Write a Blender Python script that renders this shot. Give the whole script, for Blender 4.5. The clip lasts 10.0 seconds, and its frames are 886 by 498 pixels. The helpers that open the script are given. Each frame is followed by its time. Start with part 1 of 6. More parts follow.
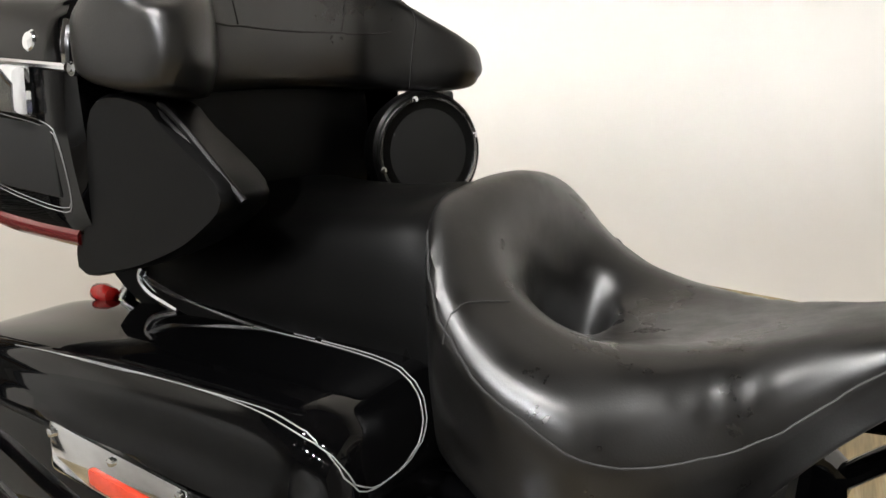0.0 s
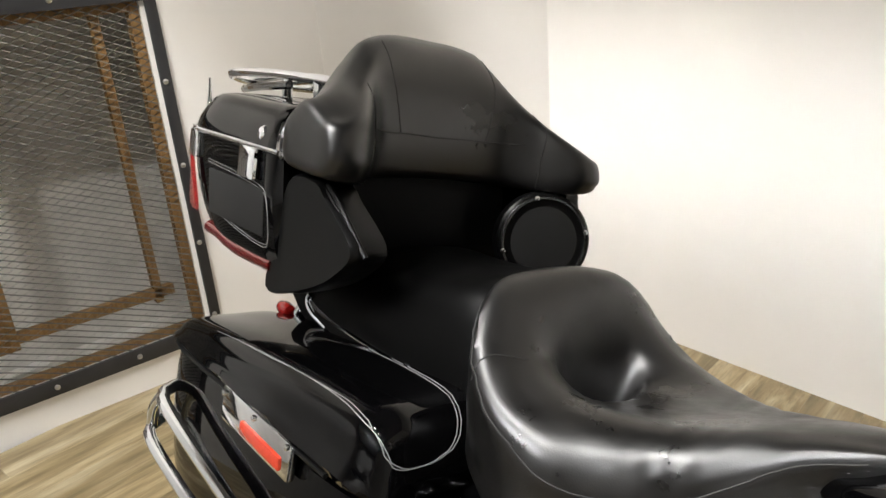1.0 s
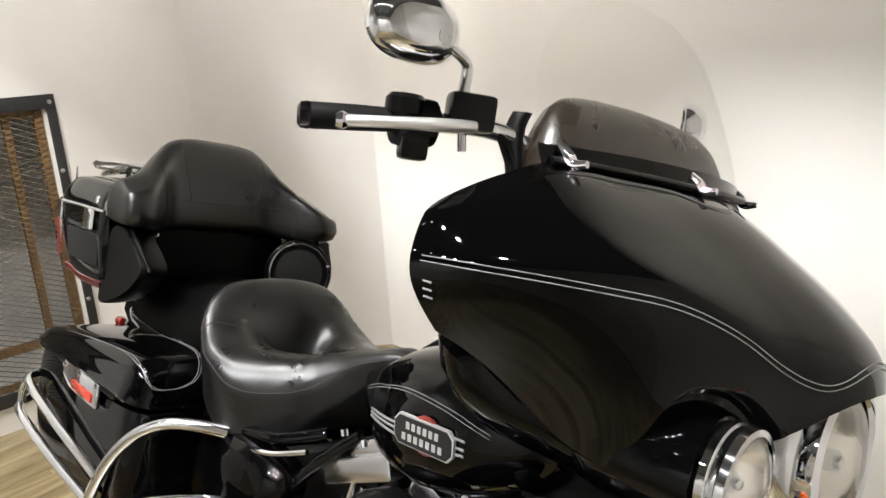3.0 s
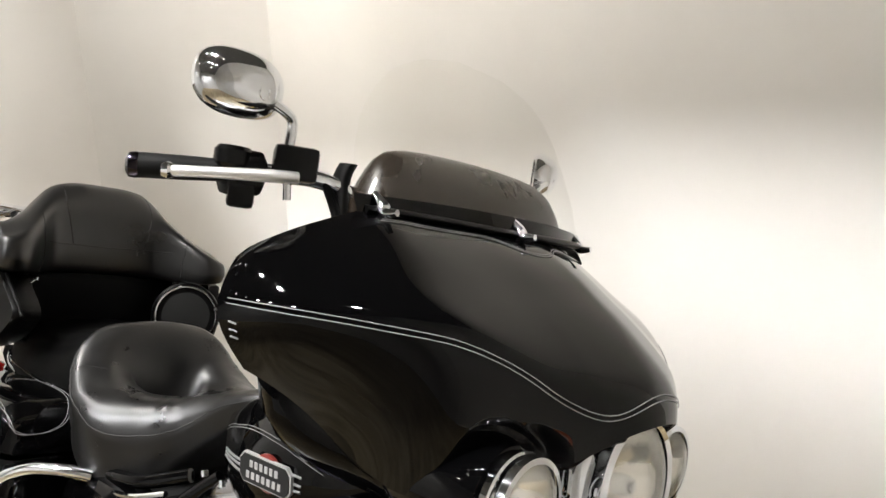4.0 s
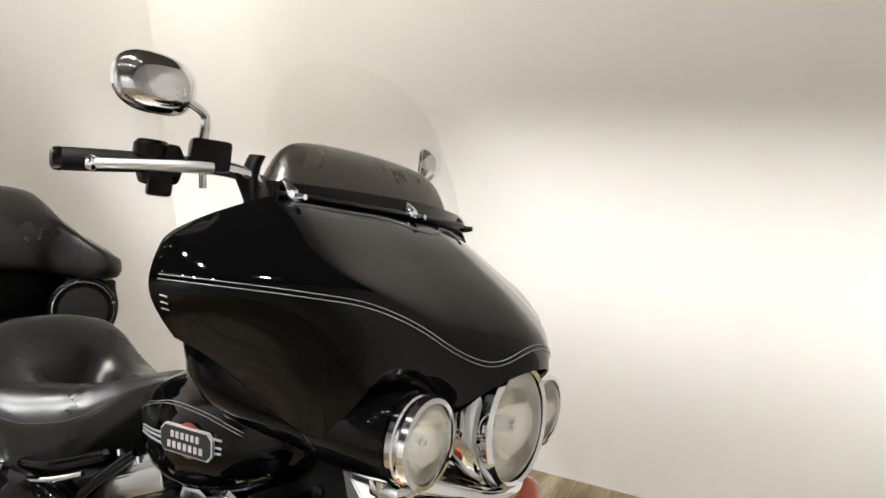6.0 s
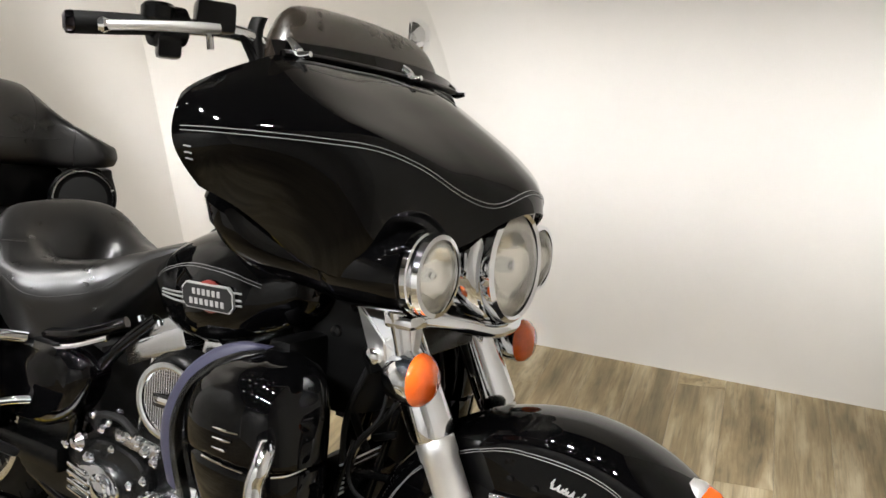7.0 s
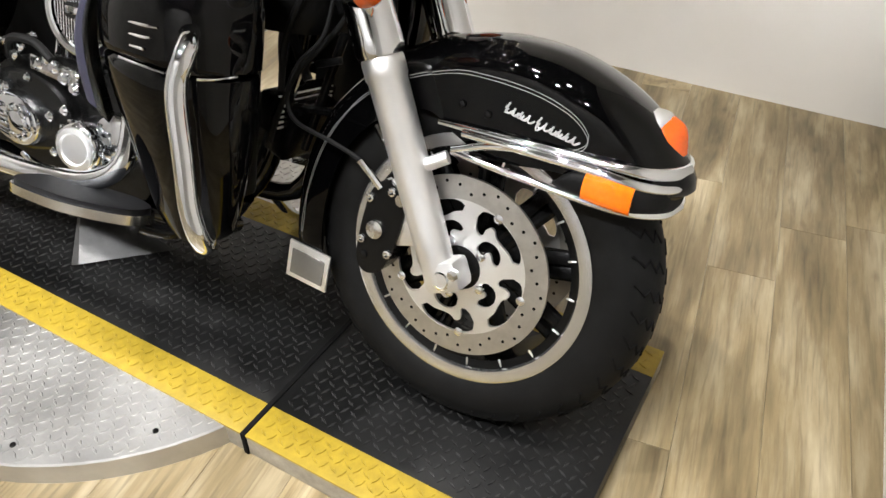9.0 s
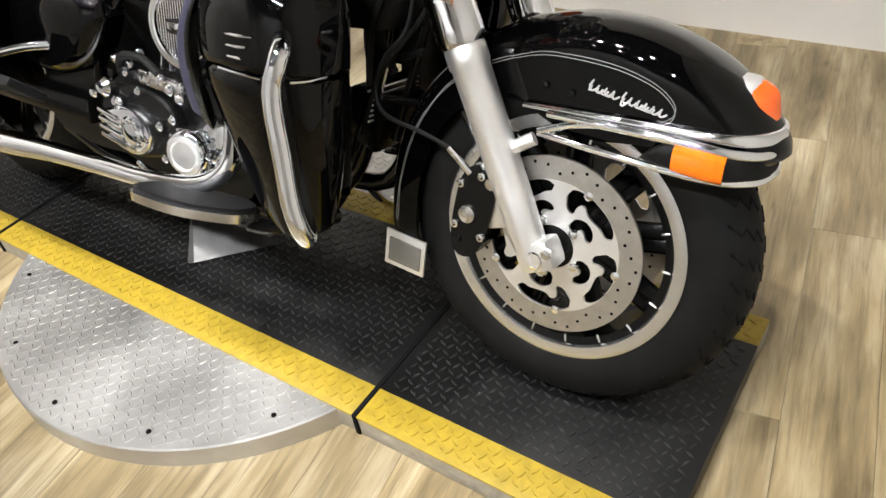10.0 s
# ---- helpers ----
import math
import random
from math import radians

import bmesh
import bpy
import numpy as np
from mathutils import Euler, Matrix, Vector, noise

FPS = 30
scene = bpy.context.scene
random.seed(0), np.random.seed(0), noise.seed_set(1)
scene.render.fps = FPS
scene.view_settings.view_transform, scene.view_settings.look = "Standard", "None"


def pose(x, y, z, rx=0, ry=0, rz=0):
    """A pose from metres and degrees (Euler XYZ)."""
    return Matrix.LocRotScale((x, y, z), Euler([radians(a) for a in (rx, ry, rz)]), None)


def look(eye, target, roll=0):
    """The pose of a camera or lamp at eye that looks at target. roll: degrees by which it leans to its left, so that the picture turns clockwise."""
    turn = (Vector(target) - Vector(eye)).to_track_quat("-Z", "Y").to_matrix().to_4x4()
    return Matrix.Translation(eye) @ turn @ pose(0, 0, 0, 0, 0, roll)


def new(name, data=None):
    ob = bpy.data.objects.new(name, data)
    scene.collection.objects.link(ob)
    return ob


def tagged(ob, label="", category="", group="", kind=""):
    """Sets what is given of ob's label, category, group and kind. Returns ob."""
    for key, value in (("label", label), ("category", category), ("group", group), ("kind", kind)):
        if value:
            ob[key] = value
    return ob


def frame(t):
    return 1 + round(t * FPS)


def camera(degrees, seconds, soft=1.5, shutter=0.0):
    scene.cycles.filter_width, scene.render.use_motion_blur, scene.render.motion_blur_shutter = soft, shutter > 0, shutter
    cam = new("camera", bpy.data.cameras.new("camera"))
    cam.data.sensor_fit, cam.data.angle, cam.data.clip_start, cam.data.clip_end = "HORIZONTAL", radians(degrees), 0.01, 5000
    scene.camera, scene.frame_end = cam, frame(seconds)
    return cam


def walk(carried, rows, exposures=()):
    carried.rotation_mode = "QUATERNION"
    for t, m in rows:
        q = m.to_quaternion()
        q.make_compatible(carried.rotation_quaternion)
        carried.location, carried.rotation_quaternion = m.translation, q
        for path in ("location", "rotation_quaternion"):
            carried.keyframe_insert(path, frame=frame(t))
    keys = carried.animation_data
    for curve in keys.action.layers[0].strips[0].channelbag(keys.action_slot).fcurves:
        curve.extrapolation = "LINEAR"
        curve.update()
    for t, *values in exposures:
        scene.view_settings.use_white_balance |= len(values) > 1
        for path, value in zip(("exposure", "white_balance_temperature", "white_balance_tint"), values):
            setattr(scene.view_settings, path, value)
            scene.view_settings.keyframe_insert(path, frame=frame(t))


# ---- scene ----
cam = camera(60.0, 10.0)
PATH = [
    (0, (0.677, -0.467, 1.193), (-0.324, 0.979, 0.24), -6.7),
    (0.5, (0.767, -0.523, 1.263), (-0.456, 0.728, 0.294), -9.5),
    (1, (0.98, -0.533, 1.298), (-0.491, 0.603, 0.558), -4.8),
    (1.5, (1.251, -0.636, 1.319), (-0.328, 0.47, 0.789), -5.4),
    (2, (1.445, -0.753, 1.376), (-0.017, 0.476, 0.783), -2.0),
    (2.5, (1.6, -0.736, 1.376), (0.193, 0.57, 0.816), -0.4),
    (3, (1.805, -0.663, 1.372), (0.387, 0.643, 0.841), -4.0),
    (3.2, (1.855, -0.652, 1.388), (0.46, 0.705, 0.926), -3.6),
    (4.3, (1.976, -0.58, 1.372), (0.672, 0.87, 0.931), -3.0),
    (4.5, (1.987, -0.572, 1.367), (0.698, 0.89, 0.921), -3.2),
    (4.7, (2.001, -0.565, 1.369), (0.717, 0.909, 0.945), -2.9),
    (5, (2.02, -0.559, 1.366), (0.746, 0.929, 0.962), -2.5),
    (5.2, (2.033, -0.56, 1.371), (0.779, 0.946, 0.972), -3.0),
    (6.3, (2.043, -0.8, 1.392), (1.016, 0.839, 0.884), -2.1),
    (6.5, (2.047, -0.824, 1.379), (1.042, 0.813, 0.824), -2.0),
    (7, (2.061, -0.841, 1.33), (1.048, 0.737, 0.636), -4.6),
    (7.5, (2.064, -0.836, 1.287), (1.09, 0.697, 0.449), -4.8),
    (8, (2.066, -0.824, 1.224), (1.164, 0.628, 0.185), -2.6),
    (8.5, (2.063, -0.814, 1.155), (1.229, 0.584, -0.008), -2.1),
    (9, (2.058, -0.832, 1.107), (1.282, 0.51, -0.157), 0.1),
    (9.5, (2.06, -0.856, 1.102), (1.282, 0.476, -0.171), -0.7),
    (10, (2.073, -0.843, 1.129), (1.1, 0.335, -0.162), -9.3),
]
walk(cam, [(t, look(eye, target, roll)) for t, eye, target, roll in PATH], exposures=[(0, 0.0), (6.3, 0.0), (7.0, -0.08), (7.5, -0.14), (8.0, -0.08), (9.0, 0.0), (10.0, 0.05)])

from mathutils.bvhtree import BVHTree

# ---------------------------------------------------------------- light
world = bpy.data.worlds.new("world")
scene.world = world
world.use_nodes = True
world.node_tree.nodes["Background"].inputs[0].default_value = (1.0, 0.93, 0.83, 1)
world.node_tree.nodes["Background"].inputs[1].default_value = 0.02


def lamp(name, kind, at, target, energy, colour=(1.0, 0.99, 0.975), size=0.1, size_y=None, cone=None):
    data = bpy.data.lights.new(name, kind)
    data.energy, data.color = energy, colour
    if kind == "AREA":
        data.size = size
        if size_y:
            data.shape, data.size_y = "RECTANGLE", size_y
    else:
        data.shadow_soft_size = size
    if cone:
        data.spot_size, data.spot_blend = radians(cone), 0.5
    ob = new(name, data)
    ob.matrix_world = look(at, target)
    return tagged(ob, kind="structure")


CEIL = 2.9
# spots on two ceiling tracks, aimed down at the stand
HEADS = []
for lx, e in ((-0.95, 115), (-0.35, 120), (0.25, 125), (0.85, 105), (1.15, 100), (1.75, 95)):
    HEADS.append(((lx, -0.55), (lx + 0.05, 0.18, 0.5), e, 47, (1.0, 0.98, 0.95)))
for lx, e in ((-0.8, 110), (0.0, 115), (0.5, 140), (1.0, 165), (1.4, 175), (1.9, 165)):
    HEADS.append(((lx, -1.75), (lx - 0.05, -0.48, 0.20), e, 50, (0.99, 0.99, 1.0)))
# added fill, no known source: brightens the east wall
HEADS.append(((1.2, -0.55), (2.3, 0.25, 1.0), 45, 58, (1.0, 0.98, 0.95)))
HEADS.append(((-0.2, -1.0), (-1.6, -0.45, 0.4), 150, 52, (1.0, 0.98, 0.95)))
# added fill on the unseen south wall, for chrome and paint to mirror
for lx in (0.0, 1.4):
    HEADS.append(((lx, -2.9), (lx, -4.3, 0.9), 165, 95, (1.0, 0.99, 0.98)))
# added fill on the far west wall, mirrored in the engine chrome
HEADS.append(((-0.3, -1.7), (-1.5, -2.1, 0.9), 150, 80, (1.0, 0.99, 0.98)))
# added fill on the unseen south floor, mirrored in the fairing flank
for lx in (0.35, 1.6):
    HEADS.append(((lx, -2.45), (lx, -2.75, 0.0), 110, 72, (1.0, 0.99, 0.98)))
for (hx, hy), aim, e, cone, tint in HEADS:
    lamp("ceiling_spot", "SPOT", (hx, hy, CEIL - 0.16), aim, e, colour=tint, size=0.03, cone=cone)
# added fill strips, no known lamps: two aimed low at the wall behind the motorcycle, two close to it for its upper part
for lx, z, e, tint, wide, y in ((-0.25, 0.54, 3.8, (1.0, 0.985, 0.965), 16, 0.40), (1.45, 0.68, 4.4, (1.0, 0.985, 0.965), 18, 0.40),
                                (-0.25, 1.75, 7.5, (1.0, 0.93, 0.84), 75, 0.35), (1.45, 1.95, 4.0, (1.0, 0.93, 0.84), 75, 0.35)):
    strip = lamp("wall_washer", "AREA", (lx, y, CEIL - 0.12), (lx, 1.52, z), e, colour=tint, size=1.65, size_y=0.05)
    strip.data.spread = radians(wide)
# two more added fill spots, for the west wall and the corner
lamp("wall_washer", "SPOT", (-0.55, -0.3, CEIL - 0.10), (-1.5, -0.3, 1.9), 60, colour=(1.0, 0.96, 0.90), size=0.04, cone=80)
lamp("wall_washer", "SPOT", (-0.40, 0.25, CEIL - 0.10), (-1.4, 1.1, 1.25), 46, colour=(1.0, 0.96, 0.90), size=0.04, cone=80)

# ---------------------------------------------------------------- materials


def mat(name, colour, rough=0.5, metal=0.0, coat=0.0, bump=0.0, bump_scale=200.0, vary=0.0, vary_scale=6.0, rough_vary=0.0, emit=0.0, trans=0.0, alpha=1.0, island=0.0, aniso=(1, 1, 1), ior=1.45):
    m = bpy.data.materials.new(name)
    m.use_nodes = True
    nt = m.node_tree
    b = nt.nodes["Principled BSDF"]
    b.inputs["Base Color"].default_value = (*colour, 1)
    b.inputs["Roughness"].default_value = rough
    b.inputs["Metallic"].default_value = metal
    b.inputs["Coat Weight"].default_value = coat
    b.inputs["Coat Roughness"].default_value = 0.03
    b.inputs["Transmission Weight"].default_value = trans
    b.inputs["IOR"].default_value = ior
    b.inputs["Alpha"].default_value = alpha
    if emit:
        b.inputs["Emission Color"].default_value = (*colour, 1)
        b.inputs["Emission Strength"].default_value = emit
    co = nt.nodes.new("ShaderNodeTexCoord")
    mp = nt.nodes.new("ShaderNodeMapping")
    mp.inputs["Scale"].default_value = aniso
    nt.links.new(co.outputs["Object"], mp.inputs[0])
    if vary or rough_vary:
        n = nt.nodes.new("ShaderNodeTexNoise")
        n.inputs["Scale"].default_value = vary_scale
        n.inputs["Detail"].default_value = 6
        n.inputs["Roughness"].default_value = 0.65
        nt.links.new(mp.outputs[0], n.inputs["Vector"])
        if vary:
            r = nt.nodes.new("ShaderNodeMapRange")
            r.inputs["To Min"].default_value, r.inputs["To Max"].default_value = 1 - vary, 1 + vary
            r.inputs["From Min"].default_value, r.inputs["From Max"].default_value = 0.3, 0.7
            nt.links.new(n.outputs["Fac"], r.inputs["Value"])
            mx = nt.nodes.new("ShaderNodeMix")
            mx.data_type, mx.blend_type = "RGBA", "MULTIPLY"
            mx.inputs["Factor"].default_value = 1
            mx.inputs["A"].default_value = (*colour, 1)
            nt.links.new(r.outputs[0], mx.inputs["B"])
            nt.links.new(mx.outputs["Result"], b.inputs["Base Color"])
        if rough_vary:
            r2 = nt.nodes.new("ShaderNodeMapRange")
            r2.inputs["From Min"].default_value, r2.inputs["From Max"].default_value = 0.3, 0.7
            r2.inputs["To Min"].default_value, r2.inputs["To Max"].default_value = max(0.02, rough - rough_vary), rough + rough_vary
            nt.links.new(n.outputs["Fac"], r2.inputs["Value"])
            nt.links.new(r2.outputs[0], b.inputs["Roughness"])
    if bump:
        n2 = nt.nodes.new("ShaderNodeTexNoise")
        n2.inputs["Scale"].default_value = bump_scale
        n2.inputs["Detail"].default_value = 4
        nt.links.new(mp.outputs[0], n2.inputs["Vector"])
        bp = nt.nodes.new("ShaderNodeBump")
        bp.inputs["Strength"].default_value = bump
        bp.inputs["Distance"].default_value = 0.002
        nt.links.new(n2.outputs["Fac"], bp.inputs["Height"])
        nt.links.new(bp.outputs[0], b.inputs["Normal"])
    return m


PAINT = mat("black_paint", (0.0008, 0.0008, 0.0009), 0.025, rough_vary=0.01, vary_scale=3, ior=1.33)
LEATHER = mat("black_leather", (0.002, 0.0019, 0.0018), 0.33, bump=0.10, bump_scale=520, vary=0.2, vary_scale=5, rough_vary=0.10, ior=1.65)
SEATM = mat("worn_seat_leather", (0.003, 0.0028, 0.0026), 0.37, bump=0.10, bump_scale=480, vary=0.2, vary_scale=9, rough_vary=0.16, ior=1.55)
LEATHER_SIDE = mat("black_vinyl", (0.0015, 0.0015, 0.0015), 0.46, bump=0.1, bump_scale=380, vary=0.2, rough_vary=0.05, ior=1.16)
THREAD = mat("grey_thread", (0.016, 0.0155, 0.015), 0.7, vary=0.3, vary_scale=300)
CHROME = mat("chrome", (0.83, 0.85, 0.88), 0.06, 1.0, rough_vary=0.03, vary_scale=12)
SATIN = mat("satin_aluminium", (0.86, 0.86, 0.86), 0.42, 1.0, bump=0.06, bump_scale=300, vary=0.06, rough_vary=0.05)
COWLM = mat("folded_chrome_plate", (0.90, 0.90, 0.90), 0.40, 1.0, rough_vary=0.05, vary_scale=18)
POLISH = mat("polished_metal", (0.82, 0.83, 0.85), 0.17, 1.0, rough_vary=0.04, vary_scale=20)
CAST = mat("polished_cast_metal", (0.62, 0.61, 0.59), 0.22, 1.0, vary=0.1, rough_vary=0.1, vary_scale=30)
ROTORM = mat("brake_steel", (0.52, 0.51, 0.49), 0.38, 1.0, vary=0.12, vary_scale=40, bump=0.05)
BLACKMET = mat("black_powder_coat", (0.003, 0.003, 0.003), 0.24, vary=0.2, bump=0.12, bump_scale=260, ior=1.3)
PLASTIC = mat("black_plastic", (0.002, 0.002, 0.002), 0.36, bump=0.1, bump_scale=500, vary=0.15, ior=1.25)
# the brown base stands in for the tan wall mirrored in black plastic
HOODM = mat("brown_sheen_dash_plastic", (0.018, 0.013, 0.009), 0.28, rough_vary=0.05, ior=1.6)
BLACKCHROME = mat("black_chrome", (0.05, 0.045, 0.055), 0.10, 1.0)
EMBLEMM = mat("bright_emblem", (0.60, 0.60, 0.60), 0.35, 0.7)
SILVERP = mat("silver_rim_paint", (0.66, 0.66, 0.66), 0.24, 0.95, vary=0.05, vary_scale=20)
WEDGEM = mat("dull_tread_plate", (0.085, 0.085, 0.085), 0.42, 0.7, vary=0.2, vary_scale=20, bump=0.2)
SIDEM = mat("bare_strip_edge", (0.30, 0.27, 0.22), 0.6, vary=0.3, vary_scale=25)
RUBBER = mat("tyre_rubber", (0.0055, 0.0055, 0.0055), 0.60, vary=0.3, vary_scale=25, bump=0.2, bump_scale=180, ior=1.22)
MATTE = mat("matte_black", (0.003, 0.003, 0.003), 0.7, vary=0.2)
BOARDRUB = mat("footboard_rubber", (0.006, 0.006, 0.007), 0.5, vary=0.2, vary_scale=30, ior=1.3)
STRIPE = mat("silver_pinstripe", (0.15, 0.15, 0.15), 0.35, coat=0.6)
AMBER = mat("amber_lens", (0.62, 0.095, 0.008), 0.16, coat=0.8, vary=0.12, vary_scale=60)
AMBER2 = mat("amber_reflector", (0.82, 0.16, 0.004), 0.16, coat=0.8, vary=0.12, vary_scale=90)
REDD = mat("dark_red_lens", (0.06, 0.003, 0.003), 0.14, coat=0.8)
REDL = mat("red_lens", (0.24, 0.008, 0.006), 0.14, coat=0.8, vary=0.2, vary_scale=80)
ORANGER = mat("orange_reflector", (0.38, 0.03, 0.012), 0.2, coat=0.7, vary=0.15, vary_scale=120)


def screen_material():
    """Thin clear plastic: it lets the view through and mirrors a little, more so at a slant."""
    m = bpy.data.materials.new("clear_screen")
    m.use_nodes = True
    nt = m.node_tree
    nt.nodes.remove(nt.nodes["Principled BSDF"])
    clear = nt.nodes.new("ShaderNodeBsdfTransparent")
    clear.inputs[0].default_value = (0.995, 0.995, 0.99, 1)
    gloss = nt.nodes.new("ShaderNodeBsdfGlossy")
    gloss.inputs["Roughness"].default_value = 0.03
    lw = nt.nodes.new("ShaderNodeLayerWeight")
    lw.inputs["Blend"].default_value = 0.5
    power = nt.nodes.new("ShaderNodeMath")
    power.operation = "POWER"
    power.inputs[1].default_value = 5.0
    nt.links.new(lw.outputs["Facing"], power.inputs[0])
    fres = nt.nodes.new("ShaderNodeMath")
    fres.operation = "MULTIPLY_ADD"
    fres.inputs[1].default_value, fres.inputs[2].default_value = 0.40, 0.02
    nt.links.new(power.outputs[0], fres.inputs[0])
    mix = nt.nodes.new("ShaderNodeMixShader")
    nt.links.new(fres.outputs[0], mix.inputs[0])
    nt.links.new(clear.outputs[0], mix.inputs[1])
    nt.links.new(gloss.outputs[0], mix.inputs[2])
    nt.links.new(mix.outputs[0], nt.nodes["Material Output"].inputs[0])
    return m


GLASS = screen_material()
LENSG = mat("lamp_glass", (0.99, 0.98, 0.94), 0.03, trans=0.90, ior=1.35, bump=0.15, bump_scale=60)
REFLECTOR = mat("lamp_reflector", (0.95, 0.94, 0.90), 0.16, 0.85, bump=0.8, bump_scale=55)
VINYL = mat("slate_blue_trim", (0.022, 0.022, 0.042), 0.55, bump=0.2, vary=0.12)
GREY = mat("brushed_grey_grille", (0.20, 0.195, 0.185), 0.42, 0.7, vary=0.12, bump=0.2, bump_scale=700)
BADGE_RED = mat("badge_red", (0.13, 0.018, 0.014), 0.3, coat=0.5)
WALLM = mat("white_wall_paint", (0.80, 0.785, 0.76), 0.62, vary=0.03, vary_scale=1.7, bump=0.05, bump_scale=90)
# ceiling out of view, its grey darkened so black paint mirrors little
CEILM = mat("darkened_ceiling_grey", (0.10, 0.10, 0.10), 0.8, vary=0.1)
BULB = mat("lamp_bulb", (1.0, 0.95, 0.88), 0.4, emit=110.0)
# walls out of view: grey chosen for what paint and chrome mirror
FARWALL = mat("unseen_far_wall_grey", (0.60, 0.595, 0.585), 0.7, vary=0.12, vary_scale=2)
DARKROOM = mat("pale_backing", (0.7, 0.68, 0.64), 0.8, vary=0.25, vary_scale=3)
SCREENM = mat("expanded_metal", (0.13, 0.125, 0.115), 0.5, 0.5, vary=0.25, vary_scale=20)
FRAMEM = mat("dark_steel_frame", (0.035, 0.035, 0.037), 0.45, 0.4, vary=0.2, bump=0.15)
BOLTM = mat("bolt_steel", (0.5, 0.49, 0.46), 0.35, 1.0)
BADGE_PALE = mat("badge_silver", (0.26, 0.255, 0.25), 0.4, vary=0.1, vary_scale=80)
TIMBER = mat("stained_timber", (0.28, 0.155, 0.052), 0.6, vary=0.4, vary_scale=14, bump=0.3, bump_scale=60, aniso=(6, 6, 0.8))
PLATE_BLACK = mat("black_tread_plate", (0.0045, 0.0045, 0.0045), 0.40, vary=0.35, vary_scale=7, bump=0.2, rough_vary=0.12, ior=1.33)
PLATE_LUG = mat("worn_tread_lug", (0.045, 0.045, 0.045), 0.36, 0.5, vary=0.6, vary_scale=30)
PLATE_SILVER = mat("bare_tread_plate", (0.50, 0.495, 0.485), 0.38, 0.85, vary=0.22, vary_scale=4, bump=0.15, rough_vary=0.1)
YELLOW = mat("yellow_safety_paint", (0.32, 0.225, 0.020), 0.45, vary=0.22, vary_scale=40, bump=0.15)
JOINT = mat("black_joint", (0.003, 0.003, 0.003), 0.8, ior=1.2)


def plank_material():
    m = bpy.data.materials.new("vinyl_wood_plank")
    m.use_nodes = True
    nt = m.node_tree
    b = nt.nodes["Principled BSDF"]
    co = nt.nodes.new("ShaderNodeTexCoord")
    info = nt.nodes.new("ShaderNodeObjectInfo")
    add = nt.nodes.new("ShaderNodeVectorMath")
    mul = nt.nodes.new("ShaderNodeVectorMath")
    mul.operation = "SCALE"
    comb = nt.nodes.new("ShaderNodeCombineXYZ")
    for k in range(3):
        nt.links.new(info.outputs["Random"], comb.inputs[k])
    nt.links.new(comb.outputs[0], mul.inputs[0])
    mul.inputs["Scale"].default_value = 37.0
    nt.links.new(co.outputs["Object"], add.inputs[0])
    nt.links.new(mul.outputs[0], add.inputs[1])
    mp = nt.nodes.new("ShaderNodeMapping")
    mp.inputs["Scale"].default_value = (11.0, 1.3, 4.0)
    nt.links.new(add.outputs[0], mp.inputs[0])
    n1 = nt.nodes.new("ShaderNodeTexNoise")
    n1.inputs["Scale"].default_value, n1.inputs["Detail"].default_value, n1.inputs["Roughness"].default_value = 2.2, 8, 0.65
    nt.links.new(mp.outputs[0], n1.inputs["Vector"])
    mp2 = nt.nodes.new("ShaderNodeMapping")
    mp2.inputs["Scale"].default_value = (8.0, 1.3, 1.0)
    nt.links.new(add.outputs[0], mp2.inputs[0])
    n2 = nt.nodes.new("ShaderNodeTexNoise")
    n2.inputs["Scale"].default_value, n2.inputs["Detail"].default_value = 1.6, 7
    nt.links.new(mp2.outputs[0], n2.inputs["Vector"])
    ramp = nt.nodes.new("ShaderNodeValToRGB")
    e = ramp.color_ramp.elements
    e[0].position, e[0].color = 0.16, (0.058, 0.040, 0.017, 1)
    e[1].position, e[1].color = 0.75, (0.43, 0.360, 0.235, 1)
    mid = e.new(0.5)
    mid.color = (0.24, 0.184, 0.098, 1)
    mix = nt.nodes.new("ShaderNodeMath")
    mix.operation = "MULTIPLY_ADD"
    nt.links.new(n2.outputs["Fac"], mix.inputs[0])
    mix.inputs[1].default_value = 0.95
    mix2 = nt.nodes.new("ShaderNodeMath")
    mix2.operation = "MULTIPLY_ADD"
    nt.links.new(n1.outputs["Fac"], mix2.inputs[0])
    mix2.inputs[1].default_value = 0.65
    mix2.inputs[2].default_value = -0.29
    nt.links.new(mix2.outputs[0], mix.inputs[2])
    nt.links.new(mix.outputs[0], ramp.inputs[0])
    mrand = nt.nodes.new("ShaderNodeMapRange")
    nt.links.new(info.outputs["Random"], mrand.inputs["Value"])
    mrand.inputs["To Min"].default_value, mrand.inputs["To Max"].default_value = 0.84, 1.12
    mx = nt.nodes.new("ShaderNodeMix")
    mx.data_type, mx.blend_type = "RGBA", "MULTIPLY"
    mx.inputs["Factor"].default_value = 1
    nt.links.new(ramp.outputs[0], mx.inputs["A"])
    nt.links.new(mrand.outputs[0], mx.inputs["B"])
    # fine dark grain lines and small knots
    mp3 = nt.nodes.new("ShaderNodeMapping")
    mp3.inputs["Scale"].default_value = (60.0, 3.2, 10.0)
    nt.links.new(add.outputs[0], mp3.inputs[0])
    n3 = nt.nodes.new("ShaderNodeTexNoise")
    n3.inputs["Scale"].default_value, n3.inputs["Detail"].default_value, n3.inputs["Distortion"].default_value = 1.6, 5, 0.8
    nt.links.new(mp3.outputs[0], n3.inputs["Vector"])
    r3 = nt.nodes.new("ShaderNodeMapRange")
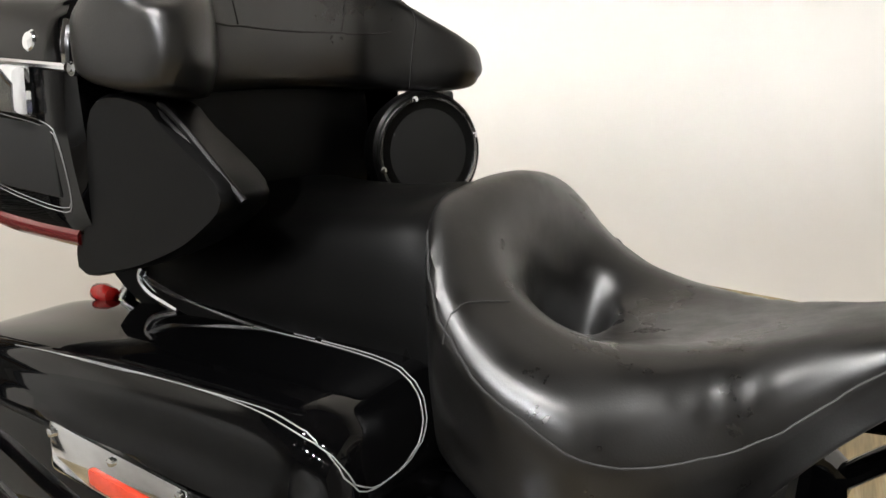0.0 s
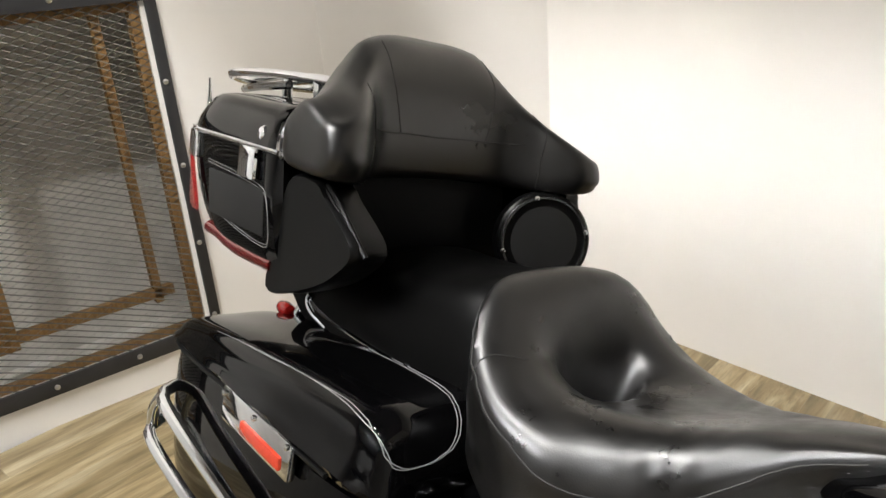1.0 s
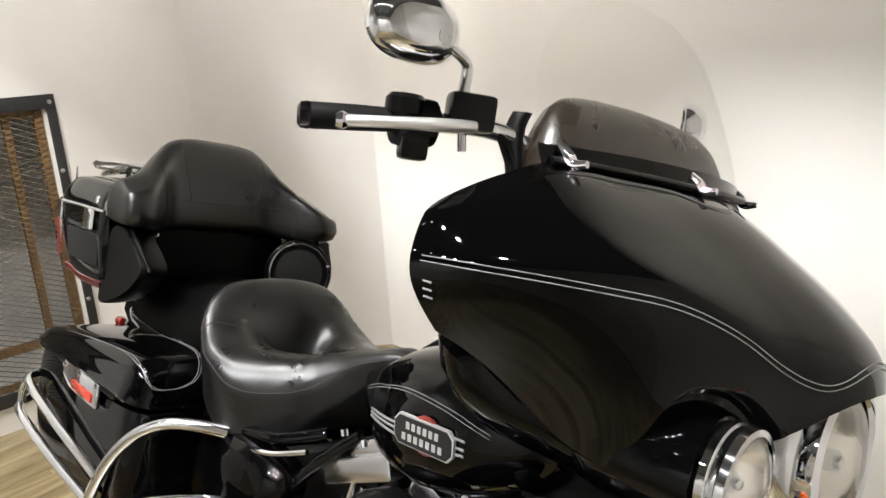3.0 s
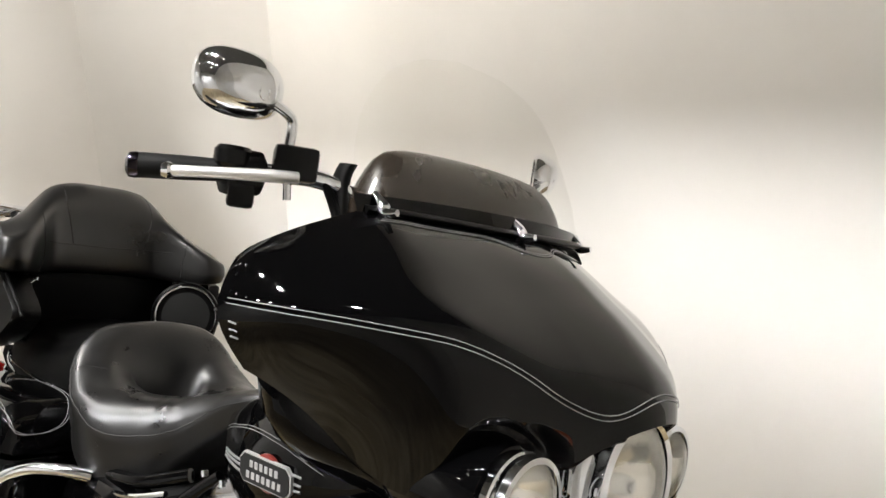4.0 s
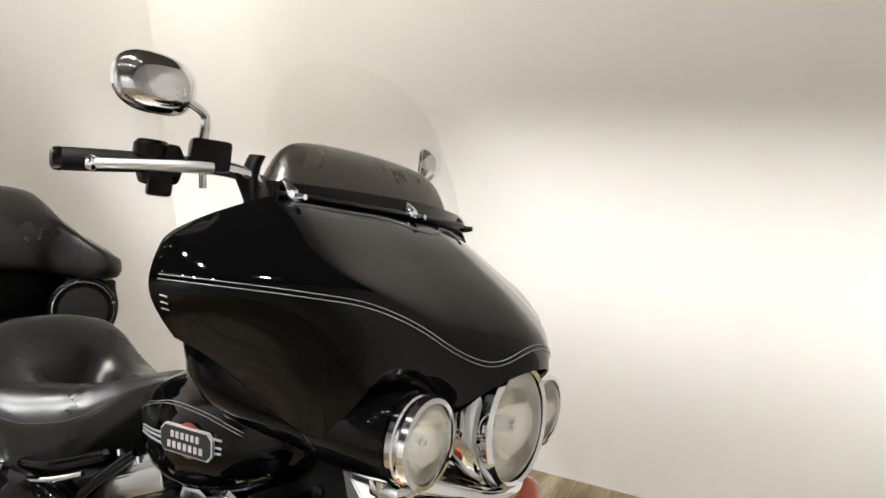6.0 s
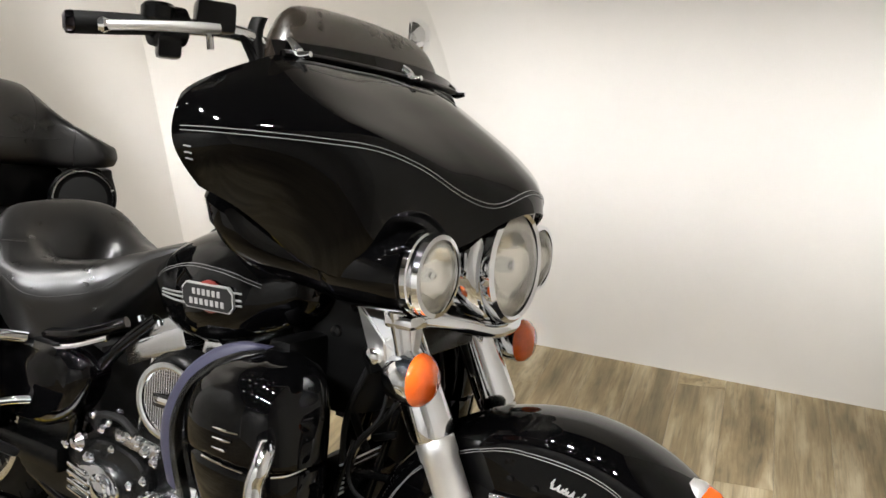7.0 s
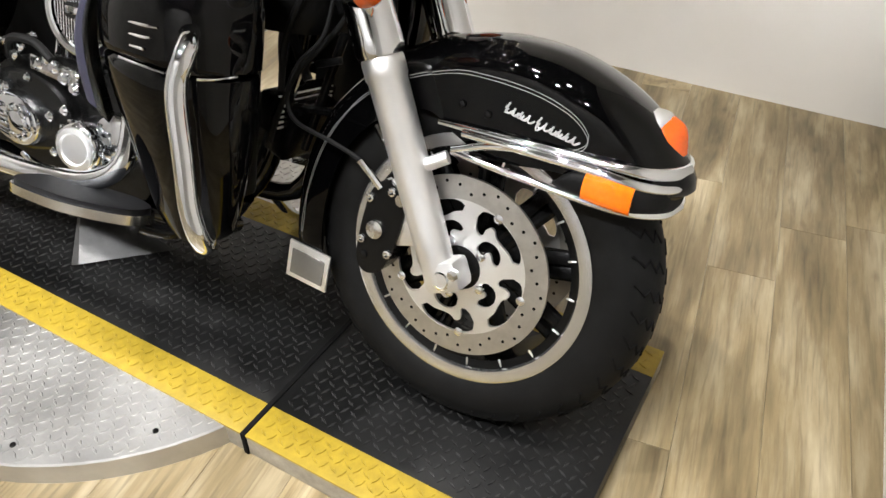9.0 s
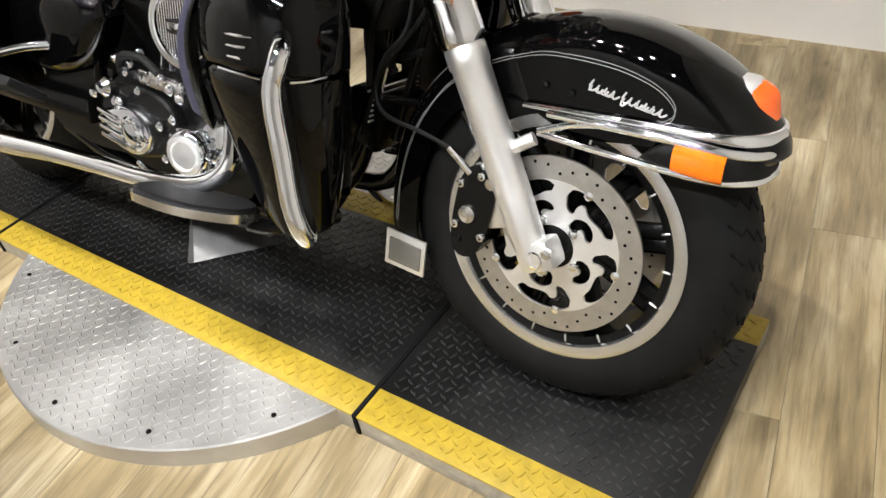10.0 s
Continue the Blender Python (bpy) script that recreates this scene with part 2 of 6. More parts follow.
    r3.inputs["From Min"].default_value, r3.inputs["From Max"].default_value = 0.30, 0.52
    r3.inputs["To Min"].default_value, r3.inputs["To Max"].default_value = 0.70, 1.04
    nt.links.new(n3.outputs["Fac"], r3.inputs["Value"])
    mp4 = nt.nodes.new("ShaderNodeMapping")
    mp4.inputs["Scale"].default_value = (14.0, 5.0, 5.0)
    nt.links.new(add.outputs[0], mp4.inputs[0])
    vor = nt.nodes.new("ShaderNodeTexVoronoi")
    vor.inputs["Scale"].default_value = 1.1
    nt.links.new(mp4.outputs[0], vor.inputs["Vector"])
    r4 = nt.nodes.new("ShaderNodeMapRange")
    r4.inputs["From Min"].default_value, r4.inputs["From Max"].default_value = 0.03, 0.16
    r4.inputs["To Min"].default_value, r4.inputs["To Max"].default_value = 0.72, 1.0
    nt.links.new(vor.outputs["Distance"], r4.inputs["Value"])
    both_ = nt.nodes.new("ShaderNodeMath")
    both_.operation = "MULTIPLY"
    nt.links.new(r3.outputs[0], both_.inputs[0])
    nt.links.new(r4.outputs[0], both_.inputs[1])
    mx2 = nt.nodes.new("ShaderNodeMix")
    mx2.data_type, mx2.blend_type = "RGBA", "MULTIPLY"
    mx2.inputs["Factor"].default_value = 1
    nt.links.new(mx.outputs["Result"], mx2.inputs["A"])
    nt.links.new(both_.outputs[0], mx2.inputs["B"])
    nt.links.new(mx2.outputs["Result"], b.inputs["Base Color"])
    b.inputs["Roughness"].default_value = 0.36
    bp = nt.nodes.new("ShaderNodeBump")
    bp.inputs["Strength"].default_value, bp.inputs["Distance"].default_value = 0.12, 0.002
    nt.links.new(n1.outputs["Fac"], bp.inputs["Height"])
    nt.links.new(bp.outputs[0], b.inputs["Normal"])
    return m


PLANK = plank_material()

# ---------------------------------------------------------------- mesh helpers


def spline(pts, n, closed=False):
    """n points evenly spread along a smooth curve through pts."""
    p = np.array(pts, float)
    m = len(p)
    if m == 2 and not closed:
        return [tuple(map(float, p[0] + (p[1] - p[0]) * k / (n - 1))) for k in range(n)]
    seg = m if closed else m - 1
    fine = []
    for i in range(seg):
        a, b, c, d = (p[(i + k) % m] if closed else p[min(max(i + k, 0), m - 1)] for k in (-1, 0, 1, 2))
        for t in np.arange(16) / 16:
            fine.append(0.5 * (2 * b + (c - a) * t + (2 * a - 5 * b + 4 * c - d) * t * t + (3 * b - a - 3 * c + d) * t**3))
    fine.append(p[0] if closed else p[-1])
    fine = np.array(fine)
    run = np.r_[0, np.cumsum(np.linalg.norm(np.diff(fine, axis=0), axis=1))]
    at = np.linspace(0, run[-1], n + 1)[:-1] if closed else np.linspace(0, run[-1], n)
    return [tuple(map(float, v)) for v in np.stack([np.interp(at, run, fine[:, k]) for k in range(fine.shape[1])], 1)]


def sheet(bm, rows, close_v=False, cap=False):
    vs = [[bm.verts.new(q) for q in row] for row in rows]
    w = len(vs[0])
    for i in range(len(vs) - 1):
        for j in range(w if close_v else w - 1):
            try:
                bm.faces.new((vs[i][j], vs[i + 1][j], vs[i + 1][(j + 1) % w], vs[i][(j + 1) % w]))
            except ValueError:
                pass
    if cap:
        bm.faces.new(vs[0])
        bm.faces.new(list(reversed(vs[-1])))
    return vs


def loft(sections, nu=24, nv=28, closed=True, cap=True, bm=None):
    """A smooth skin over cross sections, each a list of points."""
    bm = bm or bmesh.new()
    rings = [spline(sec, nv, closed) for sec in sections]
    cols = [spline([r[j] for r in rings], nu) for j in range(nv)]
    sheet(bm, [[cols[j][i] for j in range(nv)] for i in range(nu)], closed, cap and closed)
    return bm


def tube(path, r, n=10, seg=None, bm=None, smooth=True, flat=1.0):
    """A round bar along a curve; r is one radius or one for each point of the path."""
    bm = bm or bmesh.new()
    rs = [r] * len(path) if isinstance(r, (int, float)) else list(r)
    seg = seg or (len(path) if not smooth else max(2, 6 * (len(path) - 1)))
    data = [tuple(q) + (k,) for q, k in zip(path, rs)]
    data = spline(data, seg) if smooth else data
    pts = [Vector(q[:3]) for q in data]
    up = Vector((0.13, 0.27, 0.95))
    rows = []
    for i, q in enumerate(pts):
        way = (pts[min(i + 1, len(pts) - 1)] - pts[max(i - 1, 0)]).normalized()
        side = way.cross(up).normalized()
        up = side.cross(way).normalized()
        rows.append([q + data[i][3] * (math.cos(a) * side + flat * math.sin(a) * up) for a in (2 * math.pi * k / n for k in range(n))])
    sheet(bm, rows, True, True)
    return bm


def lathe(profile, origin=(0, 0, 0), axis=(0, 1, 0), n=40, bm=None, closed=False, cap=True):
    """A turned body: profile of (along the axis, radius)."""
    bm = bm or bmesh.new()
    a = Vector(axis).normalized()
    s = a.orthogonal().normalized()
    t = a.cross(s)
    rows = [[Vector(origin) + a * h + max(r, 0.0002) * (math.cos(g) * s + math.sin(g) * t) for g in (2 * math.pi * k / n for k in range(n))] for h, r in profile]
    if closed:
        rows.append(rows[0])
        vs = sheet(bm, rows, True, False)
        bmesh.ops.remove_doubles(bm, verts=vs[0] + vs[-1], dist=1e-6)
    else:
        sheet(bm, rows, True, cap)
    return bm


def rbox(at, size, bevel=0.004, turn=(0, 0, 0), bm=None, seg=2):
    bm = bm or bmesh.new()
    m = Matrix.LocRotScale(at, Euler([radians(k) for k in turn]), None)
    tmp = bmesh.new()
    bmesh.ops.create_cube(tmp, size=1)
    for v in tmp.verts:
        v.co = Vector(v.co[k] * size[k] for k in range(3))
    if bevel:
        bmesh.ops.bevel(tmp, geom=tmp.edges[:], offset=bevel, segments=seg, profile=0.6, affect="EDGES")
    for v in tmp.verts:
        v.co = m @ v.co
    return absorb(bm, tmp)


def absorb(bm, other):
    me = bpy.data.meshes.new("tmp")
    other.to_mesh(me)
    other.free()
    bm.from_mesh(me)
    bpy.data.meshes.remove(me)
    return bm


def prism(outline, at, normal, thick, bm=None, xdir=None):
    """A flat plate: outline in 2D, extruded both ways along normal."""
    bm = bm or bmesh.new()
    nrm = Vector(normal).normalized()
    s = Vector(xdir).normalized() if xdir else nrm.orthogonal().normalized()
    t = nrm.cross(s)
    top = [bm.verts.new(Vector(at) + s * x + t * y + nrm * thick / 2) for x, y in outline]
    low = [bm.verts.new(Vector(at) + s * x + t * y - nrm * thick / 2) for x, y in outline]
    bm.faces.new(top)
    bm.faces.new(list(reversed(low)))
    k = len(top)
    for i in range(k):
        bm.faces.new((top[i], low[i], low[(i + 1) % k], top[(i + 1) % k]))
    return bm


def mirrored(bm):
    """The same mesh on the other side of the plane y = 0."""
    out = bm.copy()
    for v in out.verts:
        v.co.y = -v.co.y
    bmesh.ops.reverse_faces(out, faces=out.faces[:])
    return out


def part(name, bm, material, parent=None, label="", smooth=True, angle=38, solid=0.0):
    bmesh.ops.recalc_face_normals(bm, faces=bm.faces[:])
    if solid:
        bmesh.ops.solidify(bm, geom=bm.faces[:], thickness=solid)
    if smooth:
        lim = radians(angle)
        for e in bm.edges:
            e.smooth = len(e.link_faces) == 2 and e.calc_face_angle(0) < lim
    for f in bm.faces:
        f.smooth = smooth
    me = bpy.data.meshes.new(name)
    bm.to_mesh(me)
    bm.free()
    me.materials.append(material)
    ob = new(name, me)
    ob.parent = parent
    return tagged(ob, label=label)


def both(name, bm, material, parent, label="", **kw):
    twin = mirrored(bm)
    return part(name, bm, material, parent, label, **kw), part(name, twin, material, parent, label, **kw)

# ---------------------------------------------------------------- the room
FLOOR = -0.05


def wall(name, a, b, z0=FLOOR - 0.02, z1=CEIL, thick=0.12, paint=None):
    """A wall from a to b, its thickness on the left of the way from a to b."""
    a, b = Vector((*a, 0)), Vector((*b, 0))
    way = (b - a).normalized()
    off = Vector((-way.y, way.x, 0)) * thick
    bm = bmesh.new()
    quad = [a, b, b + off, a + off]
    lo = [bm.verts.new((q.x, q.y, z0)) for q in quad]
    hi = [bm.verts.new((q.x, q.y, z1)) for q in quad]
    bm.faces.new(lo)
    bm.faces.new(hi)
    for i in range(4):
        bm.faces.new((lo[i], lo[(i + 1) % 4], hi[(i + 1) % 4], hi[i]))
    return tagged(part(name, bm, paint or WALLM, smooth=False), "white painted plaster wall of the showroom" if not paint else "unseen grey far wall, added for the motorcycle to mirror", "wall", kind="structure")


NORTH_A, NORTH_B = (-0.945, 1.495), (2.205, 1.545)
WEST_X = -1.49
wall("wall_north", NORTH_A, NORTH_B)
wall("wall_corner", (WEST_X, 0.90), NORTH_A)
wall("wall_east", NORTH_B, (2.44, -0.9))
# unseen walls, added to close the room and shape the reflections
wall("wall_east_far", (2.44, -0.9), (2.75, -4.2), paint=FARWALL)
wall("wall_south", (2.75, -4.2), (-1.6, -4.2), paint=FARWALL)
# the west wall has an opening behind the mesh screen
CAGE_Y0, CAGE_Y1, CAGE_Z0, CAGE_Z1 = -0.95, 0.342, 0.060, 1.262
wall("wall_west", (WEST_X, CAGE_Y1 - 0.05), (WEST_X, 0.90))
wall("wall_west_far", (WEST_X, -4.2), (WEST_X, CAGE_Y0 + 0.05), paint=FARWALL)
wall("wall_west_over", (WEST_X, CAGE_Y0 + 0.05), (WEST_X, CAGE_Y1 - 0.05), CAGE_Z1 - 0.05, CEIL)
wall("wall_west_under", (WEST_X, CAGE_Y0 + 0.05), (WEST_X, CAGE_Y1 - 0.05), FLOOR - 0.02, CAGE_Z0 + 0.05)
bm = rbox((-2.0, -0.3, 0.6), (0.04, 2.4, 1.6), 0)
tagged(part("recess_back", bm, DARKROOM, smooth=False), "pale grey back of the recess behind the mesh", "recess", kind="structure")
bm = rbox((-1.8, -0.3, 1.42), (0.44, 2.4, 0.04), 0)
tagged(part("recess_top", bm, DARKROOM, smooth=False), "pale grey top of the recess", "recess", kind="structure")
bm = rbox((-1.8, -0.3, -0.05), (0.44, 2.4, 0.04), 0)
tagged(part("recess_base", bm, DARKROOM, smooth=False), "pale grey base of the recess", "recess", kind="structure")
bm = rbox((0.0, -1.3, CEIL + 0.03), (6.6, 6.2, 0.06), 0)
tagged(part("ceiling", bm, CEILM, smooth=False), "unseen ceiling, grey darkened to keep reflections in the paint black", "ceiling", kind="structure")
bm = rbox((0.0, -1.3, FLOOR - 0.029), (6.6, 6.2, 0.03), 0)
FLOOR_OB = tagged(part("floor", bm, JOINT, smooth=False), "wood-look plank floor of the showroom", "floor", kind="structure")


def track_light(hx, hy, aim):
    """A small can spotlight on a stem under the ceiling, turned to its aim."""
    at = Vector((hx, hy, CEIL - 0.16))
    way = (Vector(aim) - at).normalized()
    root = tagged(new("track_spotlight"), "unseen small black can spotlight hung from the grey ceiling", "spotlight", group="ceiling spotlights")
    root.location = (hx, hy, CEIL)
    off = at - root.location
    part("can", lathe([(-0.13, 0.012), (-0.125, 0.034), (-0.03, 0.040), (-0.03, 0.034)], off, way, 18, cap=False), FRAMEM, root)
    part("bulb", lathe([(-0.055, 0.028), (-0.045, 0.023), (-0.042, 0.0)], off, way, 12, cap=False), BULB, root, "lit lamp bulb")
    part("stem", lathe([(0.0, 0.009), (-0.10, 0.009)], (0, 0, 0), (0, 0, 1), 8), FRAMEM, root)


# the heads added as fill get a can and bulb too
for head in HEADS:
    track_light(*head[0], head[1])


def mesh_screen():
    """The steel-framed expanded-metal screen on the west wall with its timber battens."""
    root = tagged(new("mesh_screen"), "dark steel-framed expanded-metal screen with stained timber battens on the wall", "metal screen")
    root.location = (WEST_X, 0, CAGE_Z0)
    x, fw = 0.008, 0.055
    y0, y1, z1 = CAGE_Y0, CAGE_Y1, CAGE_Z1 - CAGE_Z0
    bars = [((x, (y0 + y1) / 2, z1 - fw / 2), (0.012, y1 - y0, fw)), ((x, (y0 + y1) / 2, fw / 2), (0.012, y1 - y0, fw)),
            ((x, y1 - fw / 2 + 0.01, z1 / 2), (0.012, fw - 0.02, z1 - 2 * fw)), ((x, y0 + fw / 2, z1 / 2), (0.012, fw, z1 - 2 * fw))]
    for at, size in bars:
        part("frame_bar", rbox(at, size, 0.002), FRAMEM, root)
    bolts = [(y1 - 0.022, z1 - 0.03 - k * 0.272) for k in range(5)] + [(y1 - 0.3 - k * 0.262, z) for k in range(3) for z in (0.028, z1 - 0.028)]
    for by, bz in bolts:
        part("bolt", lathe([(0, 0.009), (0.004, 0.0085), (0.007, 0.005), (0.008, 0.0)], (x + 0.006, by, bz), (1, 0, 0), 10), BOLTM, root)
    # battens behind the mesh
    for at, size in (((-0.03, y1 - 0.062, z1 / 2), (0.035, 0.04, z1 - 0.1)), ((-0.05, 0.165, z1 / 2 + 0.07), (0.03, 0.028, z1 - 0.2)),
                     ((-0.045, -0.315, z1 / 2 + 0.07), (0.03, 0.075, z1 - 0.2)), ((-0.05, -0.33, 0.205), (0.03, 1.1, 0.035)), ((-0.03, -0.3, z1 - 0.07), (0.03, 1.2, 0.03)),
                     ((-0.03, -0.3, 0.06), (0.03, 1.2, 0.025))):
        part("batten", rbox(at, size, 0.003), TIMBER, root, "brown stained timber batten")
    # diamond mesh: crossing zigzag strands, one joined part
    bm = bmesh.new()
    dy, dz, t, g = 0.050, 0.0225, 0.0019, 0.0012
    ya, yb, za, zb = y0 + 0.04, y1 - 0.03, 0.035, z1 - 0.035
    ny, nz = int((yb - ya) / dy), int((zb - za) / dz)
    for i in range(ny):
        for j in range(nz):
            cy, cz = ya + i * dy, za + j * dz
            for (p, q) in (((cy, cz + dz / 2), (cy + dy / 2, cz + dz)), ((cy, cz + dz / 2), (cy + dy / 2, cz)), ((cy + dy / 2, cz + dz), (cy + dy, cz + dz / 2)), ((cy + dy / 2, cz), (cy + dy, cz + dz / 2))):
                a, b = Vector((0, *p)), Vector((0, *q))
                s = Vector((0, -(b - a).z, (b - a).y)).normalized() * t
                o = Vector((0.003 if q[1] > p[1] else -0.001, 0, 0))
                v = [bm.verts.new(w) for w in (a - s - o, b - s - o, b + s + o, a + s + o)]
                bm.faces.new(v)
    tagged(part("wire_mesh", bm, SCREENM, root, smooth=False), "dark expanded-metal diamond mesh", kind="stuff")
    return root


mesh_screen()


def lugs(inside, z, pitch=0.026, size=0.0105, high=0.0022):
    """Raised tread bars in a crossing pattern over the area where inside(x, y) holds."""
    bm = bmesh.new()
    for i in range(-80, 90):
        for j in range(-40, 40):
            x, y = i * pitch * 0.72, j * pitch * 0.72
            if not inside(x, y):
                continue
            a = radians(45 if (i + j) % 2 else -45) + radians(20)
            c, s = math.cos(a) * size, math.sin(a) * size
            wx, wy = -s * 0.26, c * 0.26
            lo = [bm.verts.new((x + p, y + q, z)) for p, q in ((c, s), (wx, wy), (-c, -s), (-wx, -wy))]
            hi = [bm.verts.new((x + p * 0.7, y + q * 0.7, z + high)) for p, q in ((c, s), (wx, wy), (-c, -s), (-wx, -wy))]
            bm.faces.new(hi)
            for k in range(4):
                bm.faces.new((lo[k], lo[(k + 1) % 4], hi[(k + 1) % 4], hi[k]))
    return bm


STRIP_Y, YELLOW_W, STRIP_X0, STRIP_J0, STRIP_J1, STRIP_X1 = 0.283, 0.076, -0.62, 0.118, 1.335, 1.915


def display_stand():
    """The tread-plate runway on its turntable."""
    root = tagged(new("turntable"), "round bare-steel tread-plate turntable let into the wood floor", "turntable")
    root.location = (0.78, -0.005, FLOOR)
    r = 0.582
    disc = lathe([(0, r), (0.047, r), (0.05, r - 0.003), (0.05, 0.0)], (0, 0, 0), (0, 0, 1), 96)
    part("disc", disc, PLATE_SILVER, root)
    b = lugs(lambda x, y: math.hypot(x, y) < r - 0.012 and abs(y) > STRIP_Y - 0.02, 0.05)
    tagged(part("tread_relief", b, PLATE_SILVER, root, smooth=False), "raised bars of bare tread plate", kind="stuff")
    for k in range(14):
        a = 2 * math.pi * k / 14 + 0.2
        if abs(0.9 * r * math.sin(a)) > STRIP_Y:
            part("screw", lathe([(0, 0.006), (0.0025, 0.005), (0.003, 0)], (0.93 * r * math.cos(a), 0.93 * r * math.sin(a), 0.05), (0, 0, 1), 10), BLACKMET, root)
    for x0, x1, nm in ((STRIP_X0, STRIP_J0 - 0.0045, "rear"), (STRIP_J0 + 0.0045, STRIP_J1 - 0.0045, "middle"), (STRIP_J1 + 0.0045, STRIP_X1, "front")):
        runway = tagged(new("runway_plate"), f"black tread-plate runway with yellow edges, {nm} piece, under the motorcycle", "runway", group="runway plates")
        runway.location = ((x0 + x1) / 2, 0, FLOOR)
        lx = (x1 - x0) / 2
        part("plate", rbox((0, 0, 0.029), (2 * lx, 2 * (STRIP_Y - YELLOW_W), 0.05), 0.0015), PLATE_BLACK, runway)
        cx = (x0 + x1) / 2
        b = lugs(lambda x, y: abs(x) < lx - 0.01 and abs(y) < STRIP_Y - YELLOW_W - 0.008, 0.054)
        tagged(part("tread_relief", b, PLATE_LUG, runway, smooth=False), "raised bars of black tread plate", kind="stuff")
        for sgn in (-1, 1):
            part("edge_strip", rbox((0, sgn * (STRIP_Y - YELLOW_W / 2), 0.051), (2 * lx, YELLOW_W, 0.006), 0.0015), YELLOW, runway, "yellow painted tread-plate edge")
            part("strip_base", rbox((0, sgn * (STRIP_Y - YELLOW_W / 2 - 0.001), 0.024), (2 * lx, YELLOW_W - 0.002, 0.047), 0.001), SIDEM, runway, "bare edge below the yellow strip")
            b = lugs(lambda x, y: abs(x) < lx - 0.01 and abs(y - sgn * (STRIP_Y - YELLOW_W / 2)) < YELLOW_W / 2 - 0.008, 0.054)
            tagged(part("edge_relief", b, YELLOW, runway, smooth=False), "raised bars of yellow tread plate", kind="stuff")
    for jx in (STRIP_J0, STRIP_J1):
        gasket = rbox((jx, 0, FLOOR + 0.0285), (0.0105, 2 * STRIP_Y + 0.004, 0.056), 0.002)
        tagged(part("runway_gasket", gasket, JOINT), "black rubber gasket between two runway plates", "gasket", group="runway gaskets")
    ramp = bmesh.new()
    v = [ramp.verts.new(q) for q in ((0.70, -0.125, 0.006), (0.86, 0.03, 0.006), (0.60, 0.0, 0.006), (0.62, 0.0, 0.10), (0.72, -0.12, 0.012))]
    for f in ((0, 1, 3, 4), (0, 4, 3, 2), (1, 2, 3), (0, 2, 1)):
        ramp.faces.new([v[k] for k in f])
    face = [Vector(q) for q in ((0.70, -0.125, 0.006), (0.86, 0.03, 0.006), (0.62, 0.0, 0.10))]
    nrm = (face[1] - face[0]).cross(face[2] - face[0]).normalized()
    nrm = -nrm if nrm.y > 0 else nrm
    for i in range(9):
        for j in range(9):
            u, w = (i + 0.5) / 9, (j + 0.5) / 9
            if u + w < 0.95:
                c = face[0] + (face[1] - face[0]) * u + (face[2] - face[0]) * w
                d = ((face[1] - face[0]).normalized() * (1 if (i + j) % 2 else 0.2) + Vector((0, 0, 0.25 if (i + j) % 2 else 1))).normalized() * 0.007
                side = nrm.cross(d).normalized() * 0.0018
                lo = [ramp.verts.new(c + q) for q in (d, side, -d, -side)]
                hi = [ramp.verts.new(c + q * 0.6 + nrm * 0.002) for q in (d, side, -d, -side)]
                ramp.faces.new(hi)
                for k in range(4):
                    ramp.faces.new((lo[k], lo[(k + 1) % 4], hi[(k + 1) % 4], hi[k]))
    tagged(part("tread_wedge", ramp, WEDGEM, smooth=False), "bare tread-plate wedge standing under the motorcycle", "wedge")
    return root


display_stand()

# ---------------------------------------------------------------- the motorcycle
LEAN_DEG = 16.5
STEER_DEG = 1.0
BAR_DEG = 3.0
BIKE = tagged(new("motorcycle"), "black touring motorcycle with chrome trim leaning on the runway", "motorcycle")
BIKE.matrix_world = pose(0, -0.0365, 0.01, -LEAN_DEG, 0, 0)
WX, WZ, WR = 1.628, 0.311, 0.303


def turned(p, deg=STEER_DEG):
    """A point turned with the fork about the steering head."""
    hub_at = Vector((1.33, 0, 0.8))
    return hub_at + Matrix.Rotation(radians(deg), 3, "Z") @ (Vector(p) - hub_at)


def swept(p):
    """A point of the fairing, its wings swept back and drawn in towards the tips, then turned with the fork."""
    u = min(abs(p[1]) / 0.478, 1.2)
    return turned((p[0] - 0.026 * u * u, p[1] * (1 - 0.08 * u), p[2] - 0.005 * u * u))


def steer(bm, sweep=True):
    """Turns a mesh of the front end by the small angle at which the fork stands."""
    for v in bm.verts:
        v.co = swept(v.co) if sweep else turned(v.co)
    return bm


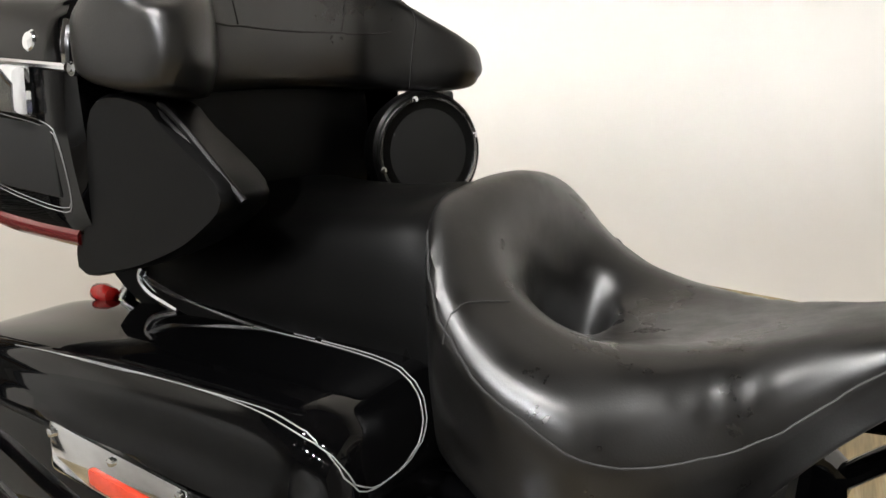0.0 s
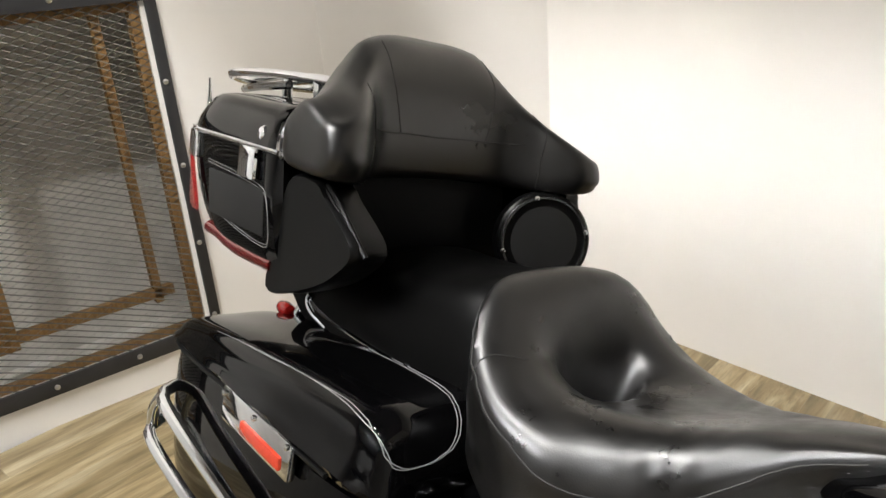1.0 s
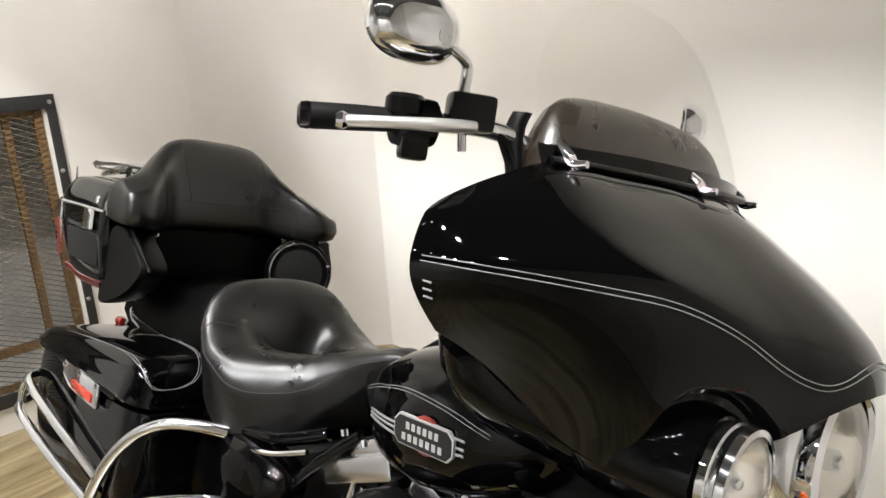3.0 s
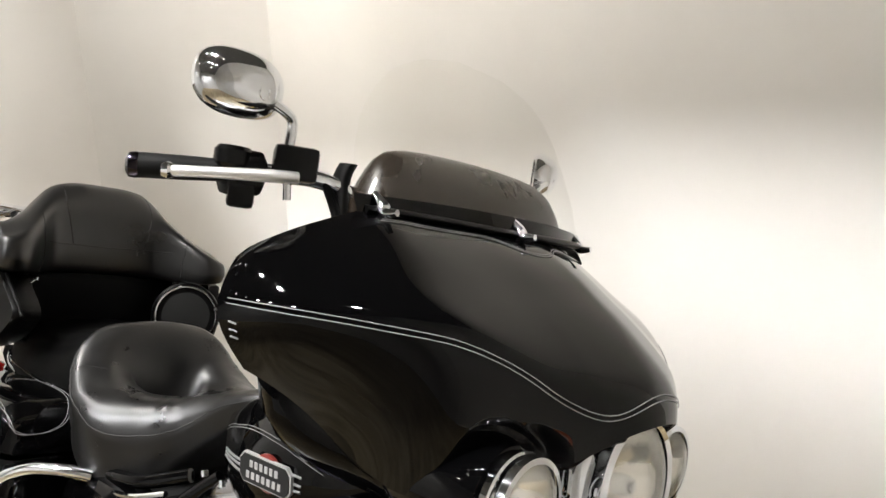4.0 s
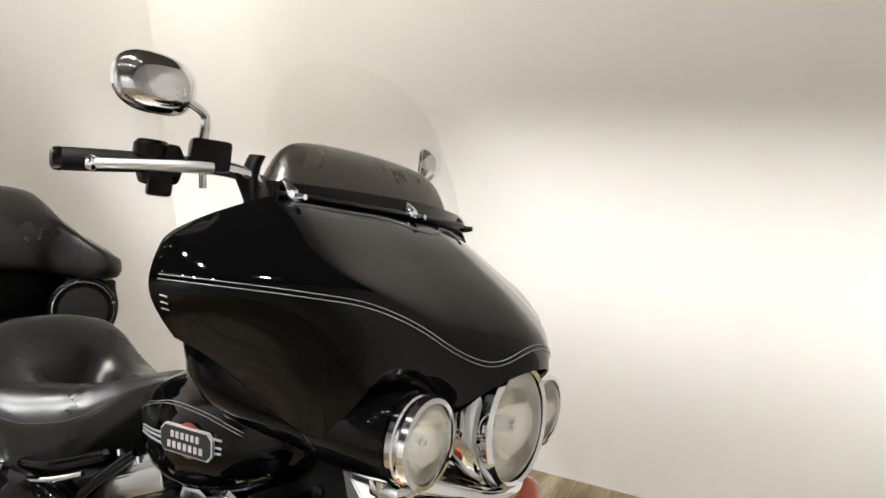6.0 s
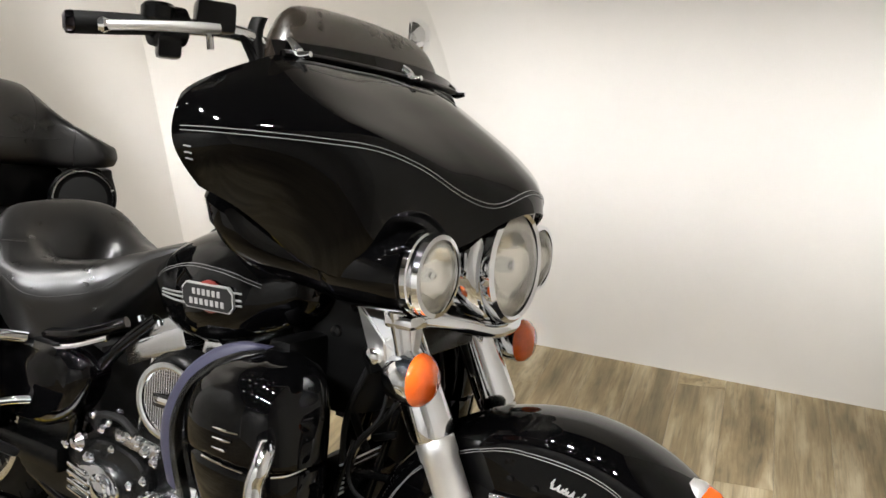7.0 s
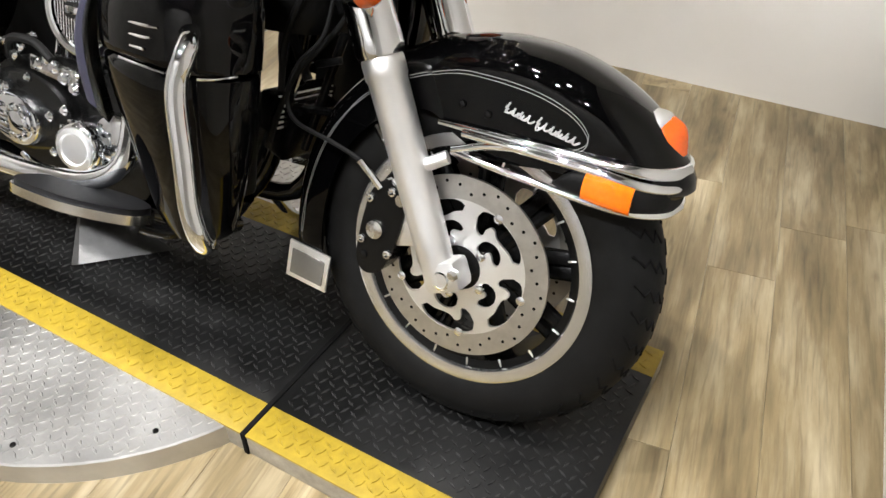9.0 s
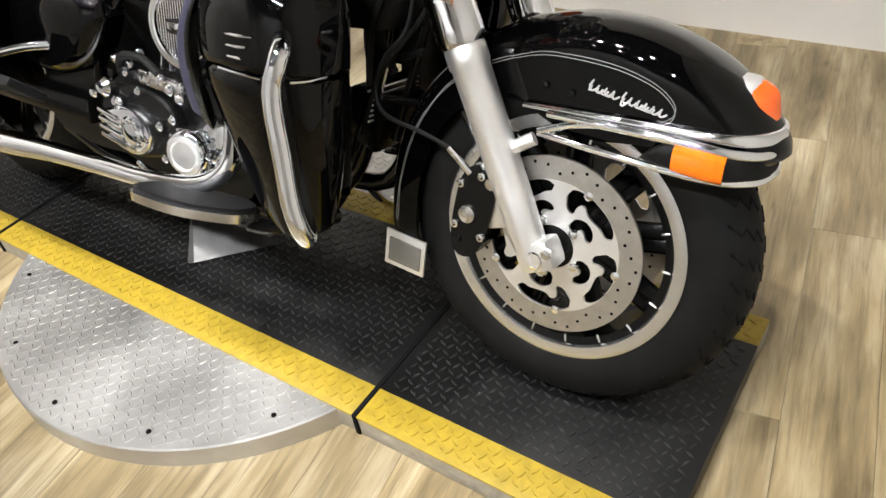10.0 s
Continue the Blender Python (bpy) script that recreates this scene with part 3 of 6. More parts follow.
def wheel(x, z, rad, front=True):
    hub = part("front_wheel" if front else "rear_wheel", lathe([(-0.075, 0.03), (-0.07, 0.042), (0.07, 0.042), (0.075, 0.03)], (x, 0, z), (0, 1, 0), 32), BLACKMET, BIKE, "black cast wheel")
    w = 0.060
    prof = [(-0.052, rad - 0.0945), (-0.058, rad - 0.085), (-w, rad - 0.060), (-0.058, rad - 0.044), (-0.050, rad - 0.025), (-0.037, rad - 0.012), (-0.018, rad - 0.003), (0, rad)]
    prof = prof + [(-a, b) for a, b in reversed(prof[:-1])]
    part("tyre", lathe(prof, (x, 0, z), (0, 1, 0), 96, cap=False), RUBBER, hub, "black rubber touring tyre")
    # tread grooves as slim dark bars just proud of the shoulder
    g = bmesh.new()
    for k in range(40):
        for sgn in (-1, 1):
            a = 2 * math.pi * (k + (0.5 if sgn > 0 else 0)) / 40
            pts = []
            for m, (yy, rr, da) in enumerate(((0.008, rad - 0.0012, -0.07), (0.019, rad - 0.0038, 0.0), (0.026, rad - 0.0066, -0.045), (0.037, rad - 0.0125, 0.03), (0.043, rad - 0.0178, 0.0), (0.053, rad - 0.0315, 0.07))):
                b = a + da
                pts.append((x + rr * math.cos(b), sgn * yy, z + rr * math.sin(b)))
            tube(pts, 0.0026, 4, smooth=False, bm=g)
    tagged(part("tread_groove_band", g, JOINT, hub), "dark zigzag tread grooves", kind="stuff")
    rr = rad - 0.0925
    rim = [(-0.056, rr), (-0.057, rr - 0.004), (-0.055, rr - 0.020), (-0.048, rr - 0.024), (-0.03, rr - 0.03), (0.03, rr - 0.03), (0.048, rr - 0.024), (0.055, rr - 0.02), (0.057, rr - 0.004), (0.056, rr)]
    part("rim", lathe(rim, (x, 0, z), (0, 1, 0), 72, cap=False), SILVERP, hub, "machined silver rim edge")
    inner = [(-0.050, rr - 0.0225), (-0.046, rr - 0.036), (0.046, rr - 0.036), (0.050, rr - 0.0225)]
    part("rim_well", lathe(inner, (x, 0, z), (0, 1, 0), 72, cap=False), BLACKMET, hub)
    for k in range(9):
        a = 2 * math.pi * k / 9 + 0.2
        for d in (-0.07, 0.07):
            p0 = (x + 0.04 * math.cos(a + d * 3), 0.0, z + 0.04 * math.sin(a + d * 3))
            p1 = (x + (rr - 0.034) * math.cos(a + d), 0.0, z + (rr - 0.034) * math.sin(a + d))
            part("spoke", tube([p0, p1], [0.011, 0.008], 8, 2, smooth=False, flat=1.6), BLACKMET, hub)
    for k in range(18):
        a = 2 * math.pi * k / 18
        part("rim_rib", rbox((x + (rr - 0.032) * math.cos(a), -0.048, z + (rr - 0.032) * math.sin(a)), (0.014, 0.004, 0.003), 0.001, (0, -math.degrees(a), 0), seg=1), SATIN, hub)
    return hub


def brake_disc(x, z, y, hub):
    ring = lathe([(-0.0025, 0.113), (-0.0025, 0.150), (0.0025, 0.150), (0.0025, 0.113)], (x, y, z), (0, 1, 0), 72, closed=True)
    disc = part("brake_disc", ring, ROTORM, hub, "drilled steel brake disc")
    for k in range(40):
        a = 2 * math.pi * k / 40
        rr = (0.141, 0.132, 0.124, 0.136)[k % 4]
        part("drill_hole", lathe([(-0.0032, 0.0027), (0.0032, 0.0027)], (x + rr * math.cos(a), y, z + rr * math.sin(a)), (0, 1, 0), 8), JOINT, disc)
    def polar(pts, a0, n):
        return [(r_ * math.cos(a0 + d), r_ * math.sin(a0 + d)) for r_, d in spline(pts, n, True)]

    loops = [[(rad_ * math.cos(t), rad_ * math.sin(t)) for t in np.linspace(0, 2 * math.pi, 73)[:-1]] for rad_ in (0.1145, 0.037)]
    for k in range(5):
        a0 = -2 * math.pi * k / 5 - 0.35
        # a long kidney slot with a hook at one end, and a comma nearer the hub
        loops.append(polar([(0.104, -0.52), (0.1115, -0.36), (0.112, 0.0), (0.111, 0.30), (0.104, 0.46), (0.088, 0.50), (0.073, 0.42), (0.069, 0.28), (0.076, 0.22), (0.086, 0.26), (0.093, 0.14), (0.086, 0.02), (0.086, -0.14), (0.091, -0.32), (0.094, -0.48)], a0, 40))
        loops.append(polar([(0.066, -0.52), (0.076, -0.36), (0.078, -0.12), (0.070, 0.10), (0.056, 0.20), (0.046, 0.10), (0.048, -0.10), (0.058, -0.12), (0.062, -0.22), (0.060, -0.42)], a0 - 0.02, 30))
    plate = bmesh.new()
    edges = []
    for loop in loops:
        vs = [plate.verts.new((x + px, y - 0.0022, z + pz)) for px, pz in loop]
        edges += [plate.edges.new((vs[m], vs[(m + 1) % len(vs)])) for m in range(len(vs))]
    bmesh.ops.triangle_fill(plate, edges=edges, use_beauty=True, normal=(0, 1, 0))
    top = bmesh.ops.extrude_face_region(plate, geom=plate.faces[:])
    for v in top["geom"]:
        if isinstance(v, bmesh.types.BMVert):
            v.co.y += 0.0044
    part("carrier", plate, SATIN, disc, "satin steel disc carrier with curled slots", smooth=False)
    for k in range(5):
        a = 2 * math.pi * k / 5 + 0.75
        part("bolt", lathe([(0, 0.008), (0.004, 0.0078), (0.006, 0.004), (0.006, 0)], (x + 0.047 * math.cos(a), y - math.copysign(0.002, -y) * 1.0, z + 0.047 * math.sin(a)), (0, math.copysign(1, y), 0), 12), CHROME, disc)
        a += 0.35
        part("bobbin", lathe([(0, 0.0075), (0.003, 0.0075), (0.0045, 0.003), (0.0045, 0)], (x + 0.112 * math.cos(a), y, z + 0.112 * math.sin(a)), (0, math.copysign(1, y), 0), 12), CHROME, disc)
    return disc


AX, AZ = 1.620, 0.301
front = wheel(AX, AZ, WR)
for yy in (-0.074, 0.074):
    brake_disc(AX, AZ, yy, front)
rear = wheel(0.0, AZ, WR, False)
part("axle_nut", lathe([(0, 0.024), (0.02, 0.024), (0.024, 0.017), (0.040, 0.0165), (0.042, 0.012), (0.036, 0.010), (0.036, 0)], (AX, -0.098, AZ), (0, -1, 0), 24), CHROME, front, "chrome axle nut")

# ---- fork legs: satin sliders below, chrome covers above
RAKE = Vector((-0.44, 0, 0.898)).normalized()


def fork_leg(sgn):
    y = sgn * 0.114
    foot = Vector((WX - 0.022, y, WZ - 0.01))
    low = lathe([(-0.018, 0.018), (-0.012, 0.026), (0.03, 0.0275), (0.10, 0.0285), (0.30, 0.0300), (0.305, 0.0325), (0.330, 0.0325), (0.335, 0.030)], foot, RAKE, 28)
    leg = part("fork_leg", low, SATIN, BIKE, "satin aluminium fork slider")
    part("fork_cover", lathe([(0.333, 0.034), (0.34, 0.037), (0.36, 0.0375), (0.50, 0.036), (0.62, 0.036), (0.63, 0.02)], foot, RAKE, 28), CHROME, leg, "polished chrome fork cover")
    part("axle_clamp", rbox((foot.x + 0.012, y, foot.z + 0.002), (0.062, 0.05, 0.05), 0.012, (0, -26, 0)), SATIN, leg)
    part("fender_stud", tube([foot + RAKE * 0.175 + Vector((0.02, 0, 0.0)), foot + RAKE * 0.175 + Vector((0.055, -sgn * 0.012, 0.022))], 0.011, 10, 2, smooth=False), SATIN, leg)
    part("clamp_bolt", lathe([(0, 0.009), (0.008, 0.009), (0.009, 0)], (foot.x + 0.035, y + sgn * 0.025, foot.z + 0.02), (0.2, sgn, 0), 6), CHROME, leg)
    return leg


for sg in (-1, 1):
    fork_leg(sg)

# ---- brake caliper behind the right and left discs
for sg in (-1, 1):
    c = part("brake_caliper", loft([[(1.455, sg * yy, 0.275), (1.475, sg * yy, 0.255), (1.505, sg * yy, 0.27), (1.525, sg * yy, 0.33), (1.53, sg * yy, 0.39), (1.50, sg * yy, 0.42), (1.472, sg * yy, 0.40), (1.458, sg * yy, 0.34)] for yy in (0.055, 0.062, 0.10, 0.112, 0.118)], 10, 32), BLACKMET, BIKE, "black brake caliper")
    part("caliper_bolt", lathe([(0, 0.016), (0.006, 0.015), (0.008, 0.009), (0.0085, 0)], (1.485, sg * 0.117, 0.335), (0, sg, 0), 20), CAST, c)
    part("caliper_body", rbox((1.522, sg * 0.098, 0.372), (0.05, 0.028, 0.11), 0.010, (0, -18, 0)), SATIN, c, "satin alloy caliper bracket")
    part("pin", lathe([(0, 0.007), (0.004, 0.007), (0.005, 0)], (1.468, sg * 0.117, 0.285), (0, sg, 0), 12), BLACKMET, c)
    part("banjo", tube([(1.50, sg * 0.10, 0.42), (1.495, sg * 0.10, 0.445), (1.475, sg * 0.10, 0.47), (1.45, sg * 0.09, 0.49)], 0.006, 8), CHROME, c)
    for q in ((1.470, 0.385), (1.512, 0.300), (1.462, 0.312), (1.508, 0.405)):
        part("body_bolt", lathe([(0, 0.0075), (0.005, 0.007), (0.0055, 0.004), (0.003, 0)], (q[0], sg * 0.117, q[1]), (0, sg, 0), 8), CHROME, c)
    part("mount_bolt", lathe([(0, 0.010), (0.03, 0.010)], (1.53, sg * 0.10, 0.40), (0, sg, 0), 8), CHROME, c)
for sg in (-1, 1):
    part("brake_hose", tube([(1.468, sg * 0.125, 0.425), (1.45, sg * 0.13, 0.443), (1.396, sg * 0.13, 0.457), (1.322, sg * 0.128, 0.471), (1.296, sg * 0.12, 0.507), (1.311, sg * 0.115, 0.558), (1.345, sg * 0.10, 0.61), (1.345, sg * 0.08, 0.70)], 0.0036, 8), RUBBER, BIKE, "black brake hose")
    part("hose_end", tube([(1.450, sg * 0.13, 0.443), (1.468, sg * 0.125, 0.425), (1.485, sg * 0.118, 0.405)], 0.006, 8), CHROME, BIKE)
part("hose_clip", rbox((1.335, -0.07, 0.56), (0.05, 0.012, 0.012), 0.003, (0, -20, 0)), PLASTIC, BIKE)


# ---- front fender, with its skirt down behind the wheel


def fender_section(a, r, w, drop):
    """One hoop over the tyre at the angle a from the front horizontal: a rounded crown, then a side that hangs by drop."""
    out = []
    for s in np.linspace(-1, 1, 25):
        t = abs(s)
        if t <= 0.55:
            g = t / 0.55 * math.pi / 2
            yy, fall = w * math.sin(g) ** 0.9, 0.045 * (1 - math.cos(g))
        else:
            yy, fall = w, 0.045 + max(drop - 0.045, 0.002) * (t - 0.55) / 0.45
        out.append((WX + (r - fall) * math.cos(a), math.copysign(yy, s), WZ + (r - fall) * math.sin(a)))
    return out


secs = []
for deg, r, w, drop in ((33.5, 0.352, 0.040, 0.047), (35, 0.356, 0.060, 0.052), (39, 0.358, 0.073, 0.070), (48, 0.359, 0.081, 0.105), (60, 0.357, 0.084, 0.140), (75, 0.352, 0.085, 0.165), (90, 0.347, 0.085, 0.165), (103, 0.344, 0.084, 0.14), (114, 0.344, 0.082, 0.10), (130, 0.345, 0.080, 0.085), (150, 0.347, 0.079, 0.08), (170, 0.350, 0.078, 0.08), (190, 0.356, 0.079, 0.08), (205, 0.362, 0.080, 0.08)):
    secs.append(fender_section(radians(deg), r, w, drop))
fend = part("front_fender", loft(secs, 70, 49, closed=False), PAINT, BIKE, "gloss black front fender", solid=0.003)

# ---- batwing fairing on the fork
FAIR = (
    # from the middle to the wing tip; each from the top edge over the stripe to the lower edge
    [(1.262, 0.0, 1.185), (1.33, 0.0, 1.155), (1.41, 0.0, 1.105), (1.475, 0.0, 1.05), (1.513, 0.0, 1.006), (1.522, 0.0, 0.985), (1.525, 0.0, 0.972)],
    [(1.260, 0.07, 1.186), (1.33, 0.07, 1.154), (1.41, 0.072, 1.102), (1.472, 0.075, 1.045), (1.505, 0.08, 1.0), (1.507, 0.085, 0.975), (1.505, 0.09, 0.955)],
    [(1.253, 0.135, 1.188), (1.325, 0.135, 1.152), (1.405, 0.138, 1.098), (1.463, 0.145, 1.045), (1.488, 0.155, 1.0), (1.472, 0.155, 0.95), (1.455, 0.145, 0.905)],
    [(1.245, 0.20, 1.189), (1.315, 0.205, 1.153), (1.395, 0.212, 1.102), (1.450, 0.222, 1.06), (1.475, 0.235, 1.028), (1.452, 0.228, 0.965), (1.43, 0.21, 0.92)],
    [(1.235, 0.27, 1.186), (1.295, 0.277, 1.158), (1.37, 0.285, 1.108), (1.42, 0.297, 1.08), (1.443, 0.305, 1.053), (1.418, 0.295, 0.95), (1.385, 0.268, 0.86)],
    [(1.225, 0.325, 1.167), (1.275, 0.335, 1.147), (1.33, 0.347, 1.118), (1.375, 0.357, 1.083), (1.392, 0.362, 1.06), (1.362, 0.342, 0.973), (1.322, 0.308, 0.887)],
    [(1.217, 0.375, 1.149), (1.25, 0.387, 1.134), (1.29, 0.399, 1.112), (1.325, 0.408, 1.08), (1.34, 0.412, 1.06), (1.316, 0.388, 0.998), (1.282, 0.352, 0.937)],
    [(1.213, 0.42, 1.129), (1.235, 0.433, 1.120), (1.263, 0.443, 1.101), (1.285, 0.450, 1.077), (1.295, 0.452, 1.06), (1.283, 0.433, 1.015), (1.262, 0.400, 0.970)],
    [(1.212, 0.440, 1.119), (1.228, 0.457, 1.111), (1.242, 0.468, 1.085), (1.252, 0.475, 1.07), (1.256, 0.477, 1.056), (1.256, 0.468, 1.03), (1.243, 0.432, 0.988)],
    [(1.211, 0.448, 1.110), (1.217, 0.460, 1.096), (1.222, 0.470, 1.082), (1.226, 0.476, 1.068), (1.228, 0.478, 1.055), (1.231, 0.470, 1.03), (1.240, 0.438, 0.989)],
)


def along(pts, at):
    """Points of the smooth curve through pts at the given places, counted in points."""
    p = np.array(pts, float)
    out = []
    for t in at:
        i = min(int(t), len(p) - 2)
        a, b, c, d = (p[min(max(i + k, 0), len(p) - 1)] for k in (-1, 0, 1, 2))
        f = t - i
        out.append(0.5 * (2 * b + (c - a) * f + (2 * a - 5 * b + 4 * c - d) * f * f + (3 * b - a - 3 * c + d) * f**3))
    return np.array(out)


def skin(sections, n_up=20, n_low=12, knee=4, nv=97, ease=10):
    """A smooth shell over half sections (x, y, z) from the middle outwards, alike on both sides."""
    prof = [along(p, list(np.linspace(0, knee, n_up)) + list(np.linspace(knee, len(p) - 1, n_low + 1)[1:])) for p in sections]
    g = np.array([p * (1, -1, 1) for p in reversed(prof)] + prof[1:])
    run = np.r_[0, np.cumsum(np.linalg.norm(np.diff(g[:, 12], axis=0), axis=1))]
    at = np.linspace(0, run[-1], nv)
    grid = np.zeros((nv, g.shape[1], 3))
    for k, s in enumerate(at):
        i = min(max(int(np.searchsorted(run, s)) - 1, 0), len(run) - 2)
        f = i + (s - run[i]) / (run[i + 1] - run[i])
        grid[k] = along(g, [f])[0]
    for _ in range(ease):
        q = grid.copy()
        q[1:-1] = (grid[:-2] + 2 * grid[1:-1] + grid[2:]) / 4
        grid = q.copy()
        grid[:, 1:-1] = (q[:, :-2] + 2 * q[:, 1:-1] + q[:, 2:]) / 4
    # one shoulder sits a little further back than the other
    grid[:, :, 0] -= np.interp(grid[:, :, 1], (0.04, 0.12, 0.2, 0.28, 0.37, 0.44, 0.484), (0, 0.012, 0.034, 0.056, 0.062, 0.040, 0.030))
    # the beak over the headlight stands forward
    lead = np.clip((1.11 - grid[:, :, 2]) / 0.09, 0, 1) * np.clip(1 - (np.abs(grid[:, :, 1]) - 0.12) / 0.22, 0, 1)
    grid[:, :, 0] += 0.024 * np.clip(lead, 0, 1)
    bm = bmesh.new()
    sheet(bm, [[tuple(map(float, v)) for v in row] for row in grid])
    return bm


fairing = part("fairing", steer(skin(FAIR)), PAINT, BIKE, "gloss black batwing fairing", solid=-0.004)


def snap(path, ob, off=0.0005, core=None):
    """The path laid on the surface of ob, off metres proud of it."""
    tree = BVHTree.FromPolygons([v.co for v in ob.data.vertices], [p.vertices for p in ob.data.polygons])
    out = []
    for q in path:
        at = None
        if core:
            way = (Vector(q) - Vector(core)).normalized()
            at, nrm, _, _ = tree.ray_cast(Vector(core) + way * 0.9, -way)
            q = Vector(core) + way * 0.9
        if at is None:
            at, nrm, _, _ = tree.find_nearest(Vector(q))
        if nrm.dot(Vector(q) - at) < 0:
            nrm = -nrm
        out.append(at + nrm * off)
    if core:
        for _ in range(3):
            out = [out[0]] + [(out[i - 1] + out[i] * 2 + out[i + 1]) / 4 for i in range(1, len(out) - 1)] + [out[-1]]
        for i, q in enumerate(out):
            at, nrm, _, _ = tree.find_nearest(q)
            if nrm.dot(at - Vector(core)) < 0:
                nrm = -nrm
            out[i] = at + nrm * off
    return out


def pinstripe(name, path, ob, n=40, gap=0.0058, drop=(0, 0, -1), r=0.0007, core=None):
    """Two fine painted lines beside one another on ob."""
    fine = spline(path, n)
    for k in (-0.5, 0.5):
        line = snap([(swept(q) if core else Vector(q)) + Vector(drop) * gap * (k + 0.5) for q in fine], ob, 0.0012 if core else 0.0004, core)
        part(name, tube(line, r, 6, smooth=False), STRIPE, ob, "fine silver pinstripe")


ST = [(1.245, -0.49, 1.070), (1.285, -0.44, 1.066), (1.335, -0.385, 1.063), (1.39, -0.345, 1.061), (1.44, -0.30, 1.056), (1.475, -0.24, 1.034), (1.492, -0.17, 1.001), (1.495, -0.10, 0.984), (1.51, -0.04, 1.0), (1.52, 0, 1.006)]
pinstripe("pinstripe", ST + [(x, -y, z) for x, y, z in reversed(ST[:-1])], fairing, 110, core=(1.15, 0, 1.0))
TS = [(1.262, -0.27, 1.178), (1.28, -0.18, 1.172), (1.292, -0.08, 1.17), (1.312, -0.04, 1.157), (1.318, 0.0, 1.155)]
pinstripe("pinstripe", TS + [(x, -y, z) for x, y, z in reversed(TS[:-1])], fairing, 50, core=(1.15, 0, 1.0))
for k in range(3):
    z = 1.040 - k * 0.011
    part("pinstripe", tube(snap([swept(q) for q in spline([(1.25, -0.488, z), (1.258, -0.478, z)], 5)], fairing, 0.0003), 0.0012, 6, smooth=False), STRIPE, fairing)

for sg in (-1, 1):
    part("edge_bead", steer(tube([(q[0], sg * q[1], q[2]) for q in (sec[-1] for sec in FAIR[4:9])], 0.0042, 8)), PAINT, fairing, "black rolled edge")

# ---- inner fairing behind the outer shell
inn = []
for x, hw, zb, zt in ((1.165, 0.33, 0.93, 1.05), (1.178, 0.365, 0.90, 1.06), (1.205, 0.384, 0.876, 1.065), (1.24, 0.368, 0.856, 1.04), (1.29, 0.295, 0.828, 0.98), (1.35, 0.245, 0.803, 0.94), (1.41, 0.17, 0.795, 0.90)):
    zm = (zb + zt) / 2
    inn.append([(x, 0, zt), (x, hw * 0.7, zt), (x, hw * 0.95, zm + 0.02), (x, hw, zm - 0.02), (x, hw * 0.9, zb + 0.02), (x, hw * 0.72, zb), (x, 0, zb), (x, -hw * 0.72, zb), (x, -hw * 0.9, zb + 0.02), (x, -hw, zm - 0.02), (x, -hw * 0.95, zm + 0.02), (x, -hw * 0.7, zt)])
part("inner_fairing", steer(loft(inn, 30, 48)), PAINT, BIKE, "black inner fairing cap")

# ---- panel that closes the top of the fairing inwards
top = [((s[0][0], s[0][2]), -s[0][1]) for s in reversed(FAIR[:6])] + [((s[0][0], s[0][2]), s[0][1]) for s in FAIR[1:6]]
rows = [[(x - dx, y * k, z - dz) for (x, z), y in top] for dx, k, dz in ((-0.004, 1.0, 0.006), (0.01, 0.985, 0.012), (0.035, 0.95, 0.04), (0.045, 0.9, 0.09))]
part("inner_panel", steer(loft(rows, 10, 60, closed=False)), PLASTIC, BIKE, "black inner fairing panel", solid=0.003)

# ---- windscreen
ws = []
for k, (hw, z, x) in enumerate(((0.288, 1.185, 1.232), (0.286, 1.25, 1.212), (0.262, 1.32, 1.182), (0.212, 1.38, 1.155), (0.140, 1.417, 1.135), (0.055, 1.434, 1.125))):
    ws.append([(x + 0.045 * (1 - (u * hw / 0.29) ** 2), u * hw, z) for u in np.linspace(-1, 1, 9)])
screen = part("windscreen", steer(loft(ws, 20, 28, closed=False)), GLASS, BIKE, "clear plastic windscreen", solid=0.0022)
screen.visible_shadow = False
TRIM_LINE = [(1.236, -0.278, 1.188), (1.256, -0.21, 1.188), (1.270, -0.11, 1.187), (1.275, 0.0, 1.186), (1.270, 0.11, 1.187), (1.256, 0.21, 1.188), (1.238, 0.268, 1.188)]
part("screen_trim", steer(tube(TRIM_LINE, 0.013, 12, 40, flat=0.45)), PLASTIC, fairing, "black windscreen trim strip")
border = []
for z in (1.184, 1.191, 1.199, 1.207):
    x0 = 1.232 - 0.02 * (z - 1.185) / 0.065
    hw = 0.290 + 0.010 * (z - 1.185) / 0.065
    border.append([(x0 + 0.0035 + 0.045 * (1 - (u * hw / 0.29) ** 2), u * hw, z + 0.004 * (1 - u * u)) for u in np.linspace(-1, 1, 9)])
part("screen_border", steer(loft(border, 6, 36, closed=False)), PAINT, screen, "black band along the foot of the windscreen", solid=0.002)
for q in ((1.250, -0.262, 1.190), (1.283, 0.0, 1.187), (1.247, 0.250, 1.187)):
    c = part("screen_clip", steer(tube([Vector(q) + Vector((-0.016, 0, 0.020)), Vector(q) + Vector((0.002, 0, 0.004)), Vector(q) + Vector((0.010, 0, -0.004)), Vector(q) + Vector((0.030, 0, -0.002))], [0.005, 0.0095, 0.0075, 0.0045], 10)), CHROME, BIKE, "chrome windscreen clip screw")

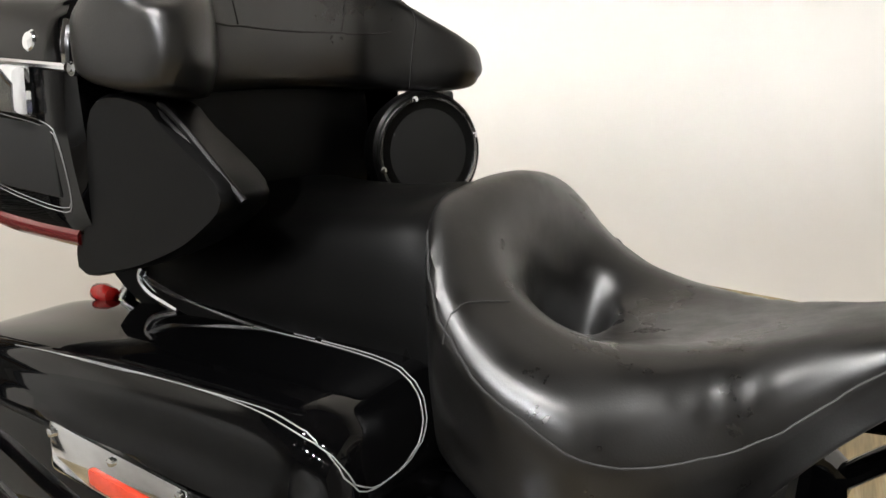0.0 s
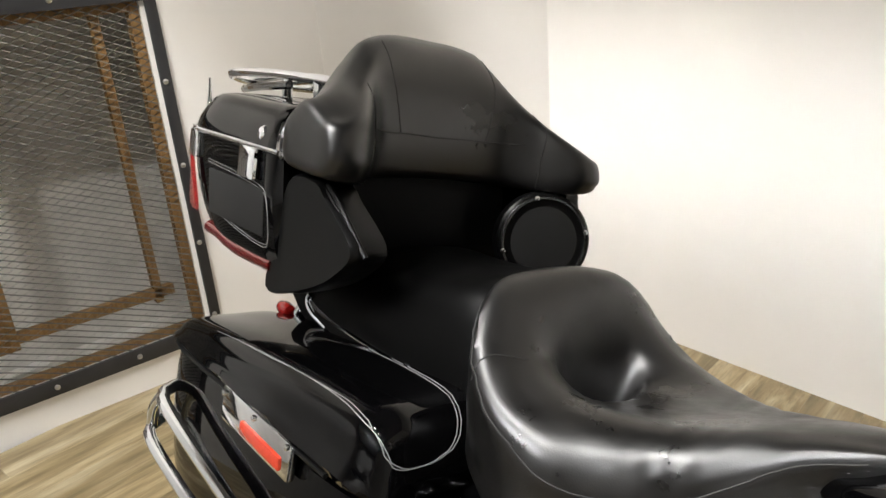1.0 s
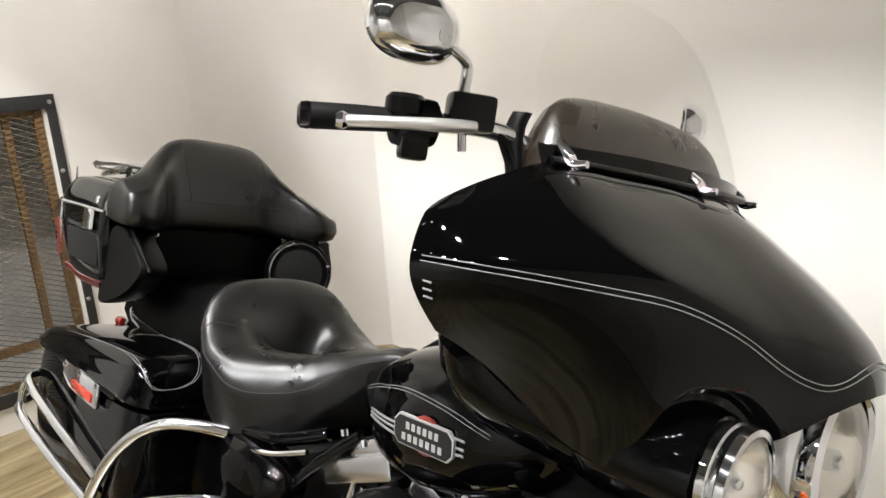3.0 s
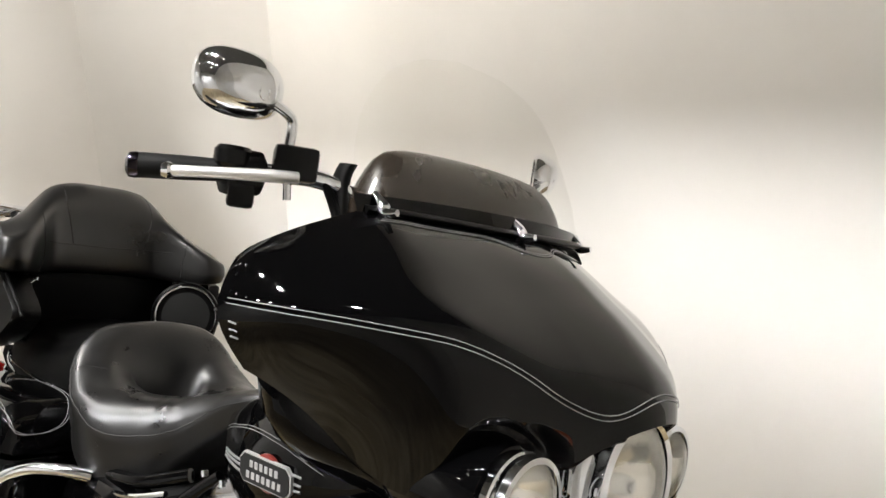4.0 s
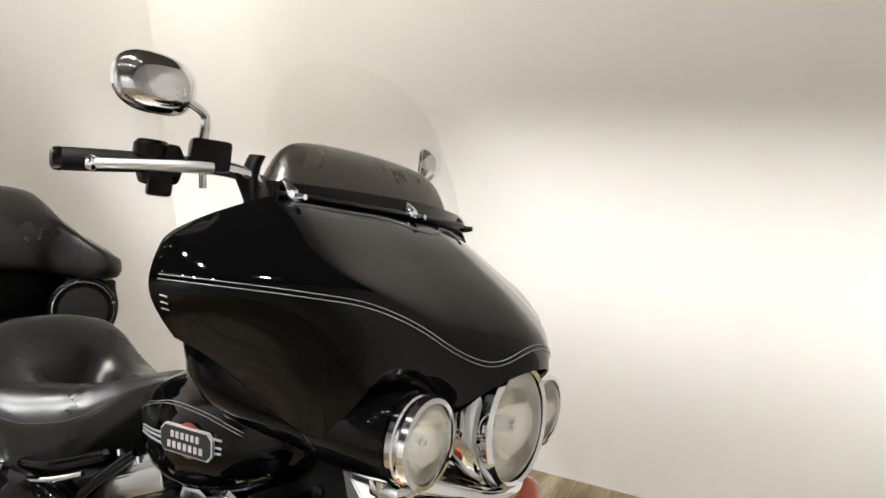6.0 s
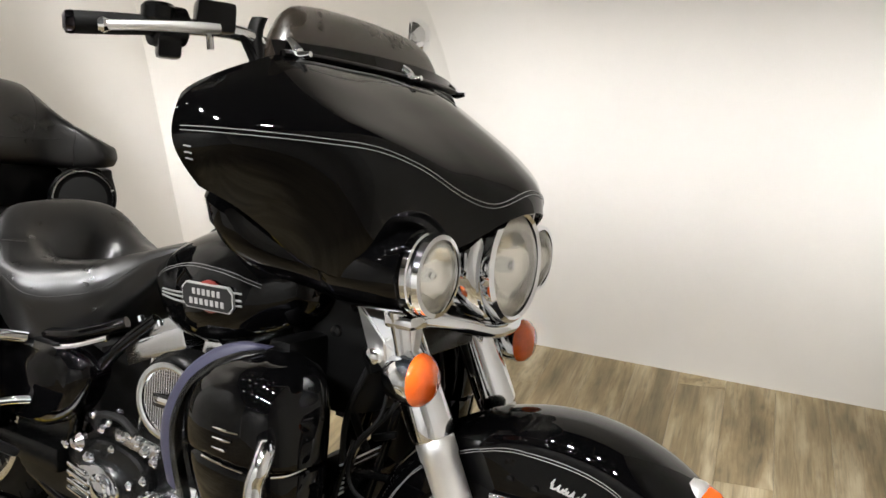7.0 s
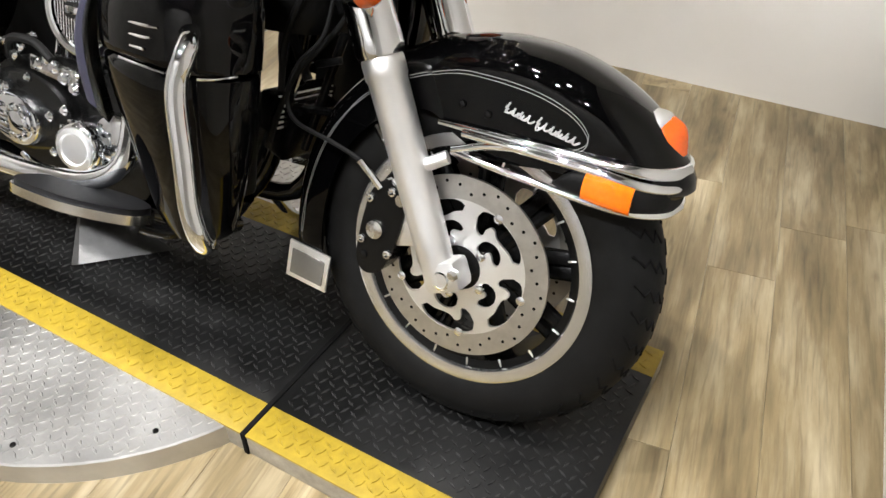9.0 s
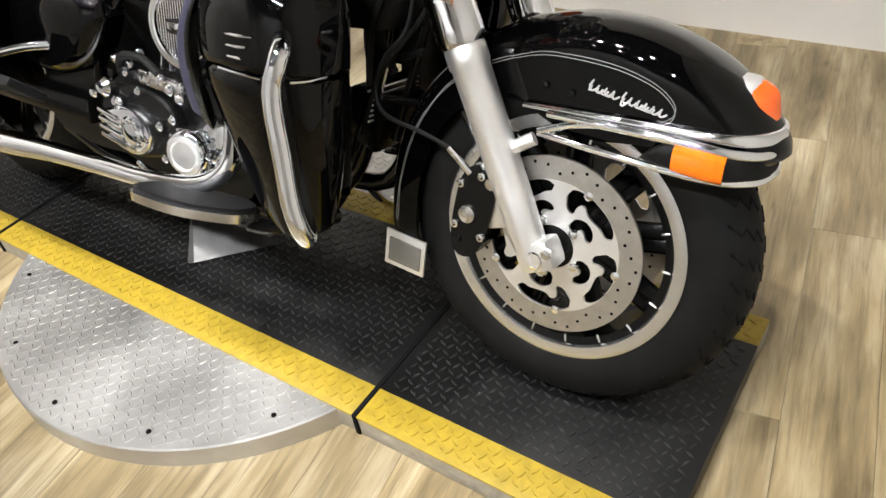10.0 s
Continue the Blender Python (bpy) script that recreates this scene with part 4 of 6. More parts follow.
# ---- inner fairing and dash hood, seen through the screen
hood = []
for x, hw, zt in ((1.150, 0.232, 1.248), (1.156, 0.244, 1.270), (1.168, 0.250, 1.282), (1.188, 0.256, 1.284), (1.215, 0.258, 1.250), (1.24, 0.258, 1.17)):
    hood.append([(x, s * hw, (zt - 1.15) * (1 - 0.72 * abs(s) ** 11 - 0.10 * s * s) + 1.15) for s in np.linspace(-1, 1, 15)] + [(x, hw * 0.9, 1.12), (x, 0, 1.115), (x, -hw * 0.9, 1.12)])
part("dash_hood", steer(loft(hood, 24, 64)), HOODM, BIKE, "dark dash hood", angle=60)

for sg in (-1, 1):
    part("dash_bezel", steer(loft([[(x0 + dx, sg * (y0 + dy), z) for dx, dy in ((-0.010, -0.008), (0.012, -0.010), (0.016, 0.006), (-0.004, 0.010))] for z, x0, y0 in ((1.160, 1.165, 0.252), (1.185, 1.160, 0.254), (1.225, 1.150, 0.250), (1.248, 1.152, 0.242))], 10, 20)), PLASTIC, BIKE, "black upright dash bezel")

# ---- headlight
HL = (1.512, 0.0, 0.88)
head = part("headlight", lathe([(-0.14, 0.07), (-0.10, 0.085), (-0.03, 0.093), (0.0, 0.096), (0.012, 0.095), (0.018, 0.089), (0.014, 0.084)], HL, (1, 0, 0.03), 48, cap=False), CHROME, BIKE, "round headlight in a chrome nacelle")
part("lens", lathe([(0.008, 0.086), (0.018, 0.07), (0.026, 0.04), (0.029, 0.0)], HL, (1, 0, 0.03), 40, cap=False), LENSG, head, "clear headlight glass")
part("reflector", lathe([(0.004, 0.084), (-0.02, 0.07), (-0.045, 0.04), (-0.052, 0.012)], HL, (1, 0, 0.03), 40, cap=False), REFLECTOR, head)
part("bulb", lathe([(0, 0.012), (0.02, 0.012), (0.028, 0.006), (0.028, 0)], (1.475, 0, 0.879), (1, 0, 0.03), 16), CHROME, head)
NAC = [[(1.40, 0.115 * math.cos(a), 0.885 + 0.10 * math.sin(a)) for a in np.linspace(0, 2 * math.pi, 17)[:-1]], [(1.46, 0.118 * math.cos(a), 0.885 + 0.108 * math.sin(a)) for a in np.linspace(0, 2 * math.pi, 17)[:-1]], [(1.500, 0.107 * math.cos(a), 0.882 + 0.102 * math.sin(a)) for a in np.linspace(0, 2 * math.pi, 17)[:-1]], [(1.505, 0.095 * math.cos(a), 0.88 + 0.094 * math.sin(a)) for a in np.linspace(0, 2 * math.pi, 17)[:-1]]]
part("nacelle", loft(NAC, 16, 44, cap=False), CHROME, head, "chrome headlight nacelle")
for sg in (-1, 1):
    c = (1.490, -0.206, 0.877) if sg < 0 else (1.479, 0.174, 0.877)
    spot = part("spot_lamp", lathe([(-0.185, 0.03), (-0.175, 0.05), (-0.14, 0.064), (-0.022, 0.065), (-0.02, 0.058), (-0.045, 0.056), (-0.05, 0.0)], c, (1, 0, 0), 36), PAINT, BIKE, "round passing lamp with a black shell")
    part("bezel", lathe([(-0.021, 0.057), (-0.017, 0.062), (-0.008, 0.0625), (-0.006, 0.060), (0.0, 0.060), (0.004, 0.063), (0.012, 0.061), (0.013, 0.054)], c, (1, 0, 0), 36, cap=False), CHROME, spot, "chrome lamp rim")
    part("lens", lathe([(0.006, 0.055), (0.016, 0.045), (0.023, 0.022), (0.025, 0)], c, (1, 0, 0), 32, cap=False), LENSG, spot)
    part("reflector", lathe([(0.004, 0.055), (-0.012, 0.045), (-0.03, 0.02), (-0.033, 0.006)], c, (1, 0, 0), 32, cap=False), REFLECTOR, spot)
    part("bulb", lathe([(-0.034, 0.009), (-0.014, 0.009), (-0.008, 0.005), (-0.007, 0)], c, (1, 0, 0), 14), CHROME, spot)
    c = (1.458, -0.194, 0.715) if sg < 0 else (1.452, 0.176, 0.715)
    sig = part("turn_signal", lathe([(-0.045, 0.016), (-0.03, 0.034), (0.0, 0.041), (0.016, 0.041)], c, (1, 0, 0.05), 30), CHROME, BIKE, "chrome bullet turn signal with an amber lens")
    part("lens", lathe([(0.016, 0.041), (0.026, 0.038), (0.036, 0.026), (0.040, 0.0)], c, (1, 0, 0.05), 30), AMBER, sig, "amber lens")

# ---- light bar, fork cowls
part("light_bar", steer(tube([(1.415, -0.206, 0.812), (1.43, -0.17, 0.800), (1.475, -0.11, 0.790), (1.505, -0.05, 0.775), (1.512, 0, 0.772), (1.505, 0.05, 0.775), (1.475, 0.11, 0.790), (1.43, 0.17, 0.80), (1.415, 0.19, 0.812)], 0.0125, 12), False), CHROME, BIKE, "chrome auxiliary light bar")
for sg in (-1, 1):
    part("lamp_stalk", tube([(1.43, sg * 0.20, 0.83), (1.435, sg * 0.198, 0.79), (1.445, sg * 0.195, 0.735)], [0.02, 0.016, 0.012], 12), CHROME, BIKE)
    part("lamp_clamp", rbox((1.44, sg * 0.19, 0.80), (0.05, 0.05, 0.022), 0.008), CHROME, BIKE)
    cowl = bmesh.new()
    rim_pts = [(1.338, 0.188, 0.822), (1.387, 0.186, 0.808), (1.450, 0.176, 0.800), (1.447, 0.178, 0.724), (1.408, 0.186, 0.707), (1.372, 0.190, 0.742)]
    deep = [(1.335, 0.11, 0.82), (1.38, 0.11, 0.82), (1.42, 0.11, 0.815), (1.42, 0.11, 0.74), (1.39, 0.11, 0.72), (1.36, 0.11, 0.75)]
    hi = [cowl.verts.new((x, sg * y, z)) for x, y, z in rim_pts]
    lo = [cowl.verts.new((x, sg * y, z)) for x, y, z in deep]
    mid = cowl.verts.new((1.418, sg * 0.214, 0.768))
    for k in range(6):
        cowl.faces.new((hi[k], hi[(k + 1) % 6], mid))
        cowl.faces.new((hi[k], lo[k], lo[(k + 1) % 6], hi[(k + 1) % 6]))
    bmesh.ops.recalc_face_normals(cowl, faces=cowl.faces[:])
    bmesh.ops.bevel(cowl, geom=cowl.edges[:], offset=0.0025, segments=2, affect="EDGES")
    part("fork_cowl", cowl, COWLM, BIKE, "folded chrome fork cowl", angle=25)
    part("fork_sleeve", tube([(1.405, sg * 0.122, 0.655), (1.36, sg * 0.122, 0.745)], 0.02, 12, 2, smooth=False), BLACKMET, BIKE)
    part("pod_back", rbox((1.205, sg * 0.155, 0.52), (0.05, 0.11, 0.42), 0.012), PLASTIC, BIKE, "black inner panel of the lower fairing")
    part("cowl_bolt", lathe([(0, 0.014), (0.010, 0.013), (0.014, 0.007), (0.014, 0)], (1.392, sg * 0.196, 0.738), (0, sg, 0), 16), CHROME, BIKE)
    part("cowl_bolt", lathe([(0, 0.010), (0.006, 0.009), (0.008, 0)], (1.298, sg * 0.175, 0.757), (0, sg, 0), 14), BLACKMET, BIKE)
part("neck_cover", loft([[(x0, sy * 0.10, z) for x0, sy in ((xa, -1), (xa, 1), (xb, 0.8), (xb, -0.8))] for z, xa, xb in ((0.595, 1.175, 1.295), (0.61, 1.16, 1.305), (0.70, 1.15, 1.32), (0.84, 1.15, 1.31))], 12, 24), PLASTIC, BIKE, "black steering neck cover", angle=40)
part("radiator", rbox((1.222, 0, 0.455), (0.035, 0.17, 0.065), 0.006, (0, 15, 0)), BLACKMET, BIKE, "black oil cooler")
for k in range(7):
    part("cooler_fin", rbox((1.243, 0, 0.428 + k * 0.009), (0.004, 0.15, 0.004), 0.001, (0, 15, 0), seg=1), SATIN, BIKE)
part("frame_stay", tube([(1.251, -0.03, 0.615), (1.232, -0.03, 0.53), (1.216, -0.03, 0.45), (1.205, -0.03, 0.40)], 0.013, 10), BLACKMET, BIKE, "black frame stay")
part("frame_stay", tube([(1.333, -0.03, 0.60), (1.312, -0.03, 0.53), (1.289, -0.03, 0.456), (1.27, -0.03, 0.39)], 0.008, 10), BLACKMET, BIKE)
part("stay_bar", tube([(1.163, -0.04, 0.440), (1.25, -0.04, 0.462), (1.34, -0.04, 0.472)], 0.008, 8), BLACKMET, BIKE)
part("brake_hose", tube([(1.37, -0.08, 0.64), (1.345, -0.08, 0.605), (1.30, -0.08, 0.555), (1.273, -0.08, 0.517), (1.25, -0.08, 0.46), (1.235, -0.08, 0.405)], 0.005, 8), RUBBER, BIKE)
part("yoke", rbox((1.36, 0, 0.72), (0.10, 0.25, 0.05), 0.012, (0, -26, 0)), BLACKMET, BIKE)
part("yoke", rbox((1.32, 0, 0.82), (0.10, 0.25, 0.05), 0.012, (0, -26, 0)), BLACKMET, BIKE)
part("steering_head", lathe([(0, 0.04), (0.25, 0.04)], (1.29, 0, 0.65), RAKE, 20), PAINT, BIKE)
part("down_tube", tube([(1.27, 0, 0.72), (1.23, 0, 0.55), (1.16, 0, 0.32), (1.10, 0, 0.24)], 0.022, 12), PAINT, BIKE, "black frame down tube")
part("wiring_loom", tube([(1.33, -0.05, 0.80), (1.27, -0.07, 0.70), (1.25, -0.06, 0.60), (1.29, -0.06, 0.52)], 0.008, 8), RUBBER, BIKE)
part("wiring_loom", tube([(1.35, -0.09, 0.76), (1.30, -0.10, 0.66), (1.27, -0.10, 0.58), (1.26, -0.09, 0.50)], 0.006, 8), RUBBER, BIKE)

# ---- fuel tank
tank = []
for x, hw, zt, zb in ((0.70, 0.045, 0.775, 0.735), (0.76, 0.085, 0.80, 0.70), (0.85, 0.135, 0.85, 0.665), (0.95, 0.165, 0.885, 0.655), (1.05, 0.172, 0.905, 0.67), (1.15, 0.165, 0.905, 0.70), (1.22, 0.14, 0.89, 0.74), (1.25, 0.08, 0.86, 0.77)):
    hw, zt, zb = hw * 1.15, zt + 0.014, zb + 0.010
    zm = zb + (zt - zb) * 0.45
    tank.append([(x, 0, zt), (x, hw * 0.5, zt - 0.012), (x, hw * 0.86, zm + (zt - zm) * 0.62), (x, hw, zm), (x, hw * 0.88, zb + 0.02), (x, hw * 0.5, zb), (x, 0, zb),
                 (x, -hw * 0.5, zb), (x, -hw * 0.88, zb + 0.02), (x, -hw, zm), (x, -hw * 0.86, zm + (zt - zm) * 0.62), (x, -hw * 0.5, zt - 0.012)])
TANK = part("fuel_tank", loft(tank, 36, 40), PAINT, BIKE, "gloss black fuel tank")
for sg in (-1, 1):
    pinstripe("pinstripe", [(0.78, sg * 0.11, 0.775), (0.85, sg * 0.16, 0.805), (0.95, sg * 0.18, 0.825), (1.05, sg * 0.19, 0.825), (1.14, sg * 0.18, 0.81)], TANK, 30)
    # three fine bars that run from the badge to the rear tip, and three short ones before it
    for k in range(3):
        part("pinstripe", tube(snap(spline([(0.83, sg * 0.2, 0.757 - k * 0.006), (0.95, sg * 0.22, 0.770 - k * 0.010)], 10), TANK, 0.0004), 0.0022, 6, smooth=False), STRIPE, TANK)
        part("pinstripe", tube(snap(spline([(1.085, sg * 0.22, 0.788 - k * 0.013), (1.105, sg * 0.22, 0.788 - k * 0.013)], 4), TANK, 0.0004), 0.0022, 6, smooth=False), STRIPE, TANK)
    # tank badge: red roundel, dark plate with a silver edge and two rows of plain bars
    at = snap([(1.026, sg * 0.28, 0.770)], TANK, 0.0)[0]
    nrm = Vector((0.06, sg * 1.0, -0.12)).normalized()
    xd = Vector((1, 0, 0)) - nrm * nrm.x
    badge = part("tank_badge", lathe([(0, 0.030), (0.005, 0.030), (0.006, 0.028), (0.006, 0)], at, nrm, 32), BADGE_RED, TANK, "red roundel badge with a silver-edged plate")
    up = 1 if sg < 0 else -1
    octo = [(-0.060, -0.013), (-0.050, -0.024), (0.050, -0.024), (0.060, -0.013), (0.060, 0.013), (0.050, 0.024), (-0.050, 0.024), (-0.060, 0.013)]
    part("plate_edge", prism(octo, at + nrm * 0.006, nrm, 0.006, None, xd), BADGE_PALE, badge, smooth=False)
    part("plate", prism([(x * 0.95, y * 0.89) for x, y in octo], at + nrm * 0.008, nrm, 0.006, None, xd), MATTE, badge, smooth=False)
    yd = nrm.cross(xd.normalized())
    for row, (wid, dy) in enumerate(((0.070, 0.009), (0.086, -0.009))):
        lift = at + nrm * 0.0105 + yd * dy * up * (1 if sg < 0 else -1) * (1 if yd.z > 0 else -1)
        count = 6 if row == 0 else 7
        for k in range(count):
            mid = (k + 0.5) / count - 0.5
            bw = wid / count * 0.30
            part("bar", prism([(-bw, -0.0055), (bw, -0.0055), (bw, 0.0055), (-bw, 0.0055)], lift + xd.normalized() * mid * wid, nrm, 0.003, None, xd), BADGE_PALE, badge, smooth=False)
con = []
for x, hw, zb, zt in ((0.70, 0.03, 0.76, 0.785), (0.78, 0.042, 0.79, 0.825), (0.88, 0.055, 0.84, 0.890), (0.965, 0.064, 0.87, 0.928), (0.99, 0.072, 0.88, 0.948), (1.03, 0.076, 0.89, 0.968), (1.07, 0.074, 0.89, 0.978), (1.10, 0.06, 0.89, 0.970)):
    con.append([(x, 0, zt), (x, hw * 0.75, zt - 0.004), (x, hw, zt - 0.016), (x, hw, zb), (x, 0, zb - 0.01), (x, -hw, zb), (x, -hw, zt - 0.016), (x, -hw * 0.75, zt - 0.004)])
console = part("tank_console", loft(con, 24, 30), CHROME, TANK, "chrome tank console")
part("fuel_cap", lathe([(0, 0.034), (0.008, 0.036), (0.016, 0.033), (0.02, 0.02), (0.02, 0)], (0.925, 0.0, 0.905), (-0.3, 0, 1), 28), CHROME, TANK, "chrome fuel cap")

# ---- lower fairing pod in front of the engine in two halves, engine guard
def pod_half(rows, nu):
    rings = []
    for z, x0, x1, y0, y1 in rows:
        xm, ym = (x0 + x1) / 2, (y0 + y1) / 2
        rings.append([(x0, -y0, z), (xm, -y0, z), (x1, -y0, z), (x1 + 0.005, -ym, z), (x1 - 0.02, -y1 + 0.012, z), (xm + 0.02, -y1, z), (x0 + 0.03, -y1 + 0.018, z), (x0 - 0.002, -ym, z)])
    return loft(rings, nu, 44)


both("lower_fairing", pod_half(((0.29, 1.19, 1.27, 0.225, 0.285), (0.30, 1.165, 1.285, 0.215, 0.295), (0.40, 1.128, 1.305, 0.212, 0.312), (0.50, 1.098, 1.314, 0.21, 0.327), (0.545, 1.089, 1.316, 0.21, 0.331), (0.5545, 1.091, 1.314, 0.212, 0.328), (0.5555, 1.10, 1.30, 0.22, 0.318)), 30), PAINT, BIKE, "gloss black lower fairing pod")
both("pod_cover", pod_half(((0.5585, 1.10, 1.30, 0.22, 0.318), (0.5595, 1.087, 1.317, 0.211, 0.330), (0.569, 1.084, 1.319, 0.21, 0.334), (0.62, 1.086, 1.320, 0.21, 0.336), (0.655, 1.096, 1.317, 0.208, 0.332), (0.685, 1.116, 1.306, 0.205, 0.318), (0.706, 1.145, 1.285, 0.205, 0.295), (0.718, 1.185, 1.25, 0.21, 0.262)), 36), PAINT, BIKE, "gloss black pod cover with louvres")
g = tube([(1.285, -0.315, 0.612), (1.315, -0.345, 0.613), (1.328, -0.366, 0.598), (1.320, -0.371, 0.565), (1.321, -0.372, 0.53), (1.332, -0.372, 0.468), (1.341, -0.370, 0.40), (1.350, -0.362, 0.355), (1.335, -0.33, 0.325), (1.27, -0.27, 0.325)], 0.0145, 14)
both("engine_guard", g, CHROME, BIKE, "chrome tubular engine guard")

for sg in (-1, 1):
    # a flat vinyl band between an outer and an inner edge, then the narrow dull rim of the pod inside it
    edge_out = spline([(0.985, 0.236, 0.44), (0.973, 0.244, 0.51), (0.992, 0.252, 0.577), (1.042, 0.253, 0.655), (1.108, 0.252, 0.706), (1.155, 0.246, 0.725), (1.185, 0.242, 0.727), (1.205, 0.238, 0.722)], 48)
    edge_in = spline([(1.040, 0.266, 0.44), (1.034, 0.277, 0.52), (1.045, 0.284, 0.585), (1.082, 0.284, 0.650), (1.130, 0.279, 0.692), (1.165, 0.268, 0.711), (1.188, 0.258, 0.718), (1.207, 0.241, 0.720)], 48)
    lip = spline([(1.105, 0.300, 0.44), (1.088, 0.312, 0.52), (1.086, 0.316, 0.585), (1.110, 0.312, 0.648), (1.145, 0.300, 0.684), (1.178, 0.284, 0.704), (1.200, 0.268, 0.713), (1.215, 0.248, 0.717)], 48)
    for nm, ea, eb, lift, m, lab in (("pod_trim", edge_out, edge_in, 0.010, VINYL, "slate-blue vinyl edging of the lower fairing"), ("pod_rim", edge_in, lip, 0.003, BLACKMET, "dull black rim of the lower fairing")):
        rows = []
        for a, b in zip(ea, eb):
            a, b = Vector(a), Vector(b)
            mid = (a + b) / 2 + Vector((-0.4, 0.8, 0.3)).normalized() * lift
            inner = (a + b) / 2 - Vector((0, 0.02, 0))
            rows.append([(q.x, sg * q.y, q.z) for q in (a, a.lerp(mid, 0.55) + Vector((-0.002, 0.003, 0.001)), mid, b.lerp(mid, 0.5) + Vector((0, 0.002, 0.001)), b, inner)])
        band = bmesh.new()
        sheet(band, rows, close_v=True, cap=True)
        bmesh.ops.recalc_face_normals(band, faces=band.faces[:])
        part(nm, band, m, BIKE, lab, angle=60)
    for k in range(3):
        part("vent_slat", tube([(1.192, sg * 0.3325, 0.611 - k * 0.016), (1.22, sg * 0.3355, 0.612 - k * 0.016), (1.25 - k * 0.014, sg * 0.3365, 0.614 - k * 0.016)], [0.0016, 0.0026, 0.0016], 8, flat=1.0), CHROME, BIKE)
    # thin chrome lines in the pod seam draw the highlight along its edge
    part("pod_hinge", tube([(1.165, sg * 0.328, 0.557), (1.21, sg * 0.334, 0.557), (1.262, sg * 0.336, 0.557)], 0.0022, 8), CHROME, BIKE)
    part("pod_hinge", tube([(1.305, sg * 0.322, 0.557), (1.319, sg * 0.30, 0.557), (1.3205, sg * 0.262, 0.557)], 0.0022, 8), CHROME, BIKE)

# ---- engine: case, cylinders with fins, rocker covers, covers and air cleaner
eng = loft([[(0.62, yy, 0.25), (0.95, yy, 0.22), (1.04, yy, 0.30), (1.0, yy, 0.42), (0.82, yy, 0.46), (0.64, yy, 0.42), (0.56, yy, 0.33)] for yy in (-0.15, -0.13, 0.13, 0.15)], 8, 36)
engine = part("engine_case", eng, BLACKMET, BIKE, "black engine crankcase", angle=60)
part("gearbox", loft([[(0.34, yy, 0.26), (0.60, yy, 0.24), (0.62, yy, 0.36), (0.56, yy, 0.45), (0.36, yy, 0.43)] for yy in (-0.13, -0.115, 0.12)], 6, 26), BLACKMET, BIKE, "black gearbox", angle=60)
for cx, lean_x in ((0.78, -0.40), (0.96, 0.38)):
    way = Vector((lean_x, 0, 1)).normalized()
    base = Vector((0.885 + 0.075 * (lean_x > 0), -0.02, 0.432))
    part("cylinder", lathe([(0, 0.055), (0.20, 0.055)], base, way, 24), BLACKMET, engine, "black finned cylinder")
    for k in range(9):
        c = base + way * (0.03 + k * 0.0175)
        part("fin", rbox(c, (0.145, 0.20, 0.0045), 0.0015, (0, math.degrees(math.atan2(way.x, way.z)), 0), seg=1), SATIN if k % 2 else BLACKMET, engine)
    c = base + way * 0.215
    part("rocker_cover", rbox(c, (0.19, 0.235, 0.046), 0.008, (0, math.degrees(math.atan2(way.x, way.z)), 0)), POLISH, engine, "polished rocker cover")
    part("rocker_cover", rbox(c + way * 0.033, (0.165, 0.20, 0.036), 0.010, (0, math.degrees(math.atan2(way.x, way.z)), 0)), POLISH, engine)
    for dx in (-0.06, 0.0, 0.06):
        part("cover_bolt", lathe([(0, 0.007), (0.012, 0.007), (0.013, 0)], c + Vector((dx, -0.10, 0.04)), way, 8), CHROME, engine)
    for dx in (-0.014, 0.014):
        part("pushrod_tube", tube([(0.80 + dx + (0.05 if lean_x > 0 else -0.03), -0.135, 0.40), base + way * 0.19 + Vector((dx, -0.11, 0))], 0.006, 10, 2, smooth=False), CHROME, engine, "chrome pushrod tube")
# black cam cover with cap nuts, a ribbed chrome cover before it
cam_out = [(0.60, 0.335), (0.62, 0.39), (0.70, 0.42), (0.80, 0.41), (0.845, 0.37), (0.84, 0.31), (0.77, 0.275), (0.66, 0.265)]
gear = part("gear_cover", loft([[(x, yy, z) for x, z in (cam_out if k < 2 else [(0.72 + (x - 0.72) * 0.93, 0.345 + (z - 0.345) * 0.9) for x, z in cam_out])] for k, yy in enumerate((-0.14, -0.166, -0.174))], 6, 40), BLACKMET, engine, "black gear cover with chrome cap nuts", angle=30)
rib_out = [(0.612, 0.330), (0.622, 0.352), (0.675, 0.372), (0.725, 0.372), (0.765, 0.345), (0.770, 0.310), (0.745, 0.282), (0.690, 0.276), (0.635, 0.296)]
ribbed = part("ribbed_cover", loft([[(x, yy, z) for x, z in (rib_out if k < 2 else [(0.695 + (x - 0.695) * 0.9, 0.325 + (z - 0.325) * 0.86) for x, z in rib_out])] for k, yy in enumerate((-0.165, -0.186, -0.192))], 6, 44), CHROME, engine, "ribbed chrome cover", angle=30)
for k in range(4):
    part("rib", rbox((0.660 - 0.003 * k, -0.194, 0.298 + k * 0.018), (0.082 - 0.006 * k, 0.009, 0.009), 0.004, (0, 10, 0)), CHROME, ribbed)
hubc = Vector((0.728, -0.192, 0.325))
part("timing_cover", lathe([(0, 0.036), (0.005, 0.037), (0.008, 0.033), (0.006, 0.024), (0.010, 0.022), (0.013, 0.010), (0.013, 0)], hubc, (0, -1, 0), 30), CHROME, engine, "round chrome timing cover")
for a in range(9):
    an = 2 * math.pi * a / 9
    part("bolt", lathe([(0, 0.0062), (0.007, 0.006), (0.009, 0)], hubc + Vector((0.029 * math.cos(an), -0.004, 0.029 * math.sin(an))), (0, -1, 0), 8), CHROME, engine)
